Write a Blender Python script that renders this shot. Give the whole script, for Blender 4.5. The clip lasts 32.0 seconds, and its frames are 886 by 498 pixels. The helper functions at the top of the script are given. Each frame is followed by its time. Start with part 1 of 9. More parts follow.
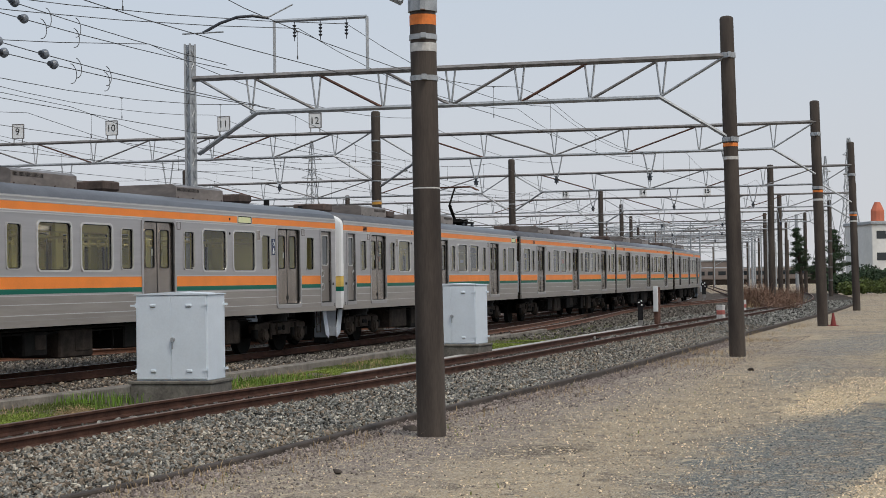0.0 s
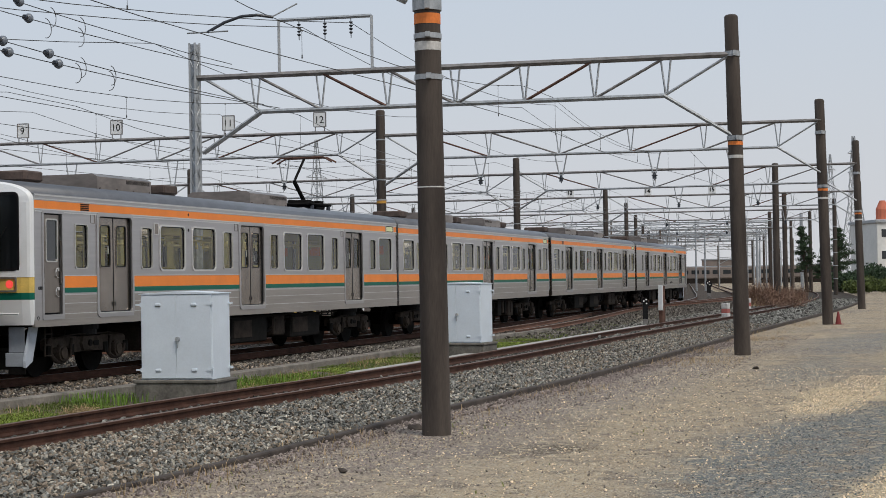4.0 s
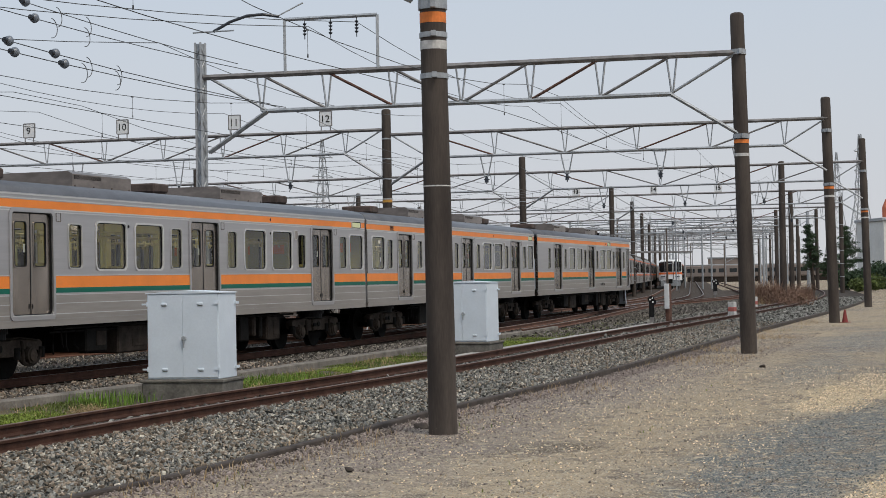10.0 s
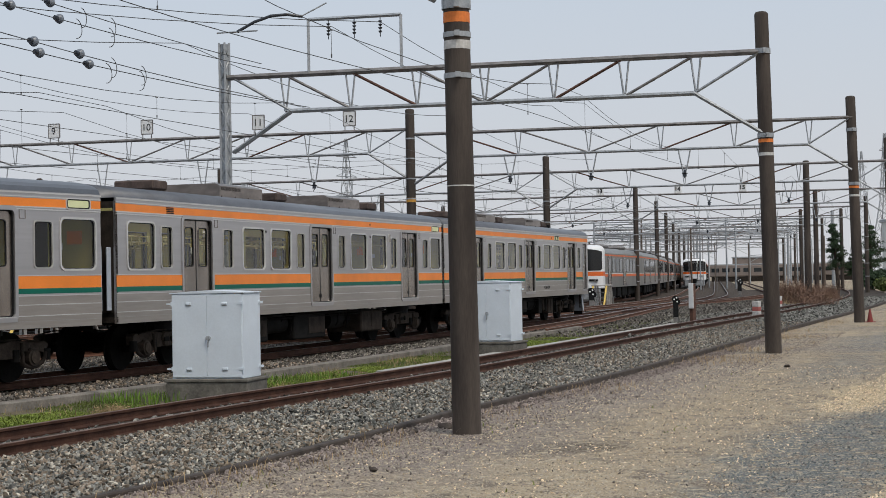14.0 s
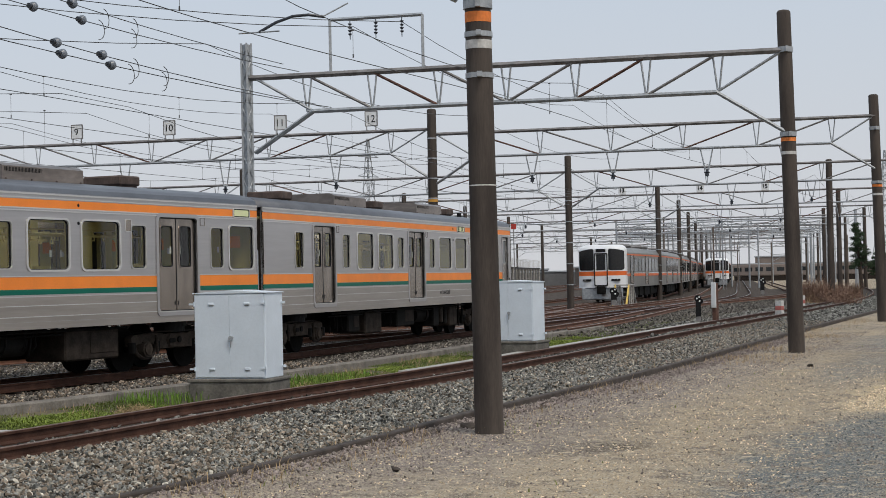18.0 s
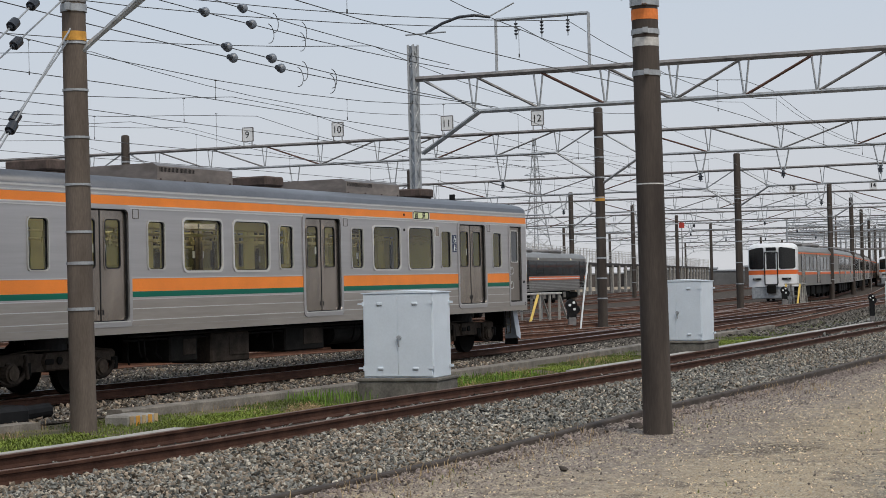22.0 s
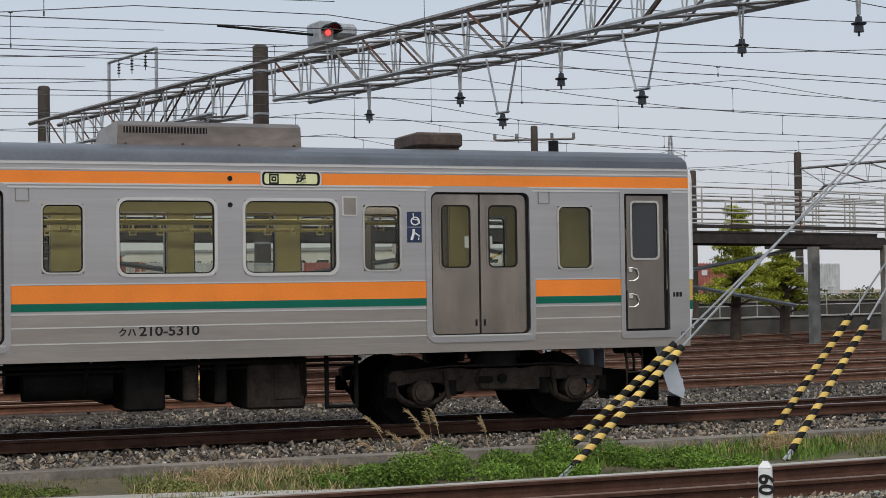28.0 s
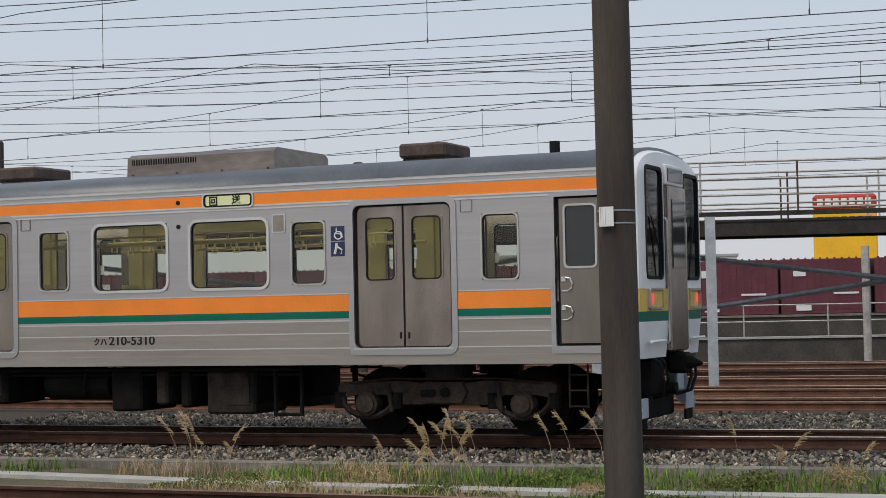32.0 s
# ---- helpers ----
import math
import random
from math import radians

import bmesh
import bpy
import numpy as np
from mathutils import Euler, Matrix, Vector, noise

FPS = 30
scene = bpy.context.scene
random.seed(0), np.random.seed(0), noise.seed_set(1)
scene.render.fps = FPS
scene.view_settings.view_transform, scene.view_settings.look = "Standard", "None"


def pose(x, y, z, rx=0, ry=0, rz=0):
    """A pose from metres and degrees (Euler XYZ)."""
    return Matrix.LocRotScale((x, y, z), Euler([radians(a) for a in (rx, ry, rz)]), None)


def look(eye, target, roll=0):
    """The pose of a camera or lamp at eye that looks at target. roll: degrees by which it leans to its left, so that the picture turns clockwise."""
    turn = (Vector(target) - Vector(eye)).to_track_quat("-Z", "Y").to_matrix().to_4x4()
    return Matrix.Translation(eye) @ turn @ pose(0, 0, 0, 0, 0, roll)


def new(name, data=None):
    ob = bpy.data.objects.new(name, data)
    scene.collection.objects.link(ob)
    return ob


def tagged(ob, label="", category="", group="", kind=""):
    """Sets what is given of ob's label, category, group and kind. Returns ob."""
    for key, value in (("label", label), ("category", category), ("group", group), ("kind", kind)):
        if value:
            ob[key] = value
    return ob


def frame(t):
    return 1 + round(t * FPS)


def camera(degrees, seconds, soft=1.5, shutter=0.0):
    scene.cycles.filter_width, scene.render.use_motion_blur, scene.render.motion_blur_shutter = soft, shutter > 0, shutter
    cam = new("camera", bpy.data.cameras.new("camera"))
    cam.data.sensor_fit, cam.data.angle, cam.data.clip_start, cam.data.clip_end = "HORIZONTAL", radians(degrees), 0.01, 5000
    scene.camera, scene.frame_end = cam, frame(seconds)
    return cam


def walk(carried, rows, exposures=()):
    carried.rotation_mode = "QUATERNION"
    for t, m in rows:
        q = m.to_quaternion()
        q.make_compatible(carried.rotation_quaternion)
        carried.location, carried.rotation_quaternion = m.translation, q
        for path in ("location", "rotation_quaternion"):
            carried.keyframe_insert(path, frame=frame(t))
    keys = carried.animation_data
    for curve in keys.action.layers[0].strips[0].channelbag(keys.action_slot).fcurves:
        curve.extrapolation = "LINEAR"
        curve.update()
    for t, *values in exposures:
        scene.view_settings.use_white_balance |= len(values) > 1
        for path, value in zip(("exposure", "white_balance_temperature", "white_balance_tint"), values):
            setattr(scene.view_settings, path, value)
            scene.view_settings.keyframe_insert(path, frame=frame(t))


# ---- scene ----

EYE = (0.0, 0.0, 1.646)
PATH = [
    (0.0, 33.478, 1.049, -0.852),
    (1.0, 33.536, 1.034, -0.910),
    (2.0, 33.545, 1.035, -0.920),
    (3.0, 33.596, 1.010, -0.907),
    (3.5, 33.620, 1.012, -0.910),
    (5.5, 33.676, 1.003, -0.934),
    (6.0, 33.685, 1.000, -0.966),
    (7.0, 33.725, 0.994, -0.965),
    (8.0, 33.764, 0.987, -0.987),
    (9.0, 33.804, 0.992, -1.011),
    (10.0, 33.841, 0.981, -1.033),
    (11.0, 33.871, 1.002, -1.131),
    (11.5, 34.151, 1.003, -1.126),
    (12.0, 34.205, 0.993, -1.061),
    (13.0, 34.461, 0.993, -1.152),
    (13.5, 34.576, 0.987, -1.087),
    (15.5, 34.973, 0.993, -1.129),
    (16.0, 35.261, 0.990, -1.125),
    (16.5, 35.321, 0.989, -1.139),
    (17.0, 35.335, 0.977, -1.112),
    (18.0, 35.364, 0.991, -1.159),
    (19.0, 35.473, 0.983, -1.174),
    (19.5, 36.160, 1.004, -1.228),
    (20.0, 37.065, 1.017, -1.186),
    (20.5, 37.767, 1.024, -1.160),
    (21.0, 38.466, 1.049, -1.184),
    (21.5, 39.542, 1.058, -1.202),
    (22.0, 40.917, 1.096, -1.311),
    (22.5, 42.118, 1.116, -1.281),
    (23.0, 43.069, 1.118, -1.329),
    (23.5, 44.013, 1.157, -1.336),
    (24.0, 45.096, 1.205, -1.339),
    (24.5, 46.541, 1.248, -1.400),
    (25.0, 48.086, 1.272, -1.396),
    (25.5, 50.897, 1.336, -1.552),
    (26.0, 55.453, 1.437, -1.873),
    (26.5, 60.751, 1.628, -2.280),
    (27.5, 68.987, 1.557, -1.416),
    (28.5, 76.624, 1.556, -0.551),
    (29.0, 81.857, 1.652, -0.672),
    (29.5, 87.393, 1.690, -0.849),
    (30.0, 93.752, 1.559, -0.876),
    (30.5, 100.364, 1.410, -0.915),
    (31.0, 104.868, 1.664, -1.006),
    (31.5, 107.889, 1.928, -1.121),
    (32.0, 111.027, 1.890, -1.182),
]


def view(yaw, pitch, roll):
    a, b = radians(yaw), radians(pitch)
    d = Vector((math.cos(a) * math.cos(b), math.sin(a) * math.cos(b), math.sin(b)))
    return look(EYE, Vector(EYE) + d * 10, roll)


cam = camera(28.88, 32.0, soft=0.7)
walk(cam, [(t, view(y, p, r)) for t, y, p, r in PATH])

# ---- light: bright overcast ----
world = bpy.data.worlds.new("sky")
scene.world = world
world.use_nodes = True
wn = world.node_tree
wn.nodes.clear()
sky = wn.nodes.new("ShaderNodeTexSky")
sky.sky_type = "NISHITA"
sky.sun_disc = False
sky.sun_elevation, sky.sun_rotation = radians(48), radians(200)
sky.air_density, sky.dust_density, sky.ozone_density = 1.0, 6.0, 1.0
bg = wn.nodes.new("ShaderNodeBackground")
bg.inputs["Strength"].default_value = 0.105
grey = wn.nodes.new("ShaderNodeMixRGB")
grey.inputs["Fac"].default_value = 0.82
# overcast veil, a little bluer overhead and paler at the horizon
where = wn.nodes.new("ShaderNodeTexCoord")
split = wn.nodes.new("ShaderNodeSeparateXYZ")
height = wn.nodes.new("ShaderNodeMapRange")
height.inputs["From Min"].default_value, height.inputs["From Max"].default_value = 0.0, 0.2
veil = wn.nodes.new("ShaderNodeMixRGB")
veil.inputs["Color1"].default_value = (7.15, 7.25, 7.55, 1)
veil.inputs["Color2"].default_value = (5.8, 6.6, 7.65, 1)
wn.links.new(where.outputs["Generated"], split.inputs[0])
wn.links.new(split.outputs["Z"], height.inputs["Value"])
wn.links.new(height.outputs[0], veil.inputs["Fac"])
wn.links.new(veil.outputs[0], grey.inputs["Color2"])
out = wn.nodes.new("ShaderNodeOutputWorld")
wn.links.new(sky.outputs[0], grey.inputs["Color1"])
wn.links.new(grey.outputs[0], bg.inputs["Color"])
wn.links.new(bg.outputs[0], out.inputs["Surface"])
sun = new("sun", bpy.data.lights.new("sun", "SUN"))
sun.data.energy, sun.data.angle, sun.data.color = 1.5, radians(14), (1.0, 0.92, 0.80)
sun.matrix_world = look((-10, -30, 45), (0, 0, 0))


# ---- materials ----
def mat(name, base, rough=0.7, metal=0.0, scale=6.0, vary=0.25, bump=0.15, fine=60.0, spec=0.4, tint=None, random_amount=0.0, stretch=None):
    m = bpy.data.materials.new(name)
    m.use_nodes = True
    nt = m.node_tree
    b = nt.nodes["Principled BSDF"]
    tc = nt.nodes.new("ShaderNodeTexCoord")
    n1 = nt.nodes.new("ShaderNodeTexNoise")
    n1.inputs["Scale"].default_value, n1.inputs["Detail"].default_value = scale, 5.0
    n2 = nt.nodes.new("ShaderNodeTexNoise")
    n2.inputs["Scale"].default_value, n2.inputs["Detail"].default_value = fine, 3.0
    where = tc.outputs["Object"]
    if stretch:
        mp = nt.nodes.new("ShaderNodeMapping")
        mp.inputs["Scale"].default_value = stretch
        nt.links.new(where, mp.inputs["Vector"])
        where = mp.outputs[0]
    nt.links.new(where, n1.inputs["Vector"])
    nt.links.new(where, n2.inputs["Vector"])
    mix = nt.nodes.new("ShaderNodeMixRGB")
    mix.inputs["Color1"].default_value = (*[c * (1 - vary) for c in base], 1)
    mix.inputs["Color2"].default_value = (*(tint or [min(1, c * (1 + vary)) for c in base]), 1)
    ramp = nt.nodes.new("ShaderNodeMapRange")
    ramp.inputs["From Min"].default_value, ramp.inputs["From Max"].default_value = 0.3, 0.7
    nt.links.new(n1.outputs["Fac"], ramp.inputs["Value"])
    nt.links.new(ramp.outputs[0], mix.inputs["Fac"])
    mul = nt.nodes.new("ShaderNodeMixRGB")
    mul.blend_type = "MULTIPLY"
    mul.inputs["Fac"].default_value = min(1.0, vary * 1.4)
    r2 = nt.nodes.new("ShaderNodeMapRange")
    r2.inputs["From Min"].default_value, r2.inputs["From Max"].default_value = 0.3, 0.7
    r2.inputs["To Min"].default_value, r2.inputs["To Max"].default_value = 0.55, 1.25
    nt.links.new(n2.outputs["Fac"], r2.inputs["Value"])
    nt.links.new(mix.outputs[0], mul.inputs["Color1"])
    nt.links.new(r2.outputs[0], mul.inputs["Color2"])
    col = mul
    if random_amount:
        oi = nt.nodes.new("ShaderNodeObjectInfo")
        ge = nt.nodes.new("ShaderNodeNewGeometry")
        add = nt.nodes.new("ShaderNodeMath")
        add.operation = "ADD"
        fr = nt.nodes.new("ShaderNodeMath")
        fr.operation = "FRACT"
        nt.links.new(oi.outputs["Random"], add.inputs[0])
        nt.links.new(ge.outputs["Random Per Island"], add.inputs[1])
        nt.links.new(add.outputs[0], fr.inputs[0])
        r3 = nt.nodes.new("ShaderNodeMapRange")
        r3.inputs["To Min"].default_value, r3.inputs["To Max"].default_value = 1 - random_amount, 1 + random_amount
        nt.links.new(fr.outputs[0], r3.inputs["Value"])
        mul2 = nt.nodes.new("ShaderNodeMixRGB")
        mul2.blend_type = "MULTIPLY"
        mul2.inputs["Fac"].default_value = 1.0
        nt.links.new(mul.outputs[0], mul2.inputs["Color1"])
        nt.links.new(r3.outputs[0], mul2.inputs["Color2"])
        col = mul2
    nt.links.new(col.outputs[0], b.inputs["Base Color"])
    b.inputs["Roughness"].default_value, b.inputs["Metallic"].default_value = rough, metal
    b.inputs["Specular IOR Level"].default_value = spec
    if bump:
        bp = nt.nodes.new("ShaderNodeBump")
        bp.inputs["Strength"].default_value, bp.inputs["Distance"].default_value = bump, 0.02
        nt.links.new(n2.outputs["Fac"], bp.inputs["Height"])
        nt.links.new(bp.outputs[0], b.inputs["Normal"])
    return m


def glass_mat(name, tint, alpha_mix=0.5):
    m = bpy.data.materials.new(name)
    m.use_nodes = True
    nt = m.node_tree
    nt.nodes.clear()
    o = nt.nodes.new("ShaderNodeOutputMaterial")
    tr = nt.nodes.new("ShaderNodeBsdfTransparent")
    tr.inputs["Color"].default_value = (*tint, 1)
    gl = nt.nodes.new("ShaderNodeBsdfGlossy")
    gl.inputs["Roughness"].default_value = 0.03
    lw = nt.nodes.new("ShaderNodeFresnel")
    lw.inputs["IOR"].default_value = 1.5
    mx = nt.nodes.new("ShaderNodeMixShader")
    nt.links.new(lw.outputs[0], mx.inputs["Fac"])
    nt.links.new(tr.outputs[0], mx.inputs[1])
    nt.links.new(gl.outputs[0], mx.inputs[2])
    nt.links.new(mx.outputs[0], o.inputs["Surface"])
    return m


STEEL = mat("brushed_stainless", (0.465, 0.452, 0.458), 0.34, 0.8, 1.2, 0.06, 0.004, 5, stretch=(0.25, 1, 6))
STEEL_DIRTY = mat("soiled_stainless_door", (0.285, 0.25, 0.222), 0.24, 0.85, 1.1, 0.2, 0.004, 2.2, stretch=(1.4, 1, 0.55))
CAB_DOOR = mat("dark_soiled_cab_door", (0.25, 0.22, 0.198), 0.3, 0.75, 1.5, 0.1, 0.004, 4, stretch=(1.6, 1, 0.5))
# STEEL_LOW: darker, warmer steel with the ground's reflection put into its colour
STEEL_LOW = mat("ground_reflection_stainless", (0.385, 0.35, 0.32), 0.36, 0.7, 1.2, 0.10, 0.004, 6, stretch=(0.4, 1, 5))
ROOF = mat("grey_roof_coating", (0.11, 0.12, 0.14), 0.38, 0, 2.0, 0.15, 0.05, 20)
AC_STEEL = mat("rusty_stainless_housing", (0.235, 0.20, 0.178), 0.34, 0.75, 1.2, 0.28, 0.01, 5, stretch=(1, 1, 2.5))
VENT_BROWN = mat("rust_brown_vent", (0.09, 0.065, 0.055), 0.85, 0, 4, 0.35, 0.05, 20)
ORANGE = mat("orange_band", (0.88, 0.245, 0.03), 0.45, 0, 1.5, 0.08, 0.0, 40)
GREEN = mat("green_band", (0.002, 0.125, 0.085), 0.5, 0, 1.5, 0.08, 0.0, 40, spec=0.25)
BRIGHT = mat("polished_moulding", (0.60, 0.595, 0.585), 0.35, 0.3, 2, 0.06, 0.0)
FRAME = mat("satin_window_frame", (0.52, 0.51, 0.49), 0.4, 0.4, 3, 0.1, 0.0)
WHITE = mat("white_painted_front", (0.78, 0.79, 0.80), 0.4, 0, 2, 0.06, 0.0)
BLACK = mat("black_rubber", (0.015, 0.015, 0.016), 0.6, 0, 6, 0.3, 0.05, spec=0.12)
# UNDER and UNDER_BROWN: grime darkened further, holding the shade beneath the cars
UNDER = mat("shade_darkened_grime", (0.009, 0.0085, 0.008), 0.85, 0, 5, 0.4, 0.1, 30, spec=0.12)
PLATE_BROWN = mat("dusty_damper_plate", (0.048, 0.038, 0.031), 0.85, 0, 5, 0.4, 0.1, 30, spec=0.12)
UNDER_BROWN = mat("shade_darkened_dusty_gear", (0.03, 0.024, 0.02), 0.85, 0, 5, 0.4, 0.1, 30, spec=0.12)
SKIRT = mat("pale_blue_grey_skirt", (0.42, 0.46, 0.52), 0.55, 0, 3, 0.15, 0.02)
INTERIOR = mat("cream_interior_panel", (0.46, 0.41, 0.16), 0.6, 0, 2, 0.1, 0.0)
STRAP = mat("yellowed_strap_handle", (0.42, 0.36, 0.14), 0.5, 0, 4, 0.1, 0.0)
SEAT = mat("seat_moquette", (0.20, 0.10, 0.09), 0.9, 0, 6, 0.2, 0.05)
GLASS = glass_mat("tinted_window_glass", (0.74, 0.76, 0.70))
DARK_GLASS = mat("dark_cab_glass", (0.02, 0.024, 0.027), 0.06, 0, 2, 0.1, 0.0, spec=0.6)
PLINTH = mat("stained_plinth_concrete", (0.15, 0.14, 0.122), 0.9, 0, 4, 0.35, 0.3, 30)
CONCRETE = mat("weathered_concrete", (0.30, 0.285, 0.26), 0.9, 0, 3, 0.28, 0.3, 40)
POLE_DARK = mat("brown_stained_concrete_pole", (0.052, 0.042, 0.037), 0.75, 0, 1.6, 0.2, 0.12, 26, tint=(0.095, 0.078, 0.066), spec=0.2, stretch=(2.2, 2.2, 0.35))
POLE_TAN = mat("tan_concrete_pole", (0.135, 0.11, 0.092), 0.85, 0, 1.8, 0.25, 0.15, 30, spec=0.15, stretch=(2.2, 2.2, 0.4))
GALV = mat("galvanised_steel", (0.36, 0.38, 0.40), 0.5, 0.35, 8, 0.2, 0.05, 60)
GALV_DULL = mat("dull_truss_steel", (0.21, 0.20, 0.195), 0.6, 0.25, 4, 0.3, 0.05, 30)
RUSTY = mat("rusted_steel", (0.12, 0.062, 0.045), 0.85, 0.1, 5, 0.35, 0.2, 60)
RAIL = mat("rail_rust", (0.082, 0.042, 0.030), 0.75, 0.25, 4, 0.3, 0.15, 40, spec=0.12)
RAILTOP = mat("worn_rail_head", (0.26, 0.24, 0.23), 0.35, 0.8, 4, 0.2, 0.0, 40)
RAILTOP_RUST = mat("dull_rail_head", (0.17, 0.105, 0.078), 0.5, 0.4, 4, 0.25, 0.0, 40)
WOOD_TIE = mat("old_timber_sleeper", (0.055, 0.045, 0.038), 0.95, 0, 5, 0.35, 0.3, 30, spec=0.12)
# BALLAST is kept dark so the sheet reads as shaded gaps between the stones
BALLAST = mat("ballast_gap_shade", (0.06, 0.055, 0.05), 0.95, 0, 1.2, 0.3, 1.0, 26, tint=(0.085, 0.068, 0.055), spec=0.12)
YARD_STONE = mat("brown_yard_ballast", (0.125, 0.105, 0.09), 0.95, 0, 0.8, 0.4, 1.0, 22, tint=(0.085, 0.068, 0.056), spec=0.12)
YARD_RAIL = mat("bright_rust_rail", (0.15, 0.075, 0.05), 0.75, 0.15, 4, 0.3, 0.1, 40, spec=0.2)
YARD_HEAD = mat("worn_brown_rail_head", (0.30, 0.21, 0.165), 0.4, 0.5, 4, 0.2, 0.0, 40)
STONE = mat("ballast_stone", (0.185, 0.182, 0.165), 0.9, 0, 9, 0.25, 0.2, 40, random_amount=0.82, spec=0.12)
STONE_YARD = mat("dusty_dark_ballast_stone", (0.15, 0.138, 0.122), 0.9, 0, 9, 0.25, 0.2, 40, random_amount=0.75, spec=0.12)
LITTER = mat("grey_pink_fine_gravel", (0.25, 0.21, 0.19), 0.9, 0, 9, 0.25, 0.2, 40, random_amount=0.5, spec=0.12)
STONE_BROWN = mat("brownish_ballast_stone", (0.235, 0.19, 0.145), 0.9, 0, 9, 0.25, 0.2, 40, random_amount=0.75, spec=0.12)
BOX_PAINT = mat("pale_blue_grey_paint", (0.66, 0.725, 0.79), 0.5, 0, 2, 0.05, 0.02, 30)
GRASS = mat("spring_grass", (0.125, 0.165, 0.035), 0.8, 0, 0.7, 0.4, 0.0, 20, random_amount=0.4)
STRAW = mat("dry_straw", (0.40, 0.29, 0.16), 0.9, 0, 3, 0.25, 0.0, 20, random_amount=0.3)
WIRE = mat("overhead_copper_wire", (0.09, 0.09, 0.09), 0.6, 0.3, 4, 0.2, 0.0)
INSUL = mat("dark_porcelain", (0.03, 0.035, 0.045), 0.25, 0, 4, 0.1, 0.0)
YELLOW = mat("safety_yellow", (0.72, 0.50, 0.13), 0.6, 0, 4, 0.15, 0.02)
RED = mat("signal_red_paint", (0.42, 0.045, 0.03), 0.6, 0, 4, 0.15, 0.02)
WHITE_SIGN = mat("white_enamel", (0.75, 0.76, 0.76), 0.5, 0, 4, 0.06, 0.0)
NAVY = mat("navy_label", (0.02, 0.035, 0.09), 0.5, 0, 4, 0.1, 0.0)
TEXT = mat("black_lettering", (0.012, 0.012, 0.013), 0.6, 0, 4, 0.1, 0.0)


# ---- mesh helpers ----
def part(name, bm, material, parent=None, label="", smooth=False):
    me = bpy.data.meshes.new(name)
    bm.normal_update()
    bm.to_mesh(me)
    bm.free()
    me.materials.append(material)
    if smooth:
        for p in me.polygons:
            p.use_smooth = True
    ob = new(name, me)
    ob.parent = parent
    if label:
        ob["label"] = label
    return ob


def share(name, ob, m, parent):
    o = new(name, ob.data)
    o.parent = parent
    o.matrix_basis = m
    return o


def empty(name, m, label, category, group="", kind=""):
    e = new(name)
    e.matrix_basis = m
    return tagged(e, label, category, group, kind)


def box(bm, x0, x1, y0, y1, z0, z1, m=None):
    v = [bm.verts.new((x, y, z)) for z in (z0, z1) for y in (y0, y1) for x in (x0, x1)]
    for f in ((0, 2, 3, 1), (4, 5, 7, 6), (0, 1, 5, 4), (2, 6, 7, 3), (0, 4, 6, 2), (1, 3, 7, 5)):
        bm.faces.new([v[i] for i in f])
    if m is not None:
        bmesh.ops.transform(bm, matrix=m, verts=v)
    return v


def bevel_box(bm, x0, x1, y0, y1, z0, z1, b=0.02):
    """A box with chamfered edges."""
    c = Vector(((x0 + x1) / 2, (y0 + y1) / 2, (z0 + z1) / 2))
    h = ((x1 - x0) / 2, (y1 - y0) / 2, (z1 - z0) / 2)
    pts = []
    for sx in (-1, 1):
        for sy in (-1, 1):
            for sz in (-1, 1):
                for k in range(3):
                    q = [sx * h[0], sy * h[1], sz * h[2]]
                    for a in range(3):
                        if a != k:
                            q[a] -= (sx, sy, sz)[a] * b
                    pts.append(bm.verts.new(c + Vector(q)))
    bmesh.ops.convex_hull(bm, input=pts)


def rod(bm, a, b, r, n=6, r2=None):
    a, b = Vector(a), Vector(b)
    d = (b - a)
    if d.length < 1e-6:
        return
    q = d.to_track_quat("Z", "Y").to_matrix()
    r2 = r if r2 is None else r2
    lo = [bm.verts.new(a + q @ Vector((math.cos(2 * math.pi * i / n) * r, math.sin(2 * math.pi * i / n) * r, 0))) for i in range(n)]
    hi = [bm.verts.new(b + q @ Vector((math.cos(2 * math.pi * i / n) * r2, math.sin(2 * math.pi * i / n) * r2, 0))) for i in range(n)]
    for i in range(n):
        bm.faces.new((lo[i], lo[(i + 1) % n], hi[(i + 1) % n], hi[i]))
    bm.faces.new(lo[::-1])
    bm.faces.new(hi)


def tube(bm, pts, r, n=5):
    """A round bar bent along points, one skin."""
    pts = [Vector(p) for p in pts]
    rings = []
    for i, p in enumerate(pts):
        d = (pts[min(len(pts) - 1, i + 1)] - pts[max(0, i - 1)]).normalized()
        u = d.cross(Vector((0, 0, 1)))
        u = u.normalized() if u.length > 1e-3 else Vector((1, 0, 0))
        w = u.cross(d)
        rings.append([bm.verts.new(p + (u * math.cos(2 * math.pi * k / n) + w * math.sin(2 * math.pi * k / n)) * r) for k in range(n)])
    for a, b in zip(rings[:-1], rings[1:]):
        for k in range(n):
            bm.faces.new((a[k], a[(k + 1) % n], b[(k + 1) % n], b[k]))
    bm.faces.new(rings[0][::-1])
    bm.faces.new(rings[-1])


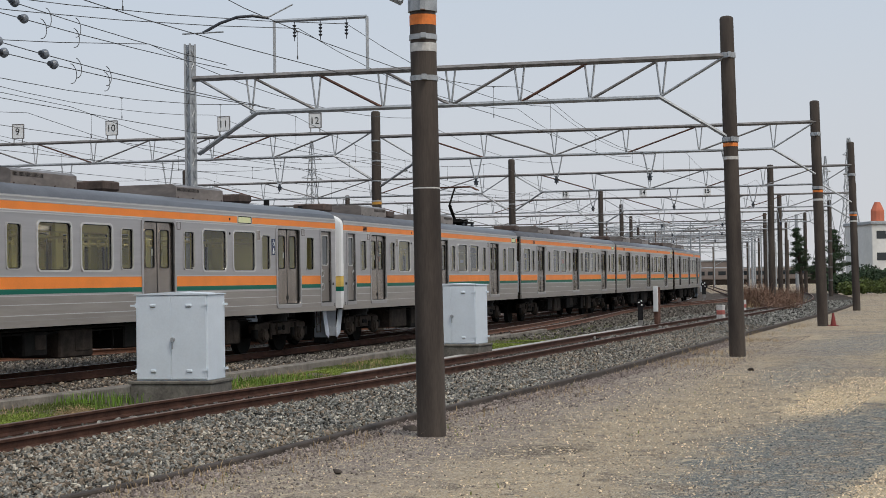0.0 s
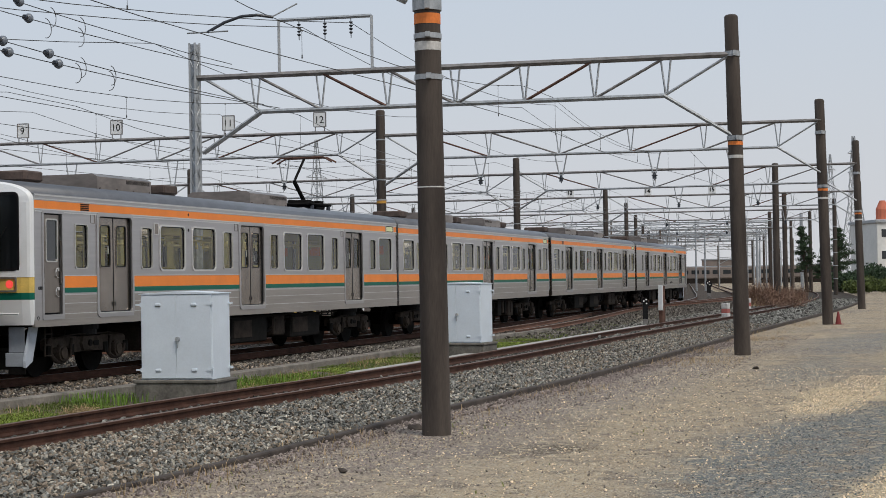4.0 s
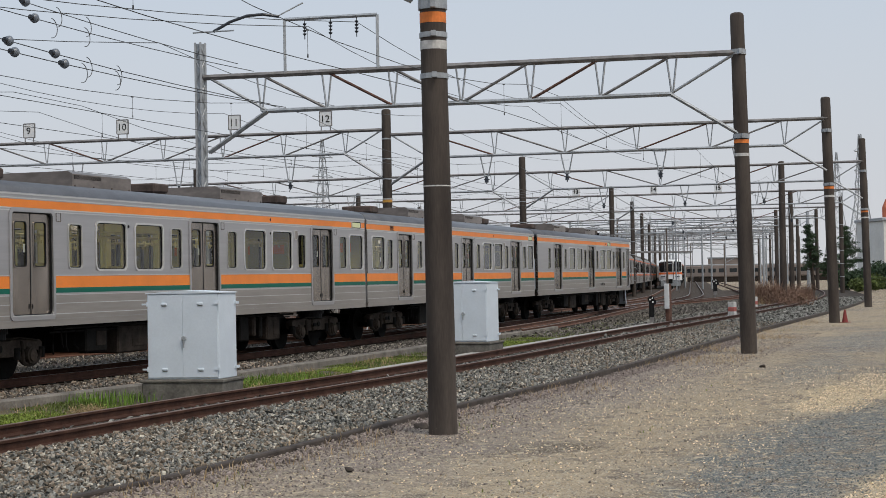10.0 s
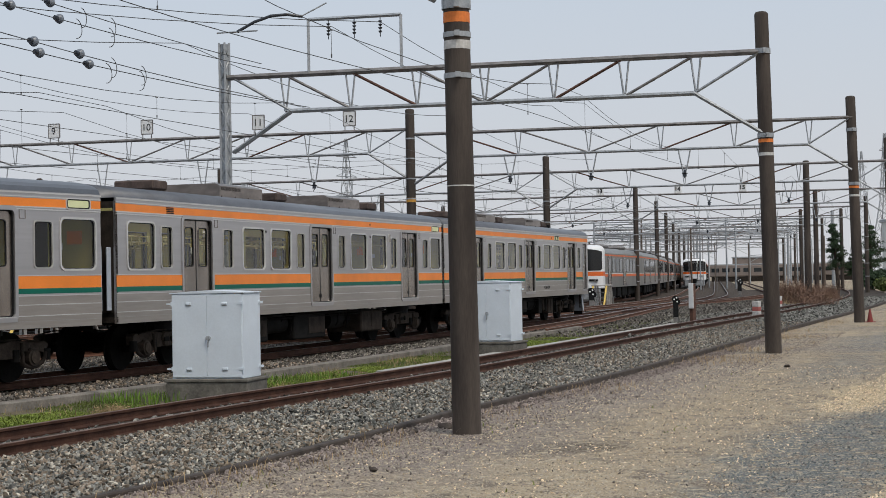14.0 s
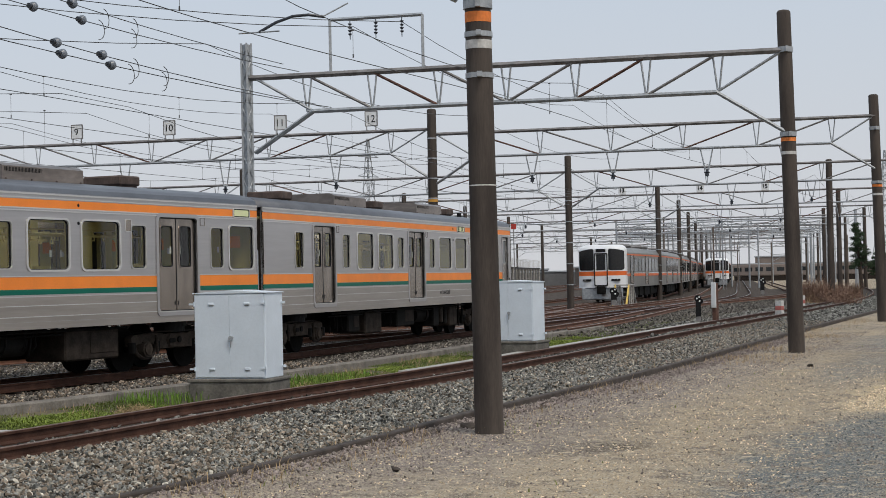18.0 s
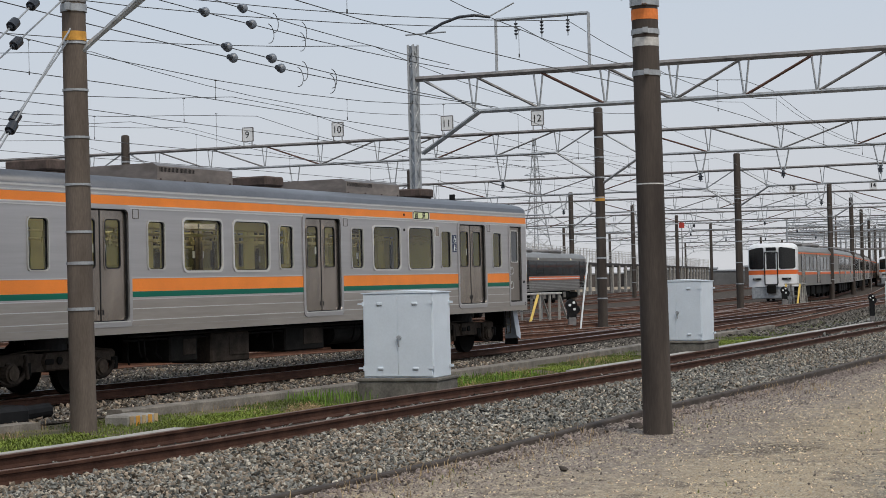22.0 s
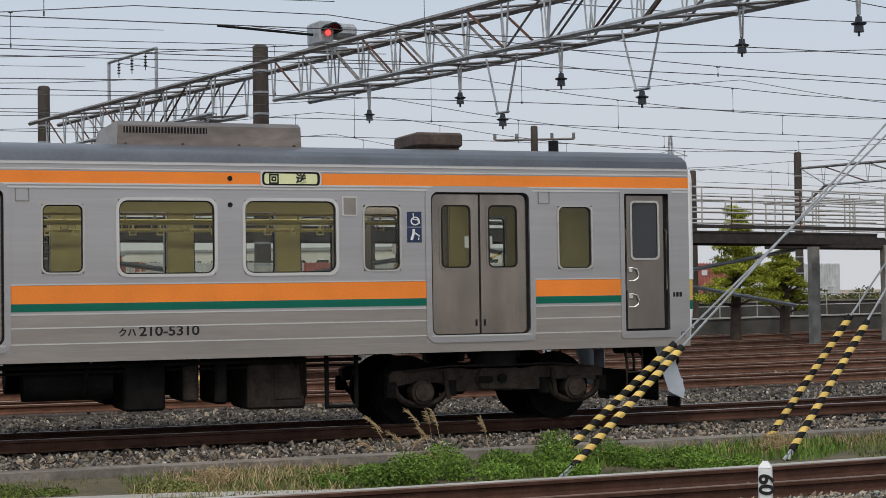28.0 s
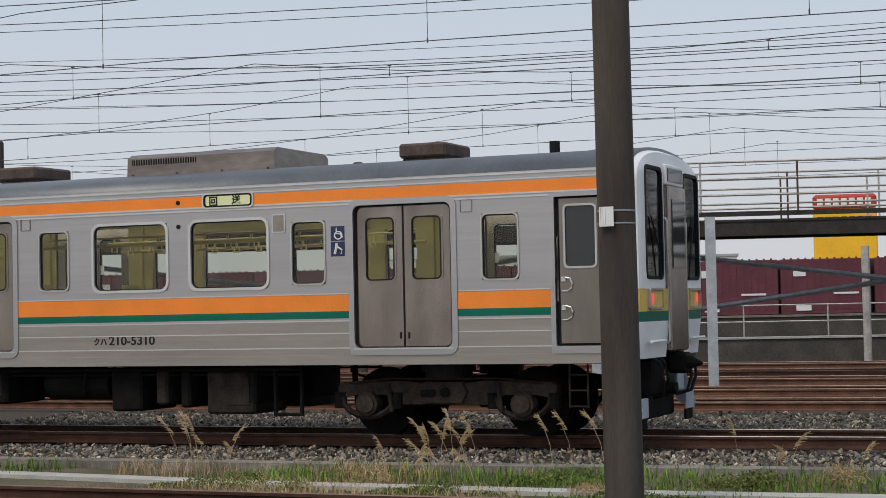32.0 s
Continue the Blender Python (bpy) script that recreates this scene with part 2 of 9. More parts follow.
def sweep(bm, pts, profile, closed=True):
    """A profile of (side, up) swept along points in plan; side is to the left of the way."""
    rings = []
    for i, p in enumerate(pts):
        a, b = pts[max(0, i - 1)], pts[min(len(pts) - 1, i + 1)]
        d = Vector((b[0] - a[0], b[1] - a[1], 0)).normalized()
        n = Vector((-d.y, d.x, 0))
        rings.append([bm.verts.new(Vector(p) + n * s + Vector((0, 0, u))) for s, u in profile])
    k = len(profile)
    for r0, r1 in zip(rings[:-1], rings[1:]):
        for i in range(k if closed else k - 1):
            bm.faces.new((r0[i], r1[i], r1[(i + 1) % k], r0[(i + 1) % k]))
    if closed:
        bm.faces.new(rings[0])
        bm.faces.new(rings[-1][::-1])


# ---- plan: the lines that the tracks follow ----
def spline(kx, ky):
    n = len(kx)
    kx, ky = np.array(kx, float), np.array(ky, float)
    h = np.diff(kx)
    a, b = np.eye(n), np.zeros(n)
    for i in range(1, n - 1):
        a[i, i - 1:i + 2] = h[i - 1], 2 * (h[i - 1] + h[i]), h[i]
        b[i] = 6 * ((ky[i + 1] - ky[i]) / h[i] - (ky[i] - ky[i - 1]) / h[i - 1])
    m = np.linalg.solve(a, b)

    def at(x):
        if x > kx[-1]:
            return float(at(kx[-1]) + (x - kx[-1]) * (at(kx[-1]) - at(kx[-1] - 0.1)) / 0.1)
        if x < kx[0]:
            return float(at(kx[0]) + (x - kx[0]) * (at(kx[0] + 0.1) - at(kx[0])) / 0.1)
        i = int(min(max(np.searchsorted(kx, x) - 1, 0), n - 2))
        p, q = kx[i + 1] - x, x - kx[i]
        return float((m[i] * p ** 3 + m[i + 1] * q ** 3) / (6 * h[i]) + (ky[i] / h[i] - m[i] * h[i] / 6) * p + (ky[i + 1] / h[i] - m[i + 1] * h[i] / 6) * q)
    return at


class Line:
    def __init__(self, kx, ky, x0=-90, x1=520):
        at = spline(kx, ky)
        self.x = np.arange(x0, x1, 0.5)
        self.y = np.array([at(x) for x in self.x])
        s = np.concatenate([[0], np.cumsum(np.hypot(np.diff(self.x), np.diff(self.y)))])
        self.s = s - np.interp(0, self.x, s)
        self.t = np.arctan2(np.gradient(self.y), np.gradient(self.x))

    def at(self, s, off=0.0, z=0.0):
        x, y, t = (float(np.interp(s, self.s, a)) for a in (self.x, self.y, self.t))
        return Vector((x - math.sin(t) * off, y + math.cos(t) * off, z))

    def turn(self, s):
        return float(np.interp(s, self.s, self.t))

    def s_of(self, x):
        return float(np.interp(x, self.x, self.s))

    def run(self, s0, s1, off=0.0, z=0.0, step=2.0):
        n = max(2, int((s1 - s0) / step))
        return [self.at(s0 + (s1 - s0) * i / n, off, z) for i in range(n + 1)]


MAIN = Line((-40, -25, -12, 0, 10, 20, 32, 45, 60, 80, 105, 140, 180), (23.01, 21.81, 21.15, 21.47, 22.19, 23.82, 27.13, 31.31, 36.02, 42.39, 51.03, 66.77, 85.99))
NEAR = Line((-60, -10, 0, 5.6, 10.5, 17, 23, 37, 53, 90, 125, 160), (14.4, 13.5, 13.35, 13.7, 14.3, 16.0, 17.45, 21.4, 26.1, 37.0, 49.5, 64.0))

# ---- ground, ballast, kerbs ----
def sheet(name, left, right, material, label, category, kind="structure", thick=0.0):
    """A ground sheet between two lines of points."""
    bm = bmesh.new()
    a = [bm.verts.new(p) for p in left]
    b = [bm.verts.new(p) for p in right]
    for i in range(len(a) - 1):
        bm.faces.new((a[i], b[i], b[i + 1], a[i + 1]))
    bmesh.ops.recalc_face_normals(bm, faces=bm.faces)
    return tagged(part(name, bm, material), label, category, kind=kind)


def lot_material():
    m = mat("sandy_gravel_lot", (0.36, 0.285, 0.195), 0.95, 0, 0.35, 0.16, 1.0, 45, spec=0.12)
    nt = m.node_tree
    b = nt.nodes["Principled BSDF"]
    src = b.inputs["Base Color"].links[0].from_socket
    tc = nt.nodes.new("ShaderNodeTexCoord")

    def noise_fac(scale, detail, lo, hi):
        n = nt.nodes.new("ShaderNodeTexNoise")
        n.inputs["Scale"].default_value, n.inputs["Detail"].default_value = scale, detail
        nt.links.new(tc.outputs["Object"], n.inputs["Vector"])
        r = nt.nodes.new("ShaderNodeMapRange")
        r.inputs["From Min"].default_value, r.inputs["From Max"].default_value = lo, hi
        nt.links.new(n.outputs["Fac"], r.inputs["Value"])
        return n, r.outputs[0]

    def lay(fac, colour, blend="MIX"):
        nonlocal src
        mx = nt.nodes.new("ShaderNodeMixRGB")
        mx.blend_type = blend
        mx.inputs["Color2"].default_value = colour
        nt.links.new(fac, mx.inputs["Fac"])
        nt.links.new(src, mx.inputs["Color1"])
        src = mx.outputs[0]

    def patch(cx, cy, turn, a, b_, colour, amount=0.85, soft=0.55, rag=1.5):
        """An uneven strewn patch of another gravel."""
        mp = nt.nodes.new("ShaderNodeMapping")
        mp.vector_type = "TEXTURE"
        mp.inputs["Location"].default_value = (cx, cy, 0)
        mp.inputs["Rotation"].default_value = (0, 0, radians(turn))
        mp.inputs["Scale"].default_value = (a, b_, 1000)
        nt.links.new(tc.outputs["Object"], mp.inputs["Vector"])
        ln = nt.nodes.new("ShaderNodeVectorMath")
        ln.operation = "LENGTH"
        nt.links.new(mp.outputs[0], ln.inputs[0])
        n, _ = noise_fac(1.1, 6, 0, 1)
        ad = nt.nodes.new("ShaderNodeMath")
        ad.operation = "MULTIPLY_ADD"
        ad.inputs[1].default_value = rag
        nt.links.new(n.outputs["Fac"], ad.inputs[0])
        nt.links.new(ln.outputs["Value"], ad.inputs[2])
        r = nt.nodes.new("ShaderNodeMapRange")
        r.inputs["From Min"].default_value, r.inputs["From Max"].default_value = 1 + rag / 2 - soft / 2, 1 + rag / 2 + soft / 2
        r.inputs["To Min"].default_value, r.inputs["To Max"].default_value = amount, 0.0
        nt.links.new(ad.outputs[0], r.inputs["Value"])
        lay(r.outputs[0], colour)

    lay(noise_fac(0.22, 6, 0.48, 0.68)[1], (0.225, 0.19, 0.16, 1))
    lay(noise_fac(0.6, 7, 0.54, 0.70)[1], (0.43, 0.335, 0.21, 1))
    patch(20.5, 9.0, 18, 6.5, 2.1, (0.38, 0.30, 0.20, 1), 0.7)
    patch(13.0, 8.6, 40, 3.4, 1.7, (0.41, 0.33, 0.225, 1), 0.8)
    patch(15.45, 9.45, -42, 0.95, 0.62, (0.085, 0.064, 0.045, 1), 0.9, 0.3, 0.7)
    patch(17.2, 6.55, 12, 6.4, 1.3, (0.13, 0.148, 0.15, 1), 0.95, 0.5)
    patch(15.0, 4.9, 8, 5.0, 0.5, (0.50, 0.40, 0.26, 1), 0.9, 0.4)
    patch(44.0, 15.6, 15, 7.5, 1.5, (0.14, 0.155, 0.165, 1), 0.8)
    patch(25.0, 9.3, 15, 4.0, 0.7, (0.58, 0.45, 0.27, 1), 0.9)
    patch(29.0, 10.6, 16, 3.0, 0.5, (0.17, 0.14, 0.115, 1), 0.8)
    patch(34.0, 11.0, 18, 7.0, 1.1, (0.21, 0.19, 0.17, 1), 0.75)
    patch(31.0, 12.3, 17, 5.0, 0.7, (0.15, 0.16, 0.16, 1), 0.7)
    patch(37.5, 12.6, 16, 5.0, 0.6, (0.42, 0.33, 0.2, 1), 0.7)
    patch(19.0, 12.0, 20, 9.0, 1.3, (0.225, 0.19, 0.172, 1), 0.9, 0.9)
    patch(26.0, 13.6, 16, 8.0, 1.2, (0.23, 0.195, 0.178, 1), 0.85, 0.9)
    lay(noise_fac(2.4, 8, 0.52, 0.64)[1], (0.19, 0.155, 0.12, 1))
    lay(noise_fac(7.0, 6, 0.56, 0.66)[1], (0.52, 0.43, 0.30, 1))
    lay(noise_fac(55.0, 3, 0.52, 0.62)[1], (0.50, 0.44, 0.35, 1))
    lay(noise_fac(48.0, 3, 0.55, 0.65)[1], (0.12, 0.10, 0.082, 1))
    nt.links.new(src, b.inputs["Base Color"])
    return m


LOT = lot_material()
bm = bmesh.new()
for x0, x1, y0, y1 in ((-3000, 3000, -3000, 3000),):
    vs = [bm.verts.new(p) for p in ((x0, y0, -0.30), (x1, y0, -0.30), (x1, y1, -0.30), (x0, y1, -0.30))]
    bm.faces.new(vs)
tagged(part("ground", bm, LOT), "sandy gravel ground of the yard's open lot", "ground", kind="structure")
KERB_OFF = -3.55
# the open lot beside the tracks, a little above the far ground
sheet("lot", NEAR.run(-40, 150, -40, -0.155), NEAR.run(-40, 150, KERB_OFF - 0.05, -0.155), LOT, "sandy gravel lot with bluish chippings and wheel marks", "ground")
sheet("ballast_near", NEAR.run(-40, 170, KERB_OFF, -0.19, 1.0), NEAR.run(-40, 170, 0.85, -0.15, 1.0), BALLAST, "grey crushed stone ballast of the siding", "ballast")
sheet("ballast_yard", MAIN.run(-60, 420, -2.9, -0.20), MAIN.run(-60, 420, 46, -0.20), YARD_STONE, "brownish crushed stone ballast across the yard", "ballast")
bm = bmesh.new()
kerb_line = [p + Vector((0, 0, float(np.interp(p.x, (10, 16, 24, 34), (-0.075, -0.055, -0.02, 0.0))) + 0.012 * noise.noise(p * 0.9))) for p in NEAR.run(-20, 120, KERB_OFF, 0, 0.6)]
sweep(bm, kerb_line, [(-0.055, -0.35), (-0.055, -0.055), (-0.042, -0.04), (0.042, -0.04), (0.055, -0.055), (0.055, -0.35)])
tagged(part("kerb", bm, POLE_DARK), "dark weathered concrete kerb beside the siding", "kerb", kind="structure")


# ---- tracks ----
RAIL_PROFILE = [(-0.065, -0.15), (0.065, -0.15), (0.065, -0.135), (0.01, -0.11), (0.01, -0.045), (0.033, -0.035), (0.033, -0.006), (-0.033, -0.006), (-0.033, -0.035), (-0.01, -0.045), (-0.01, -0.11), (-0.065, -0.135)]


def track(line, s0, s1, off, label, sleepers=(0, 0), head=RAILTOP_RUST, step=2.0, web=RAIL):
    t = empty("railway_track", Matrix(), label, "track", "tracks of the yard", "structure")
    for side in (-0.5665, 0.5665):
        bm = bmesh.new()
        sweep(bm, line.run(s0, s1, off + side, 0, step), RAIL_PROFILE)
        rail = part("rail", bm, web, t)
        bm = bmesh.new()
        sweep(bm, line.run(s0, s1, off + side, 0, step), [(-0.031, -0.0065), (0.031, -0.0065), (0.026, 0.0), (-0.026, 0.0)])
        part("rail_head", bm, head, rail)
    a, b = sleepers
    if b > a:
        bm = bmesh.new()
        bevel_box(bm, -0.11, 0.11, -1.05, 1.05, -0.32, -0.165, 0.012)
        proto = None
        n = int((b - a) / 0.62)
        for i in range(n):
            s = a + i * 0.62
            m = Matrix.Translation(line.at(s, off)) @ Matrix.Rotation(line.turn(s), 4, "Z")
            if proto is None:
                proto = part("sleeper", bm, WOOD_TIE, t)
                proto.matrix_basis = m
            else:
                share("sleeper", proto, m, t)
    return t


track(NEAR, -30, 190, 0, "rusty siding track curving past the open lot", (-14, 60))
track(MAIN, -70, 420, 0, "yard track under the passing train", (-24, 70), RAILTOP, 1.0)


class Shifted:
    """A line beside another, its offset changing along the way."""
    def __init__(self, base, ks, ko):
        self.base, self.ks, self.ko = base, ks, ko

    def at(self, s, off=0.0, z=0.0):
        u = float(np.interp(s, self.ks, self.ko))
        return self.base.at(s, u + off, z)

    def turn(self, s):
        a, b = self.at(s - 0.5), self.at(s + 0.5)
        return math.atan2(b.y - a.y, b.x - a.x)

    def run(self, s0, s1, off=0.0, z=0.0, step=2.0):
        n = max(2, int((s1 - s0) / step))
        return [self.at(s0 + (s1 - s0) * i / n, off, z) for i in range(n + 1)]


def eased(s0, s1, o0, o1, n=12):
    ks = [s0 + (s1 - s0) * i / n for i in range(n + 1)]
    return ks, [o0 + (o1 - o0) * (0.5 - 0.5 * math.cos(math.pi * i / n)) for i in range(n + 1)]


YARD = [Shifted(MAIN, *eased(10, 90, 7.0, 3.0)), Shifted(MAIN, *eased(10, 90, 11.0, 6.7)), Shifted(MAIN, *eased(10, 90, 15.2, 12.4)),
        Shifted(MAIN, *eased(0, 110, 19.0, 21.5)), Shifted(MAIN, *eased(0, 120, 23.6, 27.0)), Shifted(MAIN, *eased(0, 120, 29.0, 32.0))]
for line in YARD:
    track(line, -70, 420, 0, "rusty yard track behind the train", (0, 0), YARD_HEAD, 2.0, YARD_RAIL)
for s0, s1, o0, o1, label in ((38, 82, 0, 3.2, "turnout track joining two yard tracks"), (58, 104, 3.4, 6.7, "turnout track crossing towards the parked train"), (22, 60, 6.9, 0, "turnout track leaving the train's track"), (84, 135, 0, -4.2, "turnout track towards the outer siding")):
    track(Shifted(MAIN, *eased(s0, s1, o0, o1)), s0, s1, 0, label, (0, 0), YARD_HEAD, 2.0, YARD_RAIL)
track(Shifted(MAIN, *eased(44, 96, -2.8, 0)), 47, 96, 0, "turnout track leaving towards the siding", (0, 0), YARD_HEAD, 2.0, YARD_RAIL)
track(Shifted(MAIN, *eased(96, 190, -4.4, -4.4)), 134, 420, 0, "outer yard track beyond the turnouts")

# cable troughs and walkway strips between the siding and the train's track
TROUGH_OLD = mat("stained_concrete_trough", (0.20, 0.18, 0.155), 0.9, 0, 3, 0.35, 0.4, 25)
TROUGH = mat("pale_concrete_trough", (0.40, 0.39, 0.36), 0.9, 0, 2, 0.2, 0.2, 40)
bm = bmesh.new()
sweep(bm, MAIN.run(-40, 13.5, -3.2, 0, 1.0), [(-0.16, -0.35), (-0.16, -0.12), (0.16, -0.12), (0.16, -0.35)])
tagged(part("cable_trough", bm, TROUGH_OLD), "low weathered concrete cable trough beside the train's track", "cable trough", kind="structure")
bm = bmesh.new()
sweep(bm, MAIN.run(15.0, 52, -3.25, 0, 1.0), [(-0.15, -0.35), (-0.15, -0.09), (-0.13, -0.07), (0.13, -0.07), (0.15, -0.09), (0.15, -0.35)])
tagged(part("cable_trough", bm, TROUGH_OLD), "weathered concrete cable trough beside the train's track", "cable trough", kind="structure")
bm = bmesh.new()
sweep(bm, [Vector((x, y, 0)) for x, y in ((-30, 18.4), (-20, 17.6), (-11.9, 16.75), (-8.3, 16.25), (-4.6, 16.05), (-2.0, 16.1), (0.5, 16.15), (2.4, 16.0), (4.0, 15.6))], [(-0.17, -0.35), (-0.17, -0.17), (0.17, -0.17), (0.17, -0.35)])
tagged(part("cable_trough", bm, TROUGH), "pale concrete cable trough with yellow-edged lids in the grass", "cable trough", kind="structure")
for xa, xb in ((2.5, 14.0), (26.0, 54.0)):
    bm = bmesh.new()
    sweep(bm, NEAR.run(NEAR.s_of(xa), NEAR.s_of(xb), 1.02, 0, 1.0), [(-0.13, -0.35), (-0.13, -0.05), (0.13, -0.05), (0.13, -0.35)])
    tagged(part("trackside_edging", bm, TROUGH), "pale concrete edging along the siding's far rail", "edging", kind="structure")

GRASS_SOIL = mat("grassy_soil", (0.085, 0.09, 0.04), 0.95, 0, 1.3, 0.4, 0.6, 30, tint=(0.16, 0.13, 0.085))
sheet("ballast_far", [NEAR.at(s, 0.9, -0.212) for s in range(74, 186, 2)], [MAIN.at(s, -2.9, -0.214) for s in range(74, 186, 2)], YARD_STONE, "brown ballast between the siding and the yard throat", "ballast")
sheet("verge", [NEAR.at(s, 0.9, -0.21) for s in range(-40, 75)], [MAIN.at(s, -2.95, -0.215) for s in range(-40, 75)], GRASS_SOIL, "grassy verge between the siding and the yard track", "verge")


# ---- the passing train ----
HALF = 1.475
Z_LOW, Z_TOP = 0.90, 3.10


def rounded(x0, x1, z0, z1, r, n=4):
    pts = []
    for cx, cz, a0 in ((x1 - r, z1 - r, 0), (x0 + r, z1 - r, 90), (x0 + r, z0 + r, 180), (x1 - r, z0 + r, 270)):
        for i in range(n + 1):
            a = radians(a0 + 90 * i / n)
            pts.append((cx + r * math.cos(a), cz + r * math.sin(a)))
    return pts


def ring(bm, outer, inner, y0, y1):
    """A frame between two loops of the same count, in the plane y, y0 front and y1 back."""
    n = len(outer)
    of = [bm.verts.new((x, y0, z)) for x, z in outer]
    inf = [bm.verts.new((x, y0, z)) for x, z in inner]
    ob_ = [bm.verts.new((x, y1, z)) for x, z in outer]
    inb = [bm.verts.new((x, y1, z)) for x, z in inner]
    for i in range(n):
        j = (i + 1) % n
        bm.faces.new((of[i], of[j], inf[j], inf[i]))
        bm.faces.new((inf[i], inf[j], inb[j], inb[i]))
        bm.faces.new((ob_[i], inb[i], inb[j], ob_[j]))
        bm.faces.new((of[i], ob_[i], ob_[j], of[j]))


def wall_with_holes(bm, x0, x1, z0, z1, holes, y0, y1):
    """A slab in the plane of y with rectangular openings, one closed skin."""
    xs = sorted({x0, x1, *[h[0] for h in holes], *[h[1] for h in holes]})
    zs = sorted({z0, z1, *[h[2] for h in holes], *[h[3] for h in holes]})
    seen = {}

    def v(i, k, y):
        if (i, k, y) not in seen:
            seen[(i, k, y)] = bm.verts.new((xs[i], y, zs[k]))
        return seen[(i, k, y)]

    def solid(i, k):
        if not (0 <= i < len(xs) - 1 and 0 <= k < len(zs) - 1):
            return False
        cx, cz = (xs[i] + xs[i + 1]) / 2, (zs[k] + zs[k + 1]) / 2
        return not any(h[0] < cx < h[1] and h[2] < cz < h[3] for h in holes)

    for i in range(len(xs) - 1):
        for k in range(len(zs) - 1):
            if not solid(i, k):
                continue
            bm.faces.new((v(i, k, y0), v(i + 1, k, y0), v(i + 1, k + 1, y0), v(i, k + 1, y0)))
            bm.faces.new((v(i, k, y1), v(i, k + 1, y1), v(i + 1, k + 1, y1), v(i + 1, k, y1)))
            for di, dk, p, q in ((-1, 0, (0, 0), (0, 1)), (1, 0, (1, 1), (1, 0)), (0, -1, (1, 0), (0, 0)), (0, 1, (0, 1), (1, 1))):
                if not solid(i + di, k + dk):
                    a, b = (i + p[0], k + p[1]), (i + q[0], k + q[1])
                    bm.faces.new((v(*a, y0), v(*b, y0), v(*b, y1), v(*a, y1)))


SMALL, BIG, LEAF = 0.48, 1.15, 0.65


def layout(cab_low, cab_high, blank_high):
    """Stations along a car, from its cab or low end: windows and doors as (x0, x1)."""
    doors = [3.07, 9.56, 16.25] if cab_low else [3.16, 9.66, 16.38]
    win = []
    for a, last in ((doors[0], 4.265), (doors[1], 4.38)):
        e = a + 0.66
        win += [(e + 0.40, e + 0.40 + SMALL), (e + 1.22, e + 1.22 + BIG), (e + 2.72, e + 2.72 + BIG), (e + last, e + last + SMALL)]
    win.append((1.53, 1.53 + SMALL))
    win.append((17.52, 17.52 + SMALL))
    if not cab_low:
        win.append((0.05 + 0.32, 0.37 + 0.95))
    if not cab_high and not blank_high:
        win.append((18.25, 18.25 + 1.1))
    return doors, sorted(win)


def number_text(text, size, material, parent, m, bold=0.03):
    cu = bpy.data.curves.new("lettering", "FONT")
    cu.body, cu.size, cu.extrude, cu.offset = text, size, 0.002, size * bold
    cu.materials.append(material)
    tmp = bpy.data.objects.new("lettering", cu)
    scene.collection.objects.link(tmp)
    dg = bpy.context.evaluated_depsgraph_get()
    me = bpy.data.meshes.new_from_object(tmp.evaluated_get(dg))
    bpy.data.objects.remove(tmp)
    ob = new("lettering", me)
    ob.parent = parent
    ob.matrix_basis = m
    return ob


LIFT = 0.05  # body height over the rails


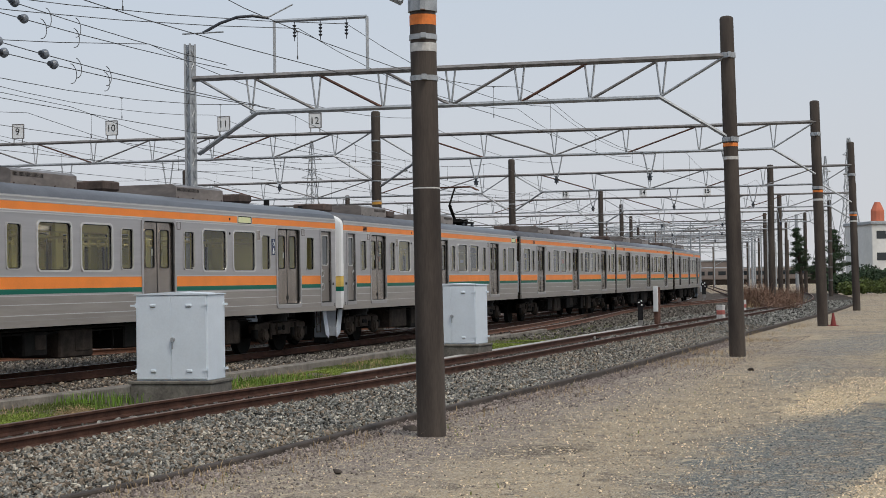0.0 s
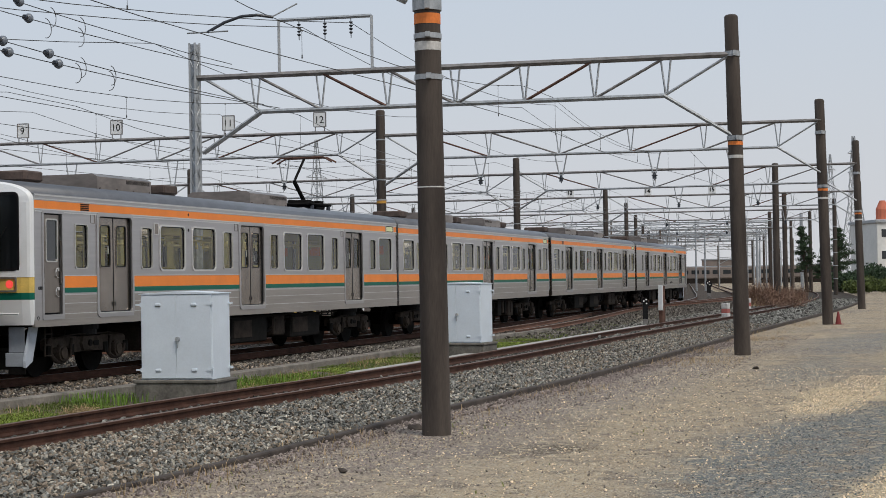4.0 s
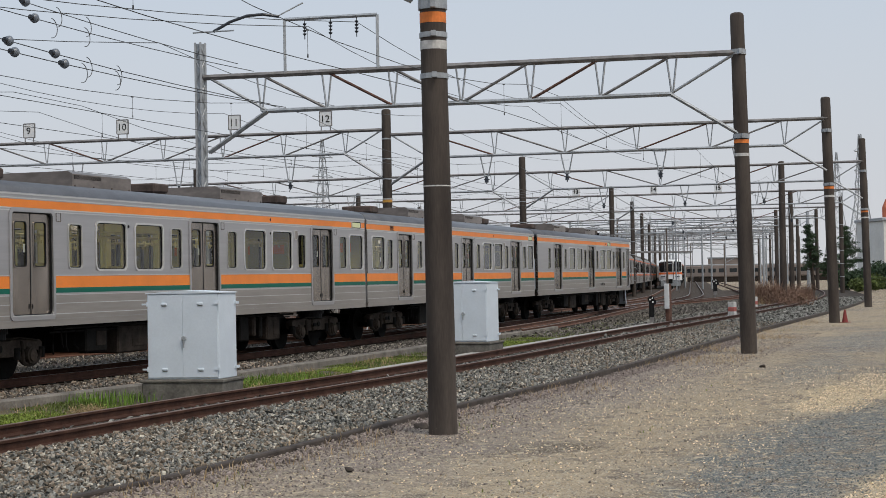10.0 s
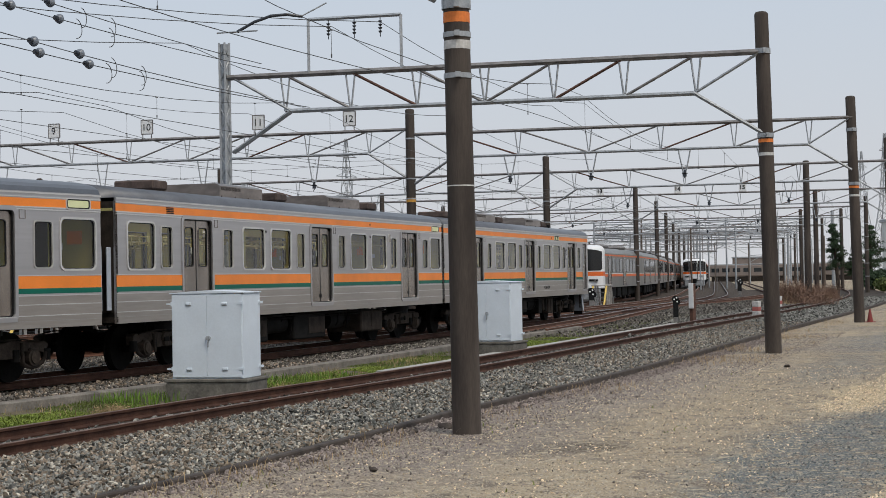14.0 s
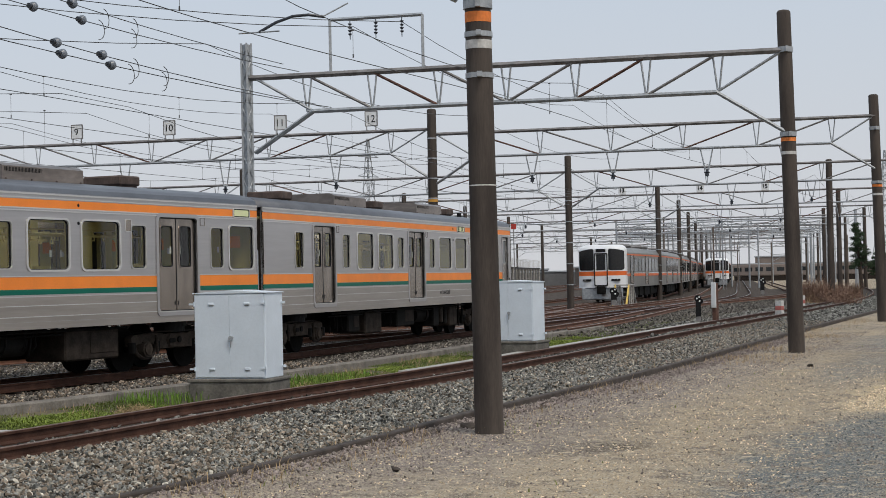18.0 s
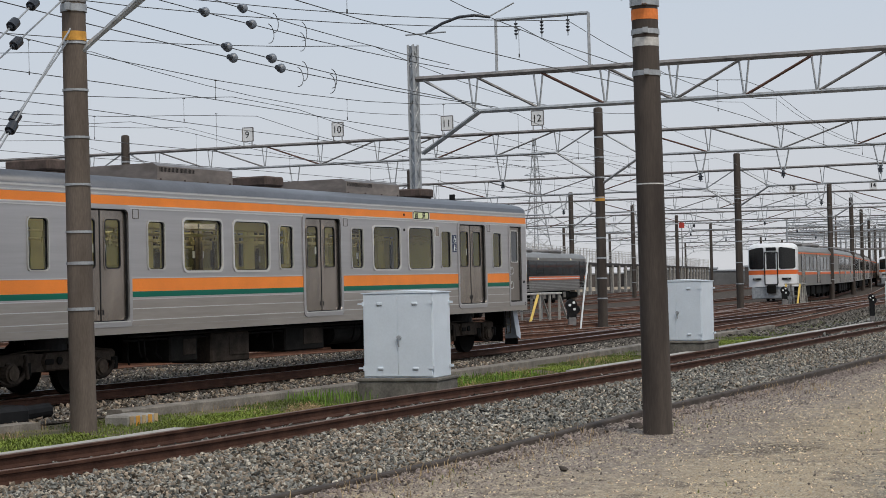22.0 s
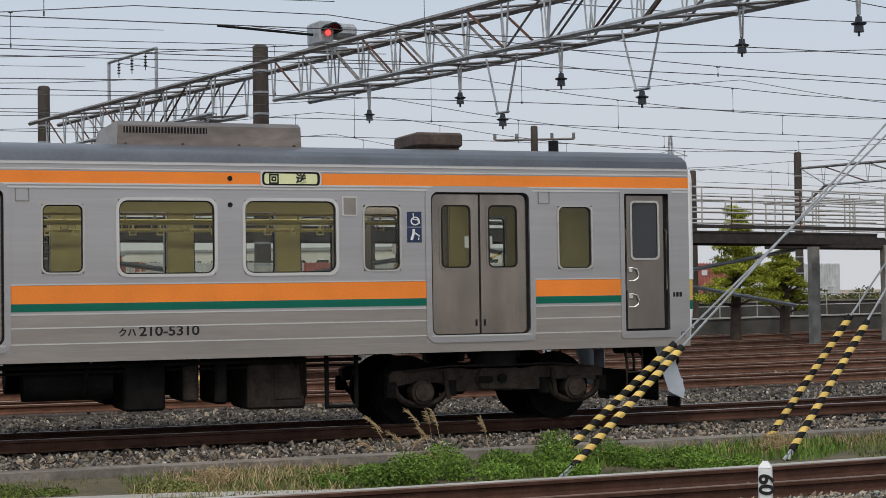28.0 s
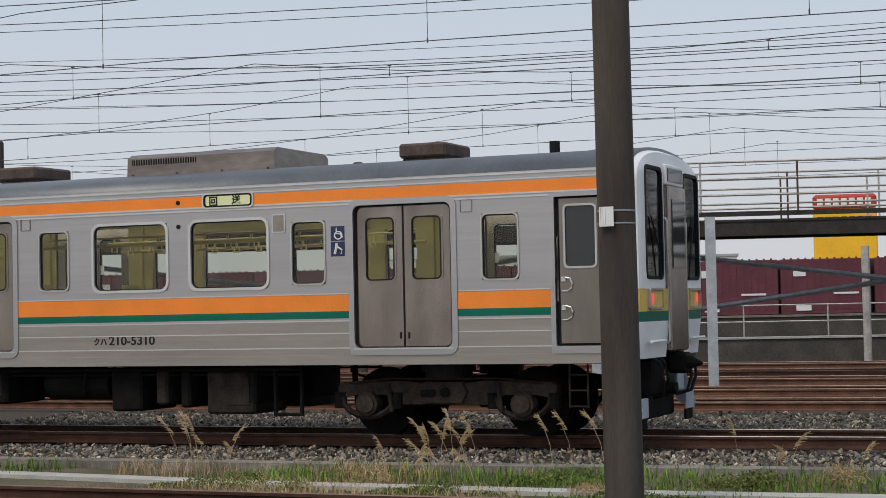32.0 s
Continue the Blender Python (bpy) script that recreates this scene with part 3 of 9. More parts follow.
def bogie(parent, x):
    b = new("bogie")
    b.parent = parent
    b.location = (x, 0, -LIFT - 0.015)
    pr = [(-1.46, 0.50), (-1.48, 0.66), (-1.40, 0.71), (-0.52, 0.73), (-0.36, 0.70), (0.36, 0.70), (0.52, 0.73), (1.40, 0.71), (1.48, 0.66), (1.46, 0.50), (1.22, 0.55), (0.80, 0.55), (0.58, 0.43), (-0.58, 0.43), (-0.80, 0.55), (-1.22, 0.55)]
    for y in (-1.0, 1.0):
        bm = bmesh.new()
        lo = [bm.verts.new((px, y - 0.08, pz)) for px, pz in pr]
        hi = [bm.verts.new((px, y + 0.08, pz)) for px, pz in pr]
        n = len(pr)
        for i in range(n):
            bm.faces.new((lo[i], lo[(i + 1) % n], hi[(i + 1) % n], hi[i]))
        bm.faces.new(lo[::-1])
        bm.faces.new(hi)
        part("bogie_frame", bm, PLATE_BROWN, b)
        bm = bmesh.new()
        e = 0.13 if y > 0 else -0.13
        hexa = [(-0.33, 0.585), (-0.26, 0.725), (0.26, 0.725), (0.33, 0.585), (0.26, 0.445), (-0.26, 0.445)]
        lo = [bm.verts.new((px, y + e * 0.5, pz)) for px, pz in hexa]
        hi = [bm.verts.new((px * 0.94, y + e, 0.585 + (pz - 0.585) * 0.92)) for px, pz in hexa]
        for i in range(6):
            bm.faces.new((lo[i], lo[(i + 1) % 6], hi[(i + 1) % 6], hi[i]))
        bm.faces.new(hi)
        bmesh.ops.recalc_face_normals(bm, faces=bm.faces)
        plate = part("damper_plate", bm, PLATE_BROWN, b)
        bm = bmesh.new()
        rod(bm, (-0.03, y + e, 0.585), (-0.03, y + e * 1.25, 0.585), 0.06, 12)
        bevel_box(bm, 0.10, 0.30, min(y + e, y + e * 1.2), max(y + e, y + e * 1.2), 0.53, 0.62, 0.02)
        part("damper_mount", bm, UNDER, plate)
        bm = bmesh.new()
        rod(bm, (0, y * 0.93, 0.74), (0, y * 0.93, 0.84), 0.30, 20)
        rod(bm, (0, y * 0.93, 0.84), (0, y * 0.93, 1.04), 0.34, 20)
        part("air_spring", bm, BLACK, b)
        for ax in (-1.05, 1.05):
            bm = bmesh.new()
            rod(bm, (ax, y - e * 0.3, 0.44), (ax, y + e * 1.2, 0.44), 0.15, 18)
            rod(bm, (ax, y + e * 1.2, 0.44), (ax, y + e * 1.45, 0.44), 0.11, 18)
            bevel_box(bm, ax - 0.09, ax + 0.09, min(y, y + e), max(y, y + e), 0.42, 0.60, 0.02)
            part("axle_box", bm, PLATE_BROWN, b)
            bm = bmesh.new()
            arc = [(ax + 0.36 * math.cos(math.pi * (1 + k / 8)), y + e * 0.7, 0.52 + 0.25 * math.sin(math.pi * (1 + k / 8))) for k in range(9)]
            tube(bm, arc, 0.04, 6)
            part("axle_beam", bm, UNDER_BROWN, b)
            for dx in (-0.40, 0.40):
                bm = bmesh.new()
                rod(bm, (ax + dx, y + e * 0.5, 0.38), (ax + dx, y + e * 0.5, 0.58), 0.08, 10)
                part("axle_spring", bm, UNDER, b)
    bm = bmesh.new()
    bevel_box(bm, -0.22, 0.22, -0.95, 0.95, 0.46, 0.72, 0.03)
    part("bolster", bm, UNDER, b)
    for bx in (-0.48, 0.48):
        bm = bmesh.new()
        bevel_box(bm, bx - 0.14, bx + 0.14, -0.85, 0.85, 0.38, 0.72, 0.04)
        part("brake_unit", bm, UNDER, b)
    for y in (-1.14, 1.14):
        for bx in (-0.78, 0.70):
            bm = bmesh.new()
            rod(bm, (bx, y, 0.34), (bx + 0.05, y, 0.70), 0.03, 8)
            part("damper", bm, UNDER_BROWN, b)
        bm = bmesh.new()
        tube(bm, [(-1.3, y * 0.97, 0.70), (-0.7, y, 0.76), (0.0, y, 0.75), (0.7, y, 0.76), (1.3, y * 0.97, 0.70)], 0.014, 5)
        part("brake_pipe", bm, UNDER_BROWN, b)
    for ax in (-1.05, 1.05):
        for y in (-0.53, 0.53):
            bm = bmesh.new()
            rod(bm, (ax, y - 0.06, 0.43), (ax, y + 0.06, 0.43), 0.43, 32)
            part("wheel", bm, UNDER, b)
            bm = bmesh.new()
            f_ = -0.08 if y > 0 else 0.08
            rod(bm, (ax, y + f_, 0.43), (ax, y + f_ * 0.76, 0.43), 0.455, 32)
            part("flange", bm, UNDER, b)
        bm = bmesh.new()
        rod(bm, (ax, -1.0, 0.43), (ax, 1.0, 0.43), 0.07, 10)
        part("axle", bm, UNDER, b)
    return b


UNDER_SETS = (((5.30, 6.02, 0.30, 0.80), (5.28, 5.46, 0.42, 0.86), (6.27, 6.42, 0.38, 0.86), (6.62, 6.80, 0.42, 0.86), (7.02, 7.50, 0.33, 0.85), (9.2, 10.6, 0.42, 0.85), (11.8, 13.0, 0.33, 0.8), (13.4, 14.2, 0.4, 0.8)),
              ((4.8, 6.4, 0.33, 0.82), (6.8, 8.4, 0.28, 0.82), (8.9, 10.9, 0.3, 0.82), (11.3, 12.0, 0.4, 0.82), (12.4, 14.3, 0.32, 0.82)))


def car(cab_low=False, cab_high=False, toilet_high=False, panto=False, number="", under=0, label=""):
    """A twenty-metre suburban car; x runs from its low end (0) to its high end (20), the origin under the middle."""
    c = empty("railway_car", Matrix(), label, "railway car", "cars of the passing train")
    shift = Matrix.Translation((-10, 0, 0))
    doors, win = layout(cab_low, cab_high, toilet_high)
    x0, x1 = 0.13 if cab_low else 0.22, 19.87 if cab_high else 19.78
    wz0, wz1 = 1.875, 2.76
    sz0, sz1 = 1.90, 2.705
    holes = []
    frames = []
    for a, b in win:
        z0, z1 = (wz0, wz1) if b - a > 0.8 else (sz0, sz1)
        holes.append((a, b, z0, z1))
        frames.append((a, b, z0, z1))
    door_rects = [(d - LEAF - 0.02, d + LEAF + 0.02, 1.09, 2.87) for d in doors]
    if cab_low:
        door_rects.append((0.43, 1.07, 1.09, 2.87))
    if cab_high:
        door_rects.append((18.95, 19.5, 1.09, 2.83))
    for side in (-1, 1):
        # side wall
        bm = bmesh.new()
        wall_with_holes(bm, x0, x1, 1.0, 3.12, holes + door_rects, 0.0, 0.05)
        m = shift @ Matrix.Translation((0, -HALF, 0)) if side < 0 else shift @ Matrix.Translation((20, HALF, 0)) @ Matrix.Rotation(math.pi, 4, "Z")
        if side > 0:
            # mirror the stations so that both sides agree
            bmesh.ops.transform(bm, matrix=Matrix.Translation((20, 0, 0)) @ Matrix.Diagonal((-1, 1, 1, 1)), verts=bm.verts)
            bmesh.ops.reverse_faces(bm, faces=bm.faces)
        wall = part("side_wall", bm, STEEL, c)
        wall.matrix_basis = m

        def put(name, bm_, material, parent=None, label_="", smooth=False):
            if side > 0:
                bmesh.ops.transform(bm_, matrix=Matrix.Translation((20, 0, 0)) @ Matrix.Diagonal((-1, 1, 1, 1)), verts=bm_.verts)
                bmesh.ops.reverse_faces(bm_, faces=bm_.faces)
            o = part(name, bm_, material, parent or c, label_, smooth)
            if parent is None:
                o.matrix_basis = m
            return o
        # lower skirt panel, a little tucked in
        spans = []
        edges = sorted((a, b) for a, b, _, _ in door_rects)
        cur = x0
        for a, b in edges:
            spans.append((cur, a - 0.06))
            cur = b + 0.06
        spans.append((cur, x1))
        if cab_low:
            spans = spans[1:]
        if cab_high:
            spans = spans[:-1]
        bm = bmesh.new()
        box(bm, x0, x1, 0.0, 0.05, 0.88, 1.0)
        put("sill", bm, STEEL_LOW)
        for a, b in spans:
            if b - a < 0.15:
                continue
            bm = bmesh.new()
            box(bm, a, b, -0.004, 0.0, 1.556, 1.764)
            put("orange_band", bm, ORANGE)
            bm = bmesh.new()
            box(bm, a, b, -0.004, 0.0, 1.464, 1.5535)
            put("green_band", bm, GREEN)
            for z in (1.085, 1.27, 1.425, 1.768):
                bm = bmesh.new()
                box(bm, a, b, -0.009, 0.0, z, z + 0.014)
                put("moulding", bm, BRIGHT)
            bm = bmesh.new()
            box(bm, a, b, -0.003, 0.0, 1.004, 1.423)
            put("lower_panel", bm, STEEL_LOW)
        bm = bmesh.new()
        box(bm, x0, x1 - (0.05 if cab_high else 0), -0.004, 0.0, 2.945, 3.085)
        put("cantrail_band", bm, ORANGE)
        for d_, za in ((0.012, 2.885), (0.010, 2.925), (0.012, 3.10), (0.022, 3.165)):
            bm = bmesh.new()
            box(bm, x0, x1, -d_, 0.0, za, za + 0.02)
            put("gutter", bm, BRIGHT)
        # windows
        for a, b, z0, z1 in frames:
            big = b - a > 0.8
            r = 0.10 if big else 0.07
            bm = bmesh.new()
            g = 0.024 if big else 0.008
            outer = rounded(a - g, b + g, z0 - g, z1 + g, r + g)
            inner = rounded(a + 0.012, b - 0.012, z0 + 0.012, z1 - 0.012, r)
            ring(bm, outer, inner, -0.016, 0.055)
            w = put("window_frame", bm, BRIGHT if big else FRAME)
            bm = bmesh.new()
            ring(bm, rounded(a + 0.008, b - 0.008, z0 + 0.008, z1 - 0.008, r), rounded(a + 0.026, b - 0.026, z0 + 0.026, z1 - 0.026, r - 0.014), 0.012, 0.045)
            put("gasket_and_groove_shade", bm, BLACK, w)
            bm = bmesh.new()
            vs = [bm.verts.new((x, 0.02, z)) for x, z in rounded(a + 0.008, b - 0.008, z0 + 0.008, z1 - 0.008, r)]
            bm.faces.new(vs)
            p = put("pane", bm, GLASS, w)
            p.visible_shadow = False
        # cream lining inside, round the same openings
        bm = bmesh.new()
        wall_with_holes(bm, x0 + 0.07, x1 - 0.07, 1.08, 2.95, holes + [(d - LEAF - 0.02, d + LEAF + 0.02, 1.081, 2.87) for d in doors] + [(max(p_, x0 + 0.1), min(q_, x1 - 0.1), 1.081, 2.83) for p_, q_, _, _ in door_rects[3:]], 0.082, 0.10)
        put("inner_lining", bm, INTERIOR)
        # doors
        for d in doors:
            bm = bmesh.new()
            ring(bm, rounded(d - LEAF - 0.085, d + LEAF + 0.085, 1.0, 2.945, 0.12), rounded(d - LEAF - 0.012, d + LEAF + 0.012, 1.085, 2.872, 0.09), -0.018, 0.046)
            frame_ = put("door_frame", bm, STEEL)
            # black ring draws the shadow line inside the raised door frame
            bm = bmesh.new()
            ring(bm, rounded(d - LEAF - 0.016, d + LEAF + 0.016, 1.082, 2.876, 0.09), rounded(d - LEAF + 0.012, d + LEAF - 0.012, 1.105, 2.848, 0.075), 0.018, 0.046)
            put("gasket_and_groove_shade", bm, BLACK, frame_)
            bm = bmesh.new()
            ring(bm, rounded(d - LEAF - 0.30, d - LEAF - 0.14, 2.73, 2.89, 0.01), rounded(d - LEAF - 0.29, d - LEAF - 0.15, 2.74, 2.88, 0.01), -0.008, 0.0)
            put("cock_cover", bm, STEEL_DIRTY)
            for k in (-1, 1):
                la, lb = sorted((d + k * 0.012, d + k * LEAF))
                wa, wb = (la + 0.13, lb - 0.10) if k < 0 else (la + 0.10, lb - 0.13)
                bm = bmesh.new()
                wall_with_holes(bm, la, lb, 1.09, 2.87, [(wa, wb, 1.92, 2.72)], 0.045, 0.075)
                leaf = put("door_leaf", bm, STEEL_DIRTY)
                bm = bmesh.new()
                ring(bm, rounded(wa - 0.018, wb + 0.018, 1.902, 2.738, 0.09), rounded(wa + 0.008, wb - 0.008, 1.928, 2.712, 0.07), 0.036, 0.08)
                put("door_window_frame", bm, STEEL_DIRTY, leaf)
                bm = bmesh.new()
                ring(bm, rounded(wa + 0.006, wb - 0.006, 1.926, 2.714, 0.07), rounded(wa + 0.024, wb - 0.024, 1.944, 2.696, 0.055), 0.034, 0.06)
                put("gasket_and_groove_shade", bm, BLACK, leaf)
                bm = bmesh.new()
                sx = lb - 0.17 if k < 0 else la + 0.12
                box(bm, sx, sx + 0.06, 0.060, 0.064, 2.18, 2.32)
                put("sticker", bm, WHITE_SIGN, leaf)
                bm = bmesh.new()
                hx = lb - 0.06 if k < 0 else la + 0.03
                bevel_box(bm, hx, hx + 0.025, 0.036, 0.046, 1.20, 1.28, 0.003)
                put("finger_grip", bm, BLACK, leaf)
                bm = bmesh.new()
                vs = [bm.verts.new((x, 0.058, z)) for x, z in rounded(wa, wb, 1.92, 2.72, 0.07)]
                bm.faces.new(vs)
                p = put("pane", bm, GLASS, leaf)
                p.visible_shadow = False
            bm = bmesh.new()
            box(bm, d - 0.012, d + 0.012, 0.04, 0.08, 1.09, 2.87)
            put("door_seal", bm, BLACK)
            # slim pale step, its brightness painting the highlight on the door's lower edge
            bm = bmesh.new()
            box(bm, d - LEAF - 0.02, d + LEAF + 0.02, -0.024, 0.05, 1.072, 1.09)
            put("door_step_highlight", bm, BRIGHT)
        cabs = [(0.43, 1.07)] if cab_low else []
        for a, b in cabs:
            bm = bmesh.new()
            ring(bm, rounded(a - 0.05, b + 0.06, 1.0, 2.92, 0.03), rounded(a, b, 1.09, 2.87, 0.02), -0.014, 0.05)
            frame_ = put("cab_door_frame", bm, STEEL)
            bm = bmesh.new()
            ring(bm, rounded(a, b, 1.09, 2.87, 0.02), rounded(a + 0.07, b - 0.055, 1.13, 2.83, 0.02), 0.048, 0.052)
            put("door_groove", bm, BLACK, frame_)
            bm = bmesh.new()
            wall_with_holes(bm, a + 0.06, b - 0.05, 1.12, 2.845, [(a + 0.14, b - 0.12, 2.03, 2.76)], 0.030, 0.06)
            leaf = put("cab_door", bm, CAB_DOOR)
            bm = bmesh.new()
            ring(bm, rounded(a + 0.12, b - 0.10, 2.01, 2.78, 0.06), rounded(a + 0.145, b - 0.125, 2.035, 2.755, 0.045), 0.018, 0.035)
            put("cab_window_frame", bm, FRAME, leaf)
            bm = bmesh.new()
            box(bm, a + 0.13, b - 0.11, 0.040, 0.05, 2.02, 2.77)
            put("cab_door_window", bm, DARK_GLASS, leaf)
            for z in (1.40, 1.74):
                bm = bmesh.new()
                tube(bm, [(b - 0.07, 0.03, z), (b - 0.14, 0.012, z), (b - 0.19, 0.008, z + 0.03), (b - 0.205, 0.008, z + 0.09), (b - 0.18, 0.008, z + 0.15), (b - 0.12, 0.012, z + 0.165), (b - 0.07, 0.03, z + 0.165)], 0.010, 6)
                put("pull_handle", bm, BRIGHT, leaf)
                bm = bmesh.new()
                bevel_box(bm, b - 0.12, b - 0.065, 0.012, 0.032, z + 0.11, z + 0.17, 0.006)
                put("lock_plate", bm, BRIGHT, leaf)
            for hx in (a + 0.03, b - 0.028):
                bm = bmesh.new()
                tube(bm, [(hx, 0.05, 1.60), (hx, 0.005, 1.63), (hx, 0.005, 2.38), (hx, 0.05, 2.41)], 0.012, 6)
                put("grab_rail", bm, STEEL_DIRTY)
            for k in range(3):
                bm = bmesh.new()
                box(bm, 0.245 + k * 0.05, 0.28 + k * 0.05, -0.005, 0.0, 1.525, 1.585)
                put("plate_mark", bm, TEXT)
            bm = bmesh.new()
            ring(bm, [(0.235 + 0.035 * math.cos(q * 0.5236), 1.035 + 0.035 * math.sin(q * 0.5236)) for q in range(12)], [(0.235 + 0.025 * math.cos(q * 0.5236), 1.035 + 0.025 * math.sin(q * 0.5236)) for q in range(12)], -0.005, 0.0)
            put("round_mark", bm, TEXT)
        # small fittings on the side
        bm = bmesh.new()
        dx0 = 5.14 if cab_low and not panto else 18.83 if panto else 0.51
        dx1 = dx0 + (0.76 if cab_low and not panto else 0.66)
        ring(bm, rounded(dx0, dx1, 2.915, 3.12, 0.06), rounded(dx0 + 0.02, dx1 - 0.02, 2.935, 3.10, 0.045), -0.022, 0.0)
        db = put("destination_box", bm, BRIGHT)
        bm = bmesh.new()
        ring(bm, rounded(dx0 + 0.018, dx1 - 0.018, 2.933, 3.102, 0.045), rounded(dx0 + 0.05, dx1 - 0.05, 2.955, 3.08, 0.03), -0.015, -0.006)
        put("gasket_and_groove_shade", bm, BLACK, db)
        bm = bmesh.new()
        box(bm, dx0 + 0.045, dx1 - 0.045, -0.012, -0.006, 2.95, 3.085)
        put("destination_panel", bm, DEST, db)
        if not cab_low or panto:
            vx = 1.75 if panto else 17.45
            for k in range(4):
                bm = bmesh.new()
                box(bm, vx, vx + 0.3, -0.014, -0.004, 2.955 + k * 0.034, 2.974 + k * 0.034)
                put("vent_slat", bm, BLACK)
        if side > 0 and number:
            number_text("回", 0.135, TEXT, c, pose(-10 + 5.80, HALF + 0.014, 2.962, 90, 0, 180))
            number_text("送", 0.128, TEXT, c, pose(-10 + 5.46, HALF + 0.014, 2.975, 90, 0, 180))
        bm = bmesh.new()
        ring(bm, rounded(4.69, 4.88, 2.57, 2.81, 0.015), rounded(4.705, 4.865, 2.585, 2.795, 0.01), -0.014, 0.0)
        spk = put("speaker_frame", bm, BRIGHT)
        bm = bmesh.new()
        box(bm, 4.703, 4.867, -0.008, 0, 2.583, 2.797)
        put("speaker_grille", bm, STEEL_DIRTY, spk)
        for sx, dz in ((6.27, 2.70), (6.27, 3.015), (12.95, 2.70)):
            bm = bmesh.new()
            rod(bm, (sx + 0.0, -0.01, dz), (sx + 0.0, 0.0, dz), 0.03, 12)
            put("door_lamp", bm, BLACK)
        if cab_low and not panto:
            for zz, wheelchair in ((2.245, False), (2.44, True)):
                bm = bmesh.new()
                box(bm, 3.855, 4.045, -0.006, 0, zz, zz + 0.185)
                stick = put("access_sticker", bm, NAVY)
                if wheelchair:
                    bm = bmesh.new()
                    ring(bm, [(3.94 + 0.06 * math.cos(k * 0.4), zz + 0.07 + 0.055 * math.sin(k * 0.4)) for k in range(16)], [(3.94 + 0.042 * math.cos(k * 0.4), zz + 0.07 + 0.04 * math.sin(k * 0.4)) for k in range(16)], -0.010, -0.006)
                    put("wheel_mark", bm, WHITE_SIGN, stick)
                    bm = bmesh.new()
                    tube(bm, [(3.965, -0.008, zz + 0.165), (3.965, -0.008, zz + 0.09), (3.91, -0.008, zz + 0.085), (3.88, -0.008, zz + 0.04)], 0.009, 6)
                    put("figure_mark", bm, WHITE_SIGN, stick)
                else:
                    bm = bmesh.new()
                    tube(bm, [(3.96, -0.008, zz + 0.165), (3.965, -0.008, zz + 0.11), (3.99, -0.008, zz + 0.03)], 0.018, 6)
                    put("figure_mark", bm, WHITE_SIGN, stick)
                    bm = bmesh.new()
                    tube(bm, [(3.95, -0.008, zz + 0.12), (3.89, -0.008, zz + 0.08), (3.90, -0.008, zz + 0.03)], 0.011, 6)
                    put("cart_mark", bm, WHITE_SIGN, stick)
    # roof shell
    bm = bmesh.new()
    prof = []
    for i in range(15):
        a = math.pi * i / 14
        prof.append((-math.cos(a) * (HALF + 0.0), 3.19 + 0.31 * math.sin(a) ** 0.75))
    lo = [bm.verts.new((x0 - 10, y, z)) for y, z in prof]
    hi = [bm.verts.new((x1 - 10, y, z)) for y, z in prof]
    for i in range(14):
        bm.faces.new((lo[i], hi[i], hi[i + 1], lo[i + 1]))
    bm.faces.new(lo)
    bm.faces.new(hi[::-1])
    part("roof", bm, ROOF, c, smooth=True)
    for y in (-1, 1):
        bm = bmesh.new()
        box(bm, x0 - 10, x1 - 10, y * HALF - 0.03, y * HALF + (0.006 if y > 0 else 0.03), 3.122, 3.2) if y > 0 else box(bm, x0 - 10, x1 - 10, y * HALF - 0.006, y * HALF + 0.03, 3.122, 3.2)
        part("cantrail", bm, STEEL, c)
    # floor, ceiling and interior
    bm = bmesh.new()
    box(bm, x0 - 10, x1 - 10, -HALF + 0.05, HALF - 0.05, 1.0, 1.08)
    part("floor", bm, UNDER, c)
    bm = bmesh.new()
    box(bm, x0 - 10, x1 - 10, -HALF + 0.06, HALF - 0.06, 2.95, 3.0)
    part("ceiling_panel", bm, INTERIOR, c)
    # added glowing strips that brighten the interior in place of daylight
    for y in (-0.45, 0.45):
        bm = bmesh.new()
        box(bm, 2.3 - 10, 17.5 - 10, y - 0.09, y + 0.09, 2.91, 2.945)
        part("ceiling_fill_strip", bm, FILL_GLOW, c)
    for d0, d1 in ((3.85, 8.85), (10.38, 15.55)):
        for y in (-1, 1):
            bm = bmesh.new()
            bevel_box(bm, d0 + 0.2 - 10, d1 - 0.2 - 10, min(y * 0.85, y * 1.38), max(y * 0.85, y * 1.38), 1.35, 1.52, 0.04)
            bevel_box(bm, d0 + 0.2 - 10, d1 - 0.2 - 10, min(y * 1.28, y * 1.40), max(y * 1.28, y * 1.40), 1.5, 1.82, 0.03)
            part("bench_seat", bm, SEAT, c)
            for ex in (d0 + 0.15, d1 - 0.15):
                bm = bmesh.new()
                box(bm, ex - 10 - 0.02, ex - 10 + 0.02, min(y * 0.9, y * 1.40), max(y * 0.9, y * 1.40), 1.3, 2.0)
                part("seat_end", bm, INTERIOR, c)
            bm = bmesh.new()
            rod(bm, (d0 - 10, y * 0.75, 2.62), (d1 - 10, y * 0.75, 2.62), 0.016, 6)
            rod(bm, (d0 - 10, y * 1.1, 2.5), (d1 - 10, y * 1.1, 2.5), 0.03, 6)
            k = d0 + 0.3
            while k < d1 - 0.2:
                box(bm, k - 10 - 0.012, k - 10 + 0.012, y * 0.75 - 0.01, y * 0.75 + 0.01, 2.5, 2.62)
                box(bm, k - 10 - 0.05, k - 10 + 0.05, y * 0.75 - 0.01, y * 0.75 + 0.01, 2.42, 2.44)
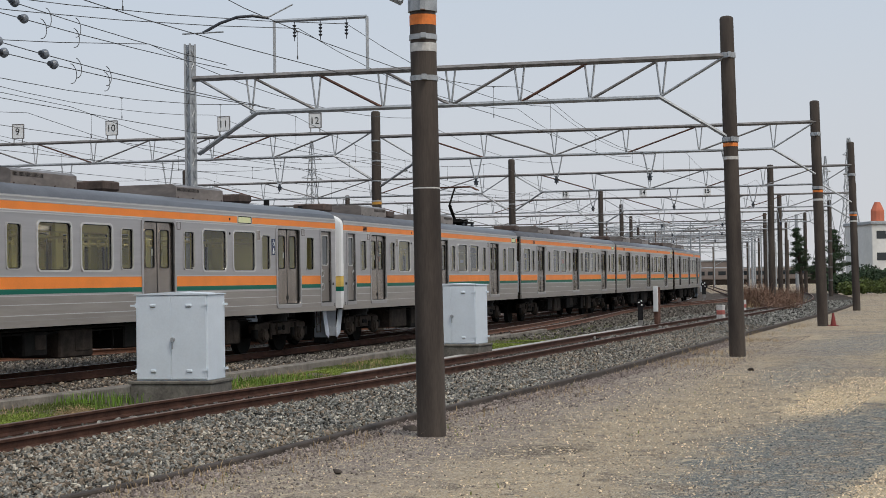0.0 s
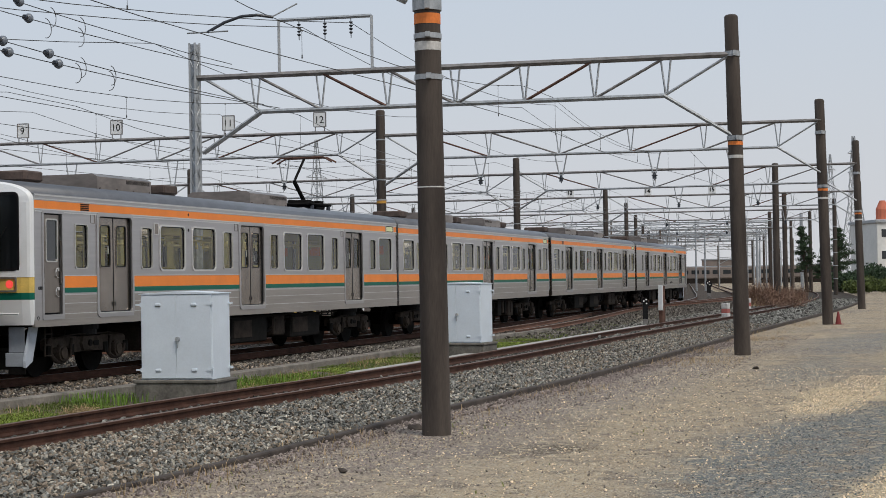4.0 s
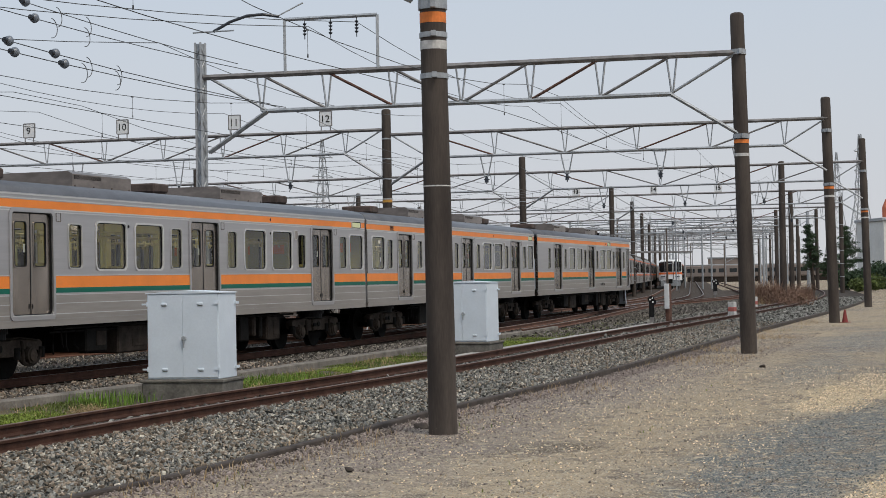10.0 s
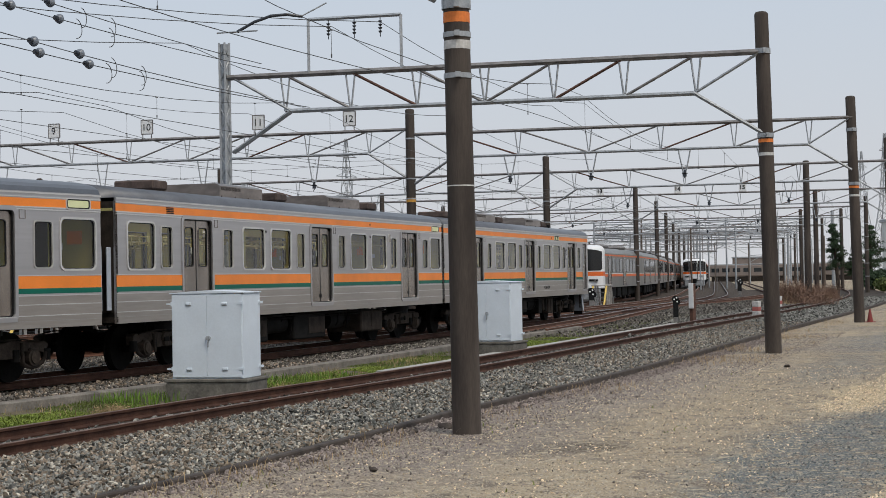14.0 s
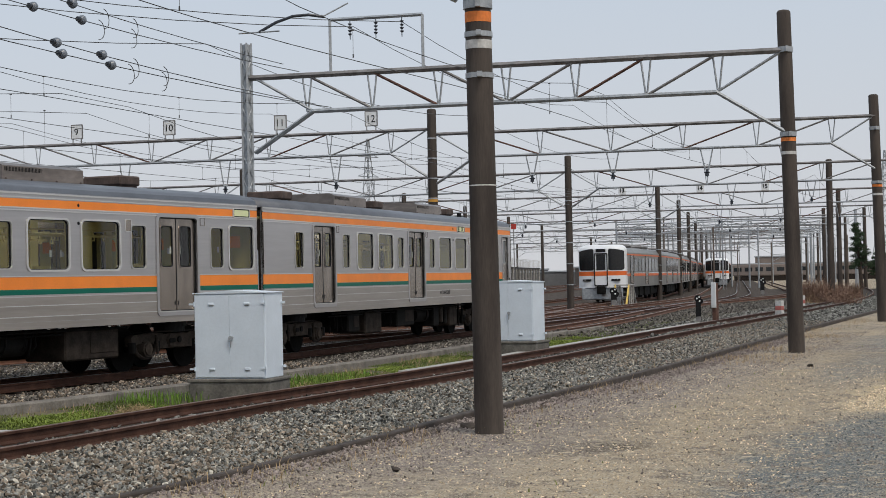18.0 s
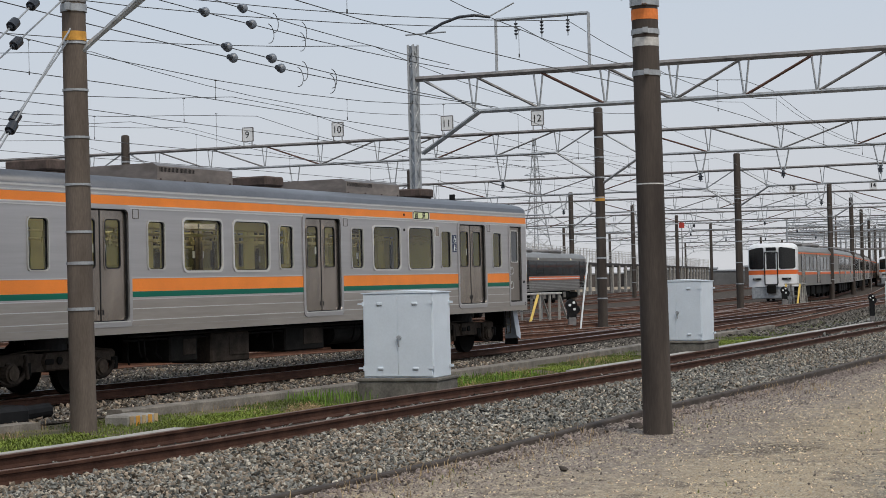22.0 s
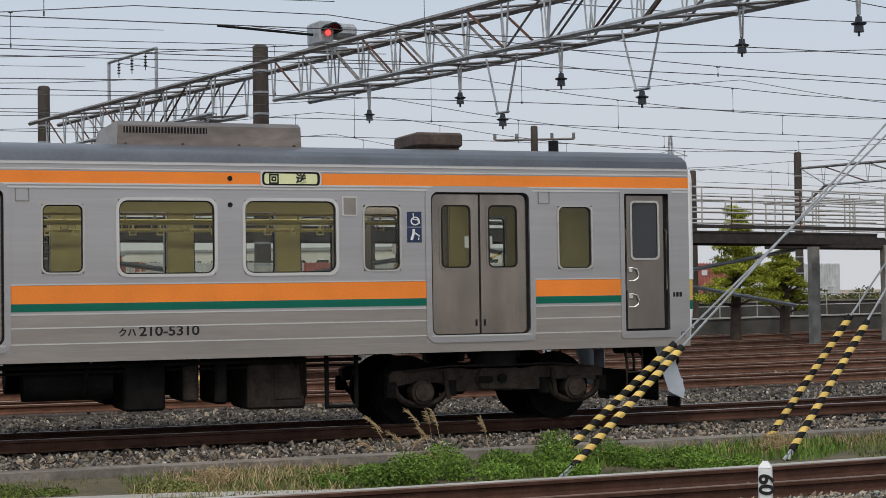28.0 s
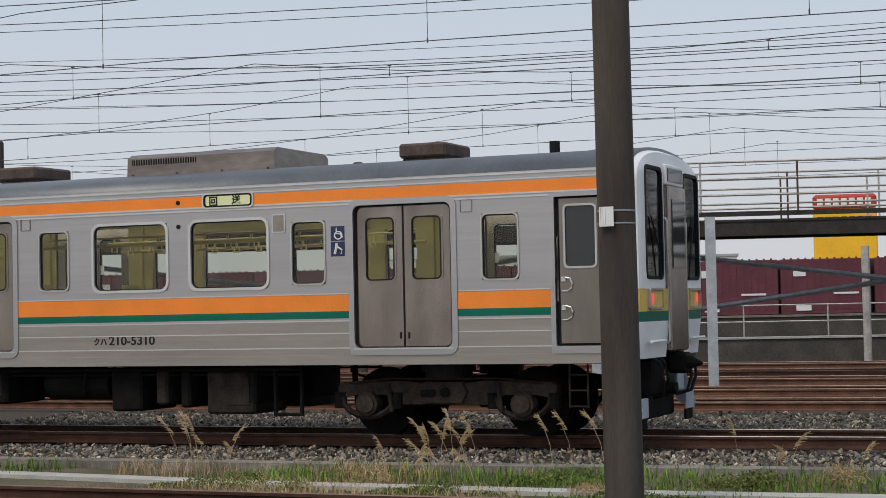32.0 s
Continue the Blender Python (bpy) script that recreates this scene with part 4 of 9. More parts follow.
                box(bm, k - 10 - 0.05, k - 10 - 0.035, y * 0.75 - 0.01, y * 0.75 + 0.01, 2.42, 2.51)
                box(bm, k - 10 + 0.035, k - 10 + 0.05, y * 0.75 - 0.01, y * 0.75 + 0.01, 2.42, 2.51)
                k += 0.36
            part("strap_rail", bm, STRAP, c)
    for w_ in (2.3, 3.95, 8.75, 10.42, 15.45, 17.15):
        for y in (-1.37, 1.37):
            bm = bmesh.new()
            box(bm, w_ - 10 - 0.12, w_ - 10 + 0.12, y - 0.05, y + 0.05, 1.08, 2.95)
            part("door_pocket_lining", bm, INTERIOR, c)
    # end bulkheads
    for xe, cab in ((x0, cab_low), (x1, cab_high)):
        bm = bmesh.new()
        xa = xe + (0.0 if xe < 5 else -0.06)
        if cab:
            xa = 1.30 if xe < 5 else 18.64
            box(bm, xa - 10, xa - 10 + 0.06, -HALF + 0.05, HALF - 0.05, 1.0, 3.05)
            part("cab_bulkhead", bm, INTERIOR, c)
        else:
            wall_with_holes(bm, -HALF, HALF, 0.9, 3.12, [(-0.4, 0.4, 1.05, 2.95)], 0, 0.06)
            bmesh.ops.rotate(bm, matrix=Matrix.Rotation(math.pi / 2, 3, "Z"), verts=bm.verts)
            bmesh.ops.translate(bm, vec=(xa - 10 + 0.06, 0, 0), verts=bm.verts)
            part("end_wall", bm, UNDER_BROWN, c)
            bm = bmesh.new()
            wall_with_holes(bm, -HALF + 0.11, HALF - 0.11, 1.08, 2.95, [(-0.4, 0.4, 1.081, 2.8)], 0, 0.02)
            bmesh.ops.rotate(bm, matrix=Matrix.Rotation(math.pi / 2, 3, "Z"), verts=bm.verts)
            xl = xa + 0.085 if xe < 5 else xa - 0.005
            bmesh.ops.translate(bm, vec=(xl - 10, 0, 0), verts=bm.verts)
            lining = part("end_lining", bm, INTERIOR, c)
            xn = xl - 10 + (0.0 if xe < 5 else -0.024)
            # orange panels paint an orange-red reflection in the window; the white are notices
            for y_, z_, w_, h_, m_ in ((-0.95, 2.45, 0.34, 0.24, ORANGE), (0.95, 2.45, 0.34, 0.24, ORANGE), (-0.62, 2.3, 0.12, 0.12, WHITE_SIGN), (0.62, 2.3, 0.12, 0.12, WHITE_SIGN)):
                bm = bmesh.new()
                box(bm, xn, xn + 0.004, y_ - w_ / 2, y_ + w_ / 2, z_ - h_ / 2, z_ + h_ / 2)
                part("notice_and_reflection", bm, m_, lining)
            bm = bmesh.new()
            xg = -0.02 if xe < 5 else 19.78
            for k in range(5):
                box(bm, xg - 10 + k * 0.048, xg - 10 + k * 0.048 + 0.03, -0.55, 0.55, 0.95, 3.02)
            part("gangway_bellows", bm, BLACK, c)
            for y in (-1.36, 1.36):
                bm = bmesh.new()
                xg = xe - 10 + (-0.15 if xe < 5 else 0.01)
                bevel_box(bm, xg, xg + 0.14, y - 0.02, y + 0.02, 1.12, 2.28, 0.012)
                part("gap_guard", bm, SKIRT, c)
    # front end with cab
    for low in (True, False):
        if not (cab_low if low else cab_high):
            continue
        fx = Matrix.Translation((-10, 0, 0)) if low else Matrix.Translation((10, 0, 0)) @ Matrix.Diagonal((-1, 1, 1, 1))

        def fput(name, bm_, material, parent=None, label_=""):
            bmesh.ops.transform(bm_, matrix=fx, verts=bm_.verts)
            if not low:
                bmesh.ops.reverse_faces(bm_, faces=bm_.faces)
            return part(name, bm_, material, parent or c, label_)
        # moulded surround in white, green and amber, wrapping back to the side at 0.13
        for z0, z1, mm, nm in ((0.92, 1.36, WHITE, "front_lower_panel"), (1.36, 1.48, GREEN, "front_green_band"), (1.48, 1.75, YELLOW, "front_amber_band"), (1.75, 3.05, WHITE, "front_surround")):
            for y in (-1.0, 1.0):
                bm = bmesh.new()
                plan = [(0.15, HALF), (0.09, HALF - 0.015), (0.05, HALF - 0.06), (0.02, HALF - 0.20), (-0.02, 0.42), (0.10, 0.42), (0.15, 1.30)]
                tilt = 0.0 if z1 > 1.4 else 0.05
                if z0 > 1.7:
                    plan = [(0.15, HALF), (0.09, HALF - 0.01), (0.05, HALF - 0.04), (0.03, HALF - 0.09), (0.012, 1.24), (0.10, 1.24), (0.15, 1.30)]
                a = [bm.verts.new((px + tilt * (1 if px < 0.1 else 0), y * py, z0)) for px, py in plan]
                b = [bm.verts.new((px, y * py, z1)) for px, py in plan]
                for i in range(7):
                    bm.faces.new((a[i], a[(i + 1) % 7], b[(i + 1) % 7], b[i]))
                bm.faces.new(a)
                bm.faces.new(b[::-1])
                bmesh.ops.recalc_face_normals(bm, faces=bm.faces)
                fput(nm, bm, mm)
        bm = bmesh.new()
        arch = [(math.cos(math.pi * (1 - k / 30)), math.sin(math.pi * k / 30)) for k in range(31)]
        outl = [(math.copysign(HALF * abs(p) ** 0.77, p), 3.05 + 0.41 * abs(q) ** 0.77) for p, q in arch]
        inl = [(math.copysign(1.24 * abs(p) ** 0.3, p), 3.05 + 0.17 * abs(q) ** 0.3) for p, q in arch]
        back = [bm.verts.new((0.16, y, z)) for y, z in outl]
        lip = [bm.verts.new((0.10, y * 0.995, z - 0.006)) for y, z in outl]
        mid = [bm.verts.new((0.05, y * 0.972, z - 0.03)) for y, z in outl]
        fr = [bm.verts.new((0.012, y, z)) for y, z in inl]
        inn = [bm.verts.new((0.10, y, z)) for y, z in inl]
        for a, b in ((back, lip), (lip, mid), (mid, fr), (fr, inn)):
            for i in range(30):
                bm.faces.new((a[i], a[i + 1], b[i + 1], b[i]))
        bmesh.ops.recalc_face_normals(bm, faces=bm.faces)
        fput("front_visor", bm, WHITE)
        for y in (-1.0, 1.0):
            bm = bmesh.new()
            box(bm, 0.012, 0.10, min(y * 0.42, y * 0.50), max(y * 0.42, y * 0.50), 1.75, 3.22)
            fput("front_post", bm, WHITE)
            bm = bmesh.new()
            box(bm, 0.012, 0.10, min(y * 0.50, y * 1.24), max(y * 0.50, y * 1.24), 1.75, 1.87)
            fput("front_sill", bm, WHITE)
        for y in (-1.0, 1.0):
            bm = bmesh.new()
            ya, yb = sorted((y * 0.49, y * 1.25))
            bm.faces.new([bm.verts.new((0.030, p, q)) for p, q in rounded(ya + 0.02, yb - 0.02, 1.88, 3.21, 0.09)])
            bmesh.ops.solidify(bm, geom=bm.faces[:], thickness=0.012)
            screen = fput("windscreen", bm, DARK_GLASS)
            bm = bmesh.new()
            ring(bm, rounded(ya, yb, 1.86, 3.23, 0.11), rounded(ya + 0.045, yb - 0.045, 1.905, 3.185, 0.08), -0.09, -0.004)
            bmesh.ops.rotate(bm, matrix=Matrix.Rotation(math.pi / 2, 3, "Z"), verts=bm.verts)
            fput("rubber_frame", bm, BLACK, screen)
            bm = bmesh.new()
            tube(bm, [(0.0, y * 0.66, 1.86), (-0.01, y * 0.72, 2.2), (0.012, y * 1.0, 2.62)], 0.010, 5)
            fput("wiper", bm, BLACK, screen)
            bm = bmesh.new()
            ring(bm, rounded(min(y * 0.62, y * 1.2), max(y * 0.62, y * 1.2), 1.5, 1.76, 0.03), rounded(min(y * 0.65, y * 1.17), max(y * 0.65, y * 1.17), 1.53, 1.73, 0.02), -0.02, 0.02)
            bmesh.ops.rotate(bm, matrix=Matrix.Rotation(math.pi / 2, 3, "Z"), verts=bm.verts)
            lampbox = fput("lamp_housing", bm, STEEL)
            bm = bmesh.new()
            rod(bm, (0.0, y * 0.78, 1.63), (0.03, y * 0.78, 1.63), 0.08, 16)
            fput("headlight", bm, GALV, lampbox)
            bm = bmesh.new()
            rod(bm, (0.0, y * 1.05, 1.63), (0.03, y * 1.05, 1.63), 0.07, 16)
            fput("tail_lamp", bm, TAIL, lampbox)
        bm = bmesh.new()
        bevel_box(bm, -0.05, 0.12, -0.40, 0.40, 0.98, 3.02, 0.02)
        fput("gangway_door", bm, STEEL_DIRTY)
        bm = bmesh.new()
        box(bm, -0.06, -0.04, -0.28, 0.28, 2.0, 2.85)
        fput("gangway_window", bm, DARK_GLASS)
        bm = bmesh.new()
        bevel_box(bm, -0.02, 0.10, -0.40, 0.40, 3.03, 3.28, 0.01)
        head = fput("sign_box", bm, WHITE)
        bm = bmesh.new()
        box(bm, -0.03, -0.015, -0.34, 0.34, 3.07, 3.24)
        fput("sign_glass", bm, DARK_GLASS, head)
        for y in (-0.44, 0.44):
            bm = bmesh.new()
            tube(bm, [(0.0, y, 1.08), (-0.03, y, 1.12), (-0.03, y, 2.58), (0.0, y, 2.62)], 0.015, 6)
            fput("front_handrail", bm, BRIGHT)
        for y in (-1, 1):
            bm = bmesh.new()
            rod(bm, (-0.03, y * 0.6, 1.12), (-0.03, y * 1.25, 1.12), 0.02, 6)
            fput("front_step_bar", bm, WHITE)
        for y in (-1, 1):
            bm = bmesh.new()
            pr = [(0.32, 0.88), (0.56, 0.88), (0.36, 0.28), (0.14, 0.18), (0.12, 0.30)]
            a = [bm.verts.new((px, y * 1.28, pz)) for px, pz in pr]
            b = [bm.verts.new((px - 0.02, y * 1.24, pz)) for px, pz in pr]
            for i in range(5):
                bm.faces.new((a[i], a[(i + 1) % 5], b[(i + 1) % 5], b[i]))
            bm.faces.new(a)
            bm.faces.new(b[::-1])
            bmesh.ops.recalc_face_normals(bm, faces=bm.faces)
            fput("skirt_plate", bm, SKIRT)
        bm = bmesh.new()
        bevel_box(bm, 0.30, 0.36, -0.9, 0.9, 0.14, 0.52, 0.02)
        fput("rail_guard", bm, UNDER)
        for y in (-1.07, 1.07):
            bm = bmesh.new()
            bevel_box(bm, 0.13, 0.16, y - 0.19, y + 0.19, 0.20, 0.44, 0.008)
            bevel_box(bm, 0.24, 0.27, y - 0.12, y + 0.19, 0.44, 0.88, 0.008)
            fput("snow_skirt", bm, SKIRT)
            bm = bmesh.new()
            bevel_box(bm, 0.15, 0.18, y - 0.19, y + 0.15, 0.06, 0.20, 0.01)
            fput("plough_rubber", bm, UNDER)
        bm = bmesh.new()
        rod(bm, (-0.12, 0, 0.84), (0.5, 0, 0.84), 0.10, 10)
        bevel_box(bm, -0.16, 0.10, -0.15, 0.15, 0.70, 0.96, 0.04)
        rod(bm, (-0.15, 0.06, 0.84), (-0.33, 0.06, 0.82), 0.10, 10, 0.02)
        fput("coupler", bm, UNDER)
        for y in (-0.55, -0.8, 0.62, 0.85):
            bm = bmesh.new()
            tube(bm, [(0.08, y, 0.92), (0.0, y, 0.86), (-0.04, y * 0.95, 0.66), (0.0, y * 0.8, 0.46), (0.14, y * 0.7, 0.42)], 0.022, 7)
            fput("jumper_hose", bm, BLACK)
        bm = bmesh.new()
        rod(bm, (-0.12, 0.5, 0.54), (0.3, 0.5, 0.56), 0.075, 14)
        bevel_box(bm, 0.05, 0.30, 0.40, 0.92, 0.46, 0.90, 0.03)
        fput("jumper_box", bm, UNDER)
        for y in (-1.3, 1.3):
            bm = bmesh.new()
            for dx in (0.75, 0.98):
                rod(bm, (dx, y, 0.34), (dx, y, 0.9), 0.014, 5)
            for z in (0.36, 0.55, 0.74):
                rod(bm, (0.75, y, z), (0.98, y, z), 0.012, 5)
            fput("cab_step", bm, UNDER_BROWN)
    # roof equipment
    for xr in ((6.34, 12.72) if not panto else (4.8, 12.2)):
        bm = bmesh.new()
        pr = [(-0.80, 3.40), (-0.80, 3.70), (-0.76, 3.755), (0.76, 3.755), (0.80, 3.70), (0.80, 3.40)]
        xs_ = (xr - 10 - 1.15, xr - 10 + 1.15)
        a = [bm.verts.new((xs_[0] + (z - 3.4) * 0.04, y * (0.92 if z > 3.72 else 1), z)) for y, z in pr]
        b = [bm.verts.new((xs_[1] - (z - 3.4) * 0.04, y * (0.92 if z > 3.72 else 1), z)) for y, z in pr]
        for i in range(6):
            bm.faces.new((a[i], a[(i + 1) % 6], b[(i + 1) % 6], b[i]))
        bm.faces.new(a[::-1])
        bm.faces.new(b)
        bmesh.ops.recalc_face_normals(bm, faces=bm.faces)
        ac = part("air_conditioner", bm, AC_STEEL, c)
        for y in (-1, 1):
            bm = bmesh.new()
            box(bm, xr - 10 + 0.05, xr - 10 + 1.07, min(y * 0.79, y * 0.803), max(y * 0.79, y * 0.803), 3.605, 3.68)
            slot = part("louvre", bm, BLACK, ac)
            bm = bmesh.new()
            for k in range(26):
                xk = xr - 10 + 0.065 + k * 0.039
                box(bm, xk, xk + 0.012, min(y * 0.80, y * 0.808), max(y * 0.80, y * 0.808), 3.605, 3.68)
            part("louvre_slats", bm, AC_STEEL, slot)
            bm = bmesh.new()
            for xk in (-1.05, -0.35, 0.35, 1.05):
                rod(bm, (xr - 10 + xk, y * 0.795, 3.47), (xr - 10 + xk, y * 0.815, 3.47), 0.02, 8)
            part("bolt_heads", bm, VENT_BROWN, ac)
            bm = bmesh.new()
            box(bm, xs_[0] - 0.02, xs_[1] + 0.02, min(y * 0.80, y * 0.83), max(y * 0.80, y * 0.83), 3.40, 3.43)
            part("foot_flange", bm, AC_STEEL, ac)
    for xr in ((3.22, 9.6, 15.95) if not panto else (1.9, 7.6)):
        bm = bmesh.new()
        bevel_box(bm, xr - 10 - 0.33, xr - 10 + 0.33, -0.45, 0.45, 3.53, 3.72, 0.03)
        part("roof_ventilator", bm, VENT_BROWN, c)
        bm = bmesh.new()
        bevel_box(bm, xr - 10 - 0.30, xr - 10 + 0.30, -0.41, 0.41, 3.42, 3.53, 0.02)
        part("ventilator_base", bm, VENT_BROWN, c)
    if cab_high or cab_low:
        bm = bmesh.new()
        xr = 1.48 if cab_low else 18.52
        rod(bm, (xr - 10, 0.2, 3.44), (xr - 10, 0.2, 3.66), 0.07, 10)
        part("aerial", bm, BLACK, c)
    if panto:
        build_pantograph(c, 16.4)
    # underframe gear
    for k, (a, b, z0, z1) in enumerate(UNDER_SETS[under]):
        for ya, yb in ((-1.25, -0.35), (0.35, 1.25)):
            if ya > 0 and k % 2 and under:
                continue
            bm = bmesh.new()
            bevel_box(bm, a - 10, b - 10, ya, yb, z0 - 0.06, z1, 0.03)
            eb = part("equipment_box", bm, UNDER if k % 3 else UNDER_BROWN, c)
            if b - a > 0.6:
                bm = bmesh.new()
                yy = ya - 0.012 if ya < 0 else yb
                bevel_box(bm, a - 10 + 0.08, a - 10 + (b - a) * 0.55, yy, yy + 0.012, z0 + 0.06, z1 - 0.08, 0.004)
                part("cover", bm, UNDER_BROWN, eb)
    for y in (-0.95, 0.95):
        for xa, xb in (((7.62, 8.65),) if not under else ((7.3, 8.3), (11.0, 12.2))):
            bm = bmesh.new()
            rod(bm, (xa - 10, y, 0.62), (xb - 10, y, 0.62), 0.21, 18)
            part("air_tank", bm, UNDER, c)
    rs = random.Random(5)
    for i in range(30):
        px = rs.uniform(4.5, 15.4) - 10
        py = rs.choice((-1.2, 1.2))
        bm = bmesh.new()
        zl = rs.uniform(0.35, 0.75)
        tube(bm, [(px, py, 0.92), (px + rs.uniform(-.1, .1), py, zl + 0.1), (px + rs.uniform(-.25, .25), py * 0.95, zl)], 0.02, 5)
        part("conduit", bm, UNDER, c)
    for y in (-1.28, 1.28):
        for zz, rr in ((0.82, 0.025), (0.75, 0.018)):
            bm = bmesh.new()
            rod(bm, (4.6 - 10, y * (zz + 0.18), zz), (15.4 - 10, y * (zz + 0.18), zz), rr, 6)
            part("air_pipe", bm, UNDER, c)
    if number:
        for y in (-1.2, 1.2):
            for dx in (4.64, 5.02):
                bm = bmesh.new()
                rod(bm, (dx - 10, y, 0.22), (dx - 10, y, 0.92), 0.03, 6)
                part("hanger_post", bm, UNDER, c)
            bm = bmesh.new()
            rod(bm, (4.64 - 10, y, 0.24), (5.02 - 10, y, 0.24), 0.025, 6)
            part("hanger_bar", bm, UNDER, c)
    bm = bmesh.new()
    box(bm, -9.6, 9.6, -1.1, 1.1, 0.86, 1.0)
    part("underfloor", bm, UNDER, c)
    for x in (2.7, 16.95):
        bogie(c, x - 10)
    if number:
        number_text(number[:2], 0.105, TEXT, c, pose(-2.39, HALF + 0.006, 1.17, 90, 0, 180))
        number_text(number[2:], 0.16, TEXT, c, pose(-2.63, HALF + 0.006, 1.165, 90, 0, 180) @ Matrix.Diagonal((1.17, 1, 1, 1)), 0.02)
    return c


def build_pantograph(c, x):
    """A single-arm pantograph on four insulators."""
    x -= 10
    for y in (-0.5, 0.5):
        for dx in (-0.6, 0.6):
            bm = bmesh.new()
            rod(bm, (x + dx, y, 3.42), (x + dx, y, 3.60), 0.07, 8, 0.05)
            part("pantograph_insulator", bm, INSUL, c)
    bm = bmesh.new()
    bevel_box(bm, x - 0.75, x + 0.75, -0.55, 0.55, 3.60, 3.66, 0.02)
    base = part("pantograph_base", bm, UNDER, c)
    bm = bmesh.new()
    rod(bm, (x + 0.2, 0, 3.68), (x - 0.55, 0, 4.22), 0.055, 8)
    part("lower_arm", bm, UNDER, base)
    bm = bmesh.new()
    rod(bm, (x - 0.58, 0, 4.22), (x + 0.15, 0, 4.86), 0.035, 8)
    part("upper_arm", bm, UNDER, base)
    for dx in (-0.02, 0.32):
        bm = bmesh.new()
        tube(bm, [(x + dx, -0.85, 4.76), (x + dx, -0.6, 4.89), (x + dx, 0.6, 4.89), (x + dx, 0.85, 4.76)], 0.025, 6)
        part("contact_head", bm, RUSTY, base)
    bm = bmesh.new()
    rod(bm, (x + 0.7, 0, 3.62), (x + 1.35, 0, 3.62), 0.12, 12)
    part("surge_arrester", bm, UNDER, c)
    bm = bmesh.new()
    tube(bm, [(x + 0.7, 0.35, 3.62), (x + 1.3, 0.5, 3.66), (x + 2.1, 0.45, 3.58), (x + 3.2, 0.5, 3.56)], 0.022, 6)
    part("roof_cable", bm, BLACK, c)
    for dx in (1.3, 1.9, 2.5, 3.1):
        bm = bmesh.new()
        rod(bm, (x + dx, 0.47, 3.40), (x + dx, 0.47, 3.58), 0.05, 8, 0.035)
        part("cable_insulator", bm, INSUL, c)
    for dx in (-0.35, 0.5):
        bm = bmesh.new()
        bevel_box(bm, x + dx, x + dx + 0.28, -0.3, 0.3, 3.66, 3.76, 0.02)
        part("spring_box", bm, UNDER, c)


# glow of the added interior fill strips
FILL_GLOW = bpy.data.materials.new("interior_fill_glow")
FILL_GLOW.use_nodes = True
FILL_GLOW.node_tree.nodes["Principled BSDF"].inputs["Emission Color"].default_value = (1, 0.97, 0.9, 1)
FILL_GLOW.node_tree.nodes["Principled BSDF"].inputs["Emission Strength"].default_value = 4.0
DEST = mat("lit_destination_film", (0.75, 0.78, 0.45), 0.5, 0, 4, 0.05, 0.0)
TAIL = bpy.data.materials.new("tail_lamp_glow")
TAIL.use_nodes = True
TAIL.node_tree.nodes["Principled BSDF"].inputs["Base Color"].default_value = (0.5, 0.02, 0.02, 1)
TAIL.node_tree.nodes["Principled BSDF"].inputs["Emission Color"].default_value = (1, 0.1, 0.08, 1)
TAIL.node_tree.nodes["Principled BSDF"].inputs["Emission Strength"].default_value = 0.7

SILVER = "stainless steel railway car, orange and green bands"
# the stations of a car run away from its cab, so a cab at the rear is the low end turned round
CARS = [
    (-10, car(cab_low=True, toilet_high=True, number="クハ210-5310", label=SILVER + ", lit tail lamps")),
    (-30, car(under=1, label=SILVER + ", rusty ventilators")),
    (-50, car(label=SILVER + ", grey roof")),
    (-70, car(cab_low=True, panto=True, under=1, label=SILVER + ", raised pantograph")),
    (-90.7, car(cab_low=True, toilet_high=True, label=SILVER + ", coupled cab")),
    (-110.7, car(under=1, label=SILVER + " and benches")),
]
TURNED = {0, 1, 2, 4, 5}
REAR = ((0, 116.05), (1, 112.2), (2, 108.33), (5.5, 94.47), (6.5, 90.57), (7.5, 86.66), (8.5, 82.77), (9.5, 78.87), (10.5, 75.07), (11.5, 71.4), (12.5, 67.6), (13.5, 63.84), (15.5, 56.34), (16.5, 52.67), (17.5, 48.98), (18.5, 45.33), (19.5, 41.82), (20.5, 38.31), (21.5, 34.75), (22.5, 31.08), (23.5, 27.36), (24.5, 23.56), (25, 21.63), (26, 17.6), (26.5, 15.63), (28.5, 8.05), (29, 6.17), (29.5, 4.29), (30, 2.4), (30.5, 0.53), (31, -1.32), (32, -5.01))


def rear_at(t):
    return float(np.interp(t, [a for a, _ in REAR], [b for _, b in REAR]))


def car_pose(s, turned):
    a, b = MAIN.at(s - 6.9), MAIN.at(s + 6.9)
    d = b - a
    m = Matrix.Translation((a + b) / 2 + Vector((0, 0, LIFT))) @ Matrix.Rotation(math.atan2(d.y, d.x), 4, "Z")
    return m @ Matrix.Rotation(math.pi, 4, "Z") if turned else m


def motions():
    times = [i * 0.5 for i in range(65)]
    smooth = [sum(rear_at(min(32, max(0, t + d))) for d in (-0.4, 0.0, 0.4)) / 3 if 0.4 <= t <= 31.6 else rear_at(t) for t in times]
    for i, (off, ob) in enumerate(CARS):
        walk(ob, [(t, car_pose(s + off, i in TURNED)) for t, s in zip(times, smooth)])


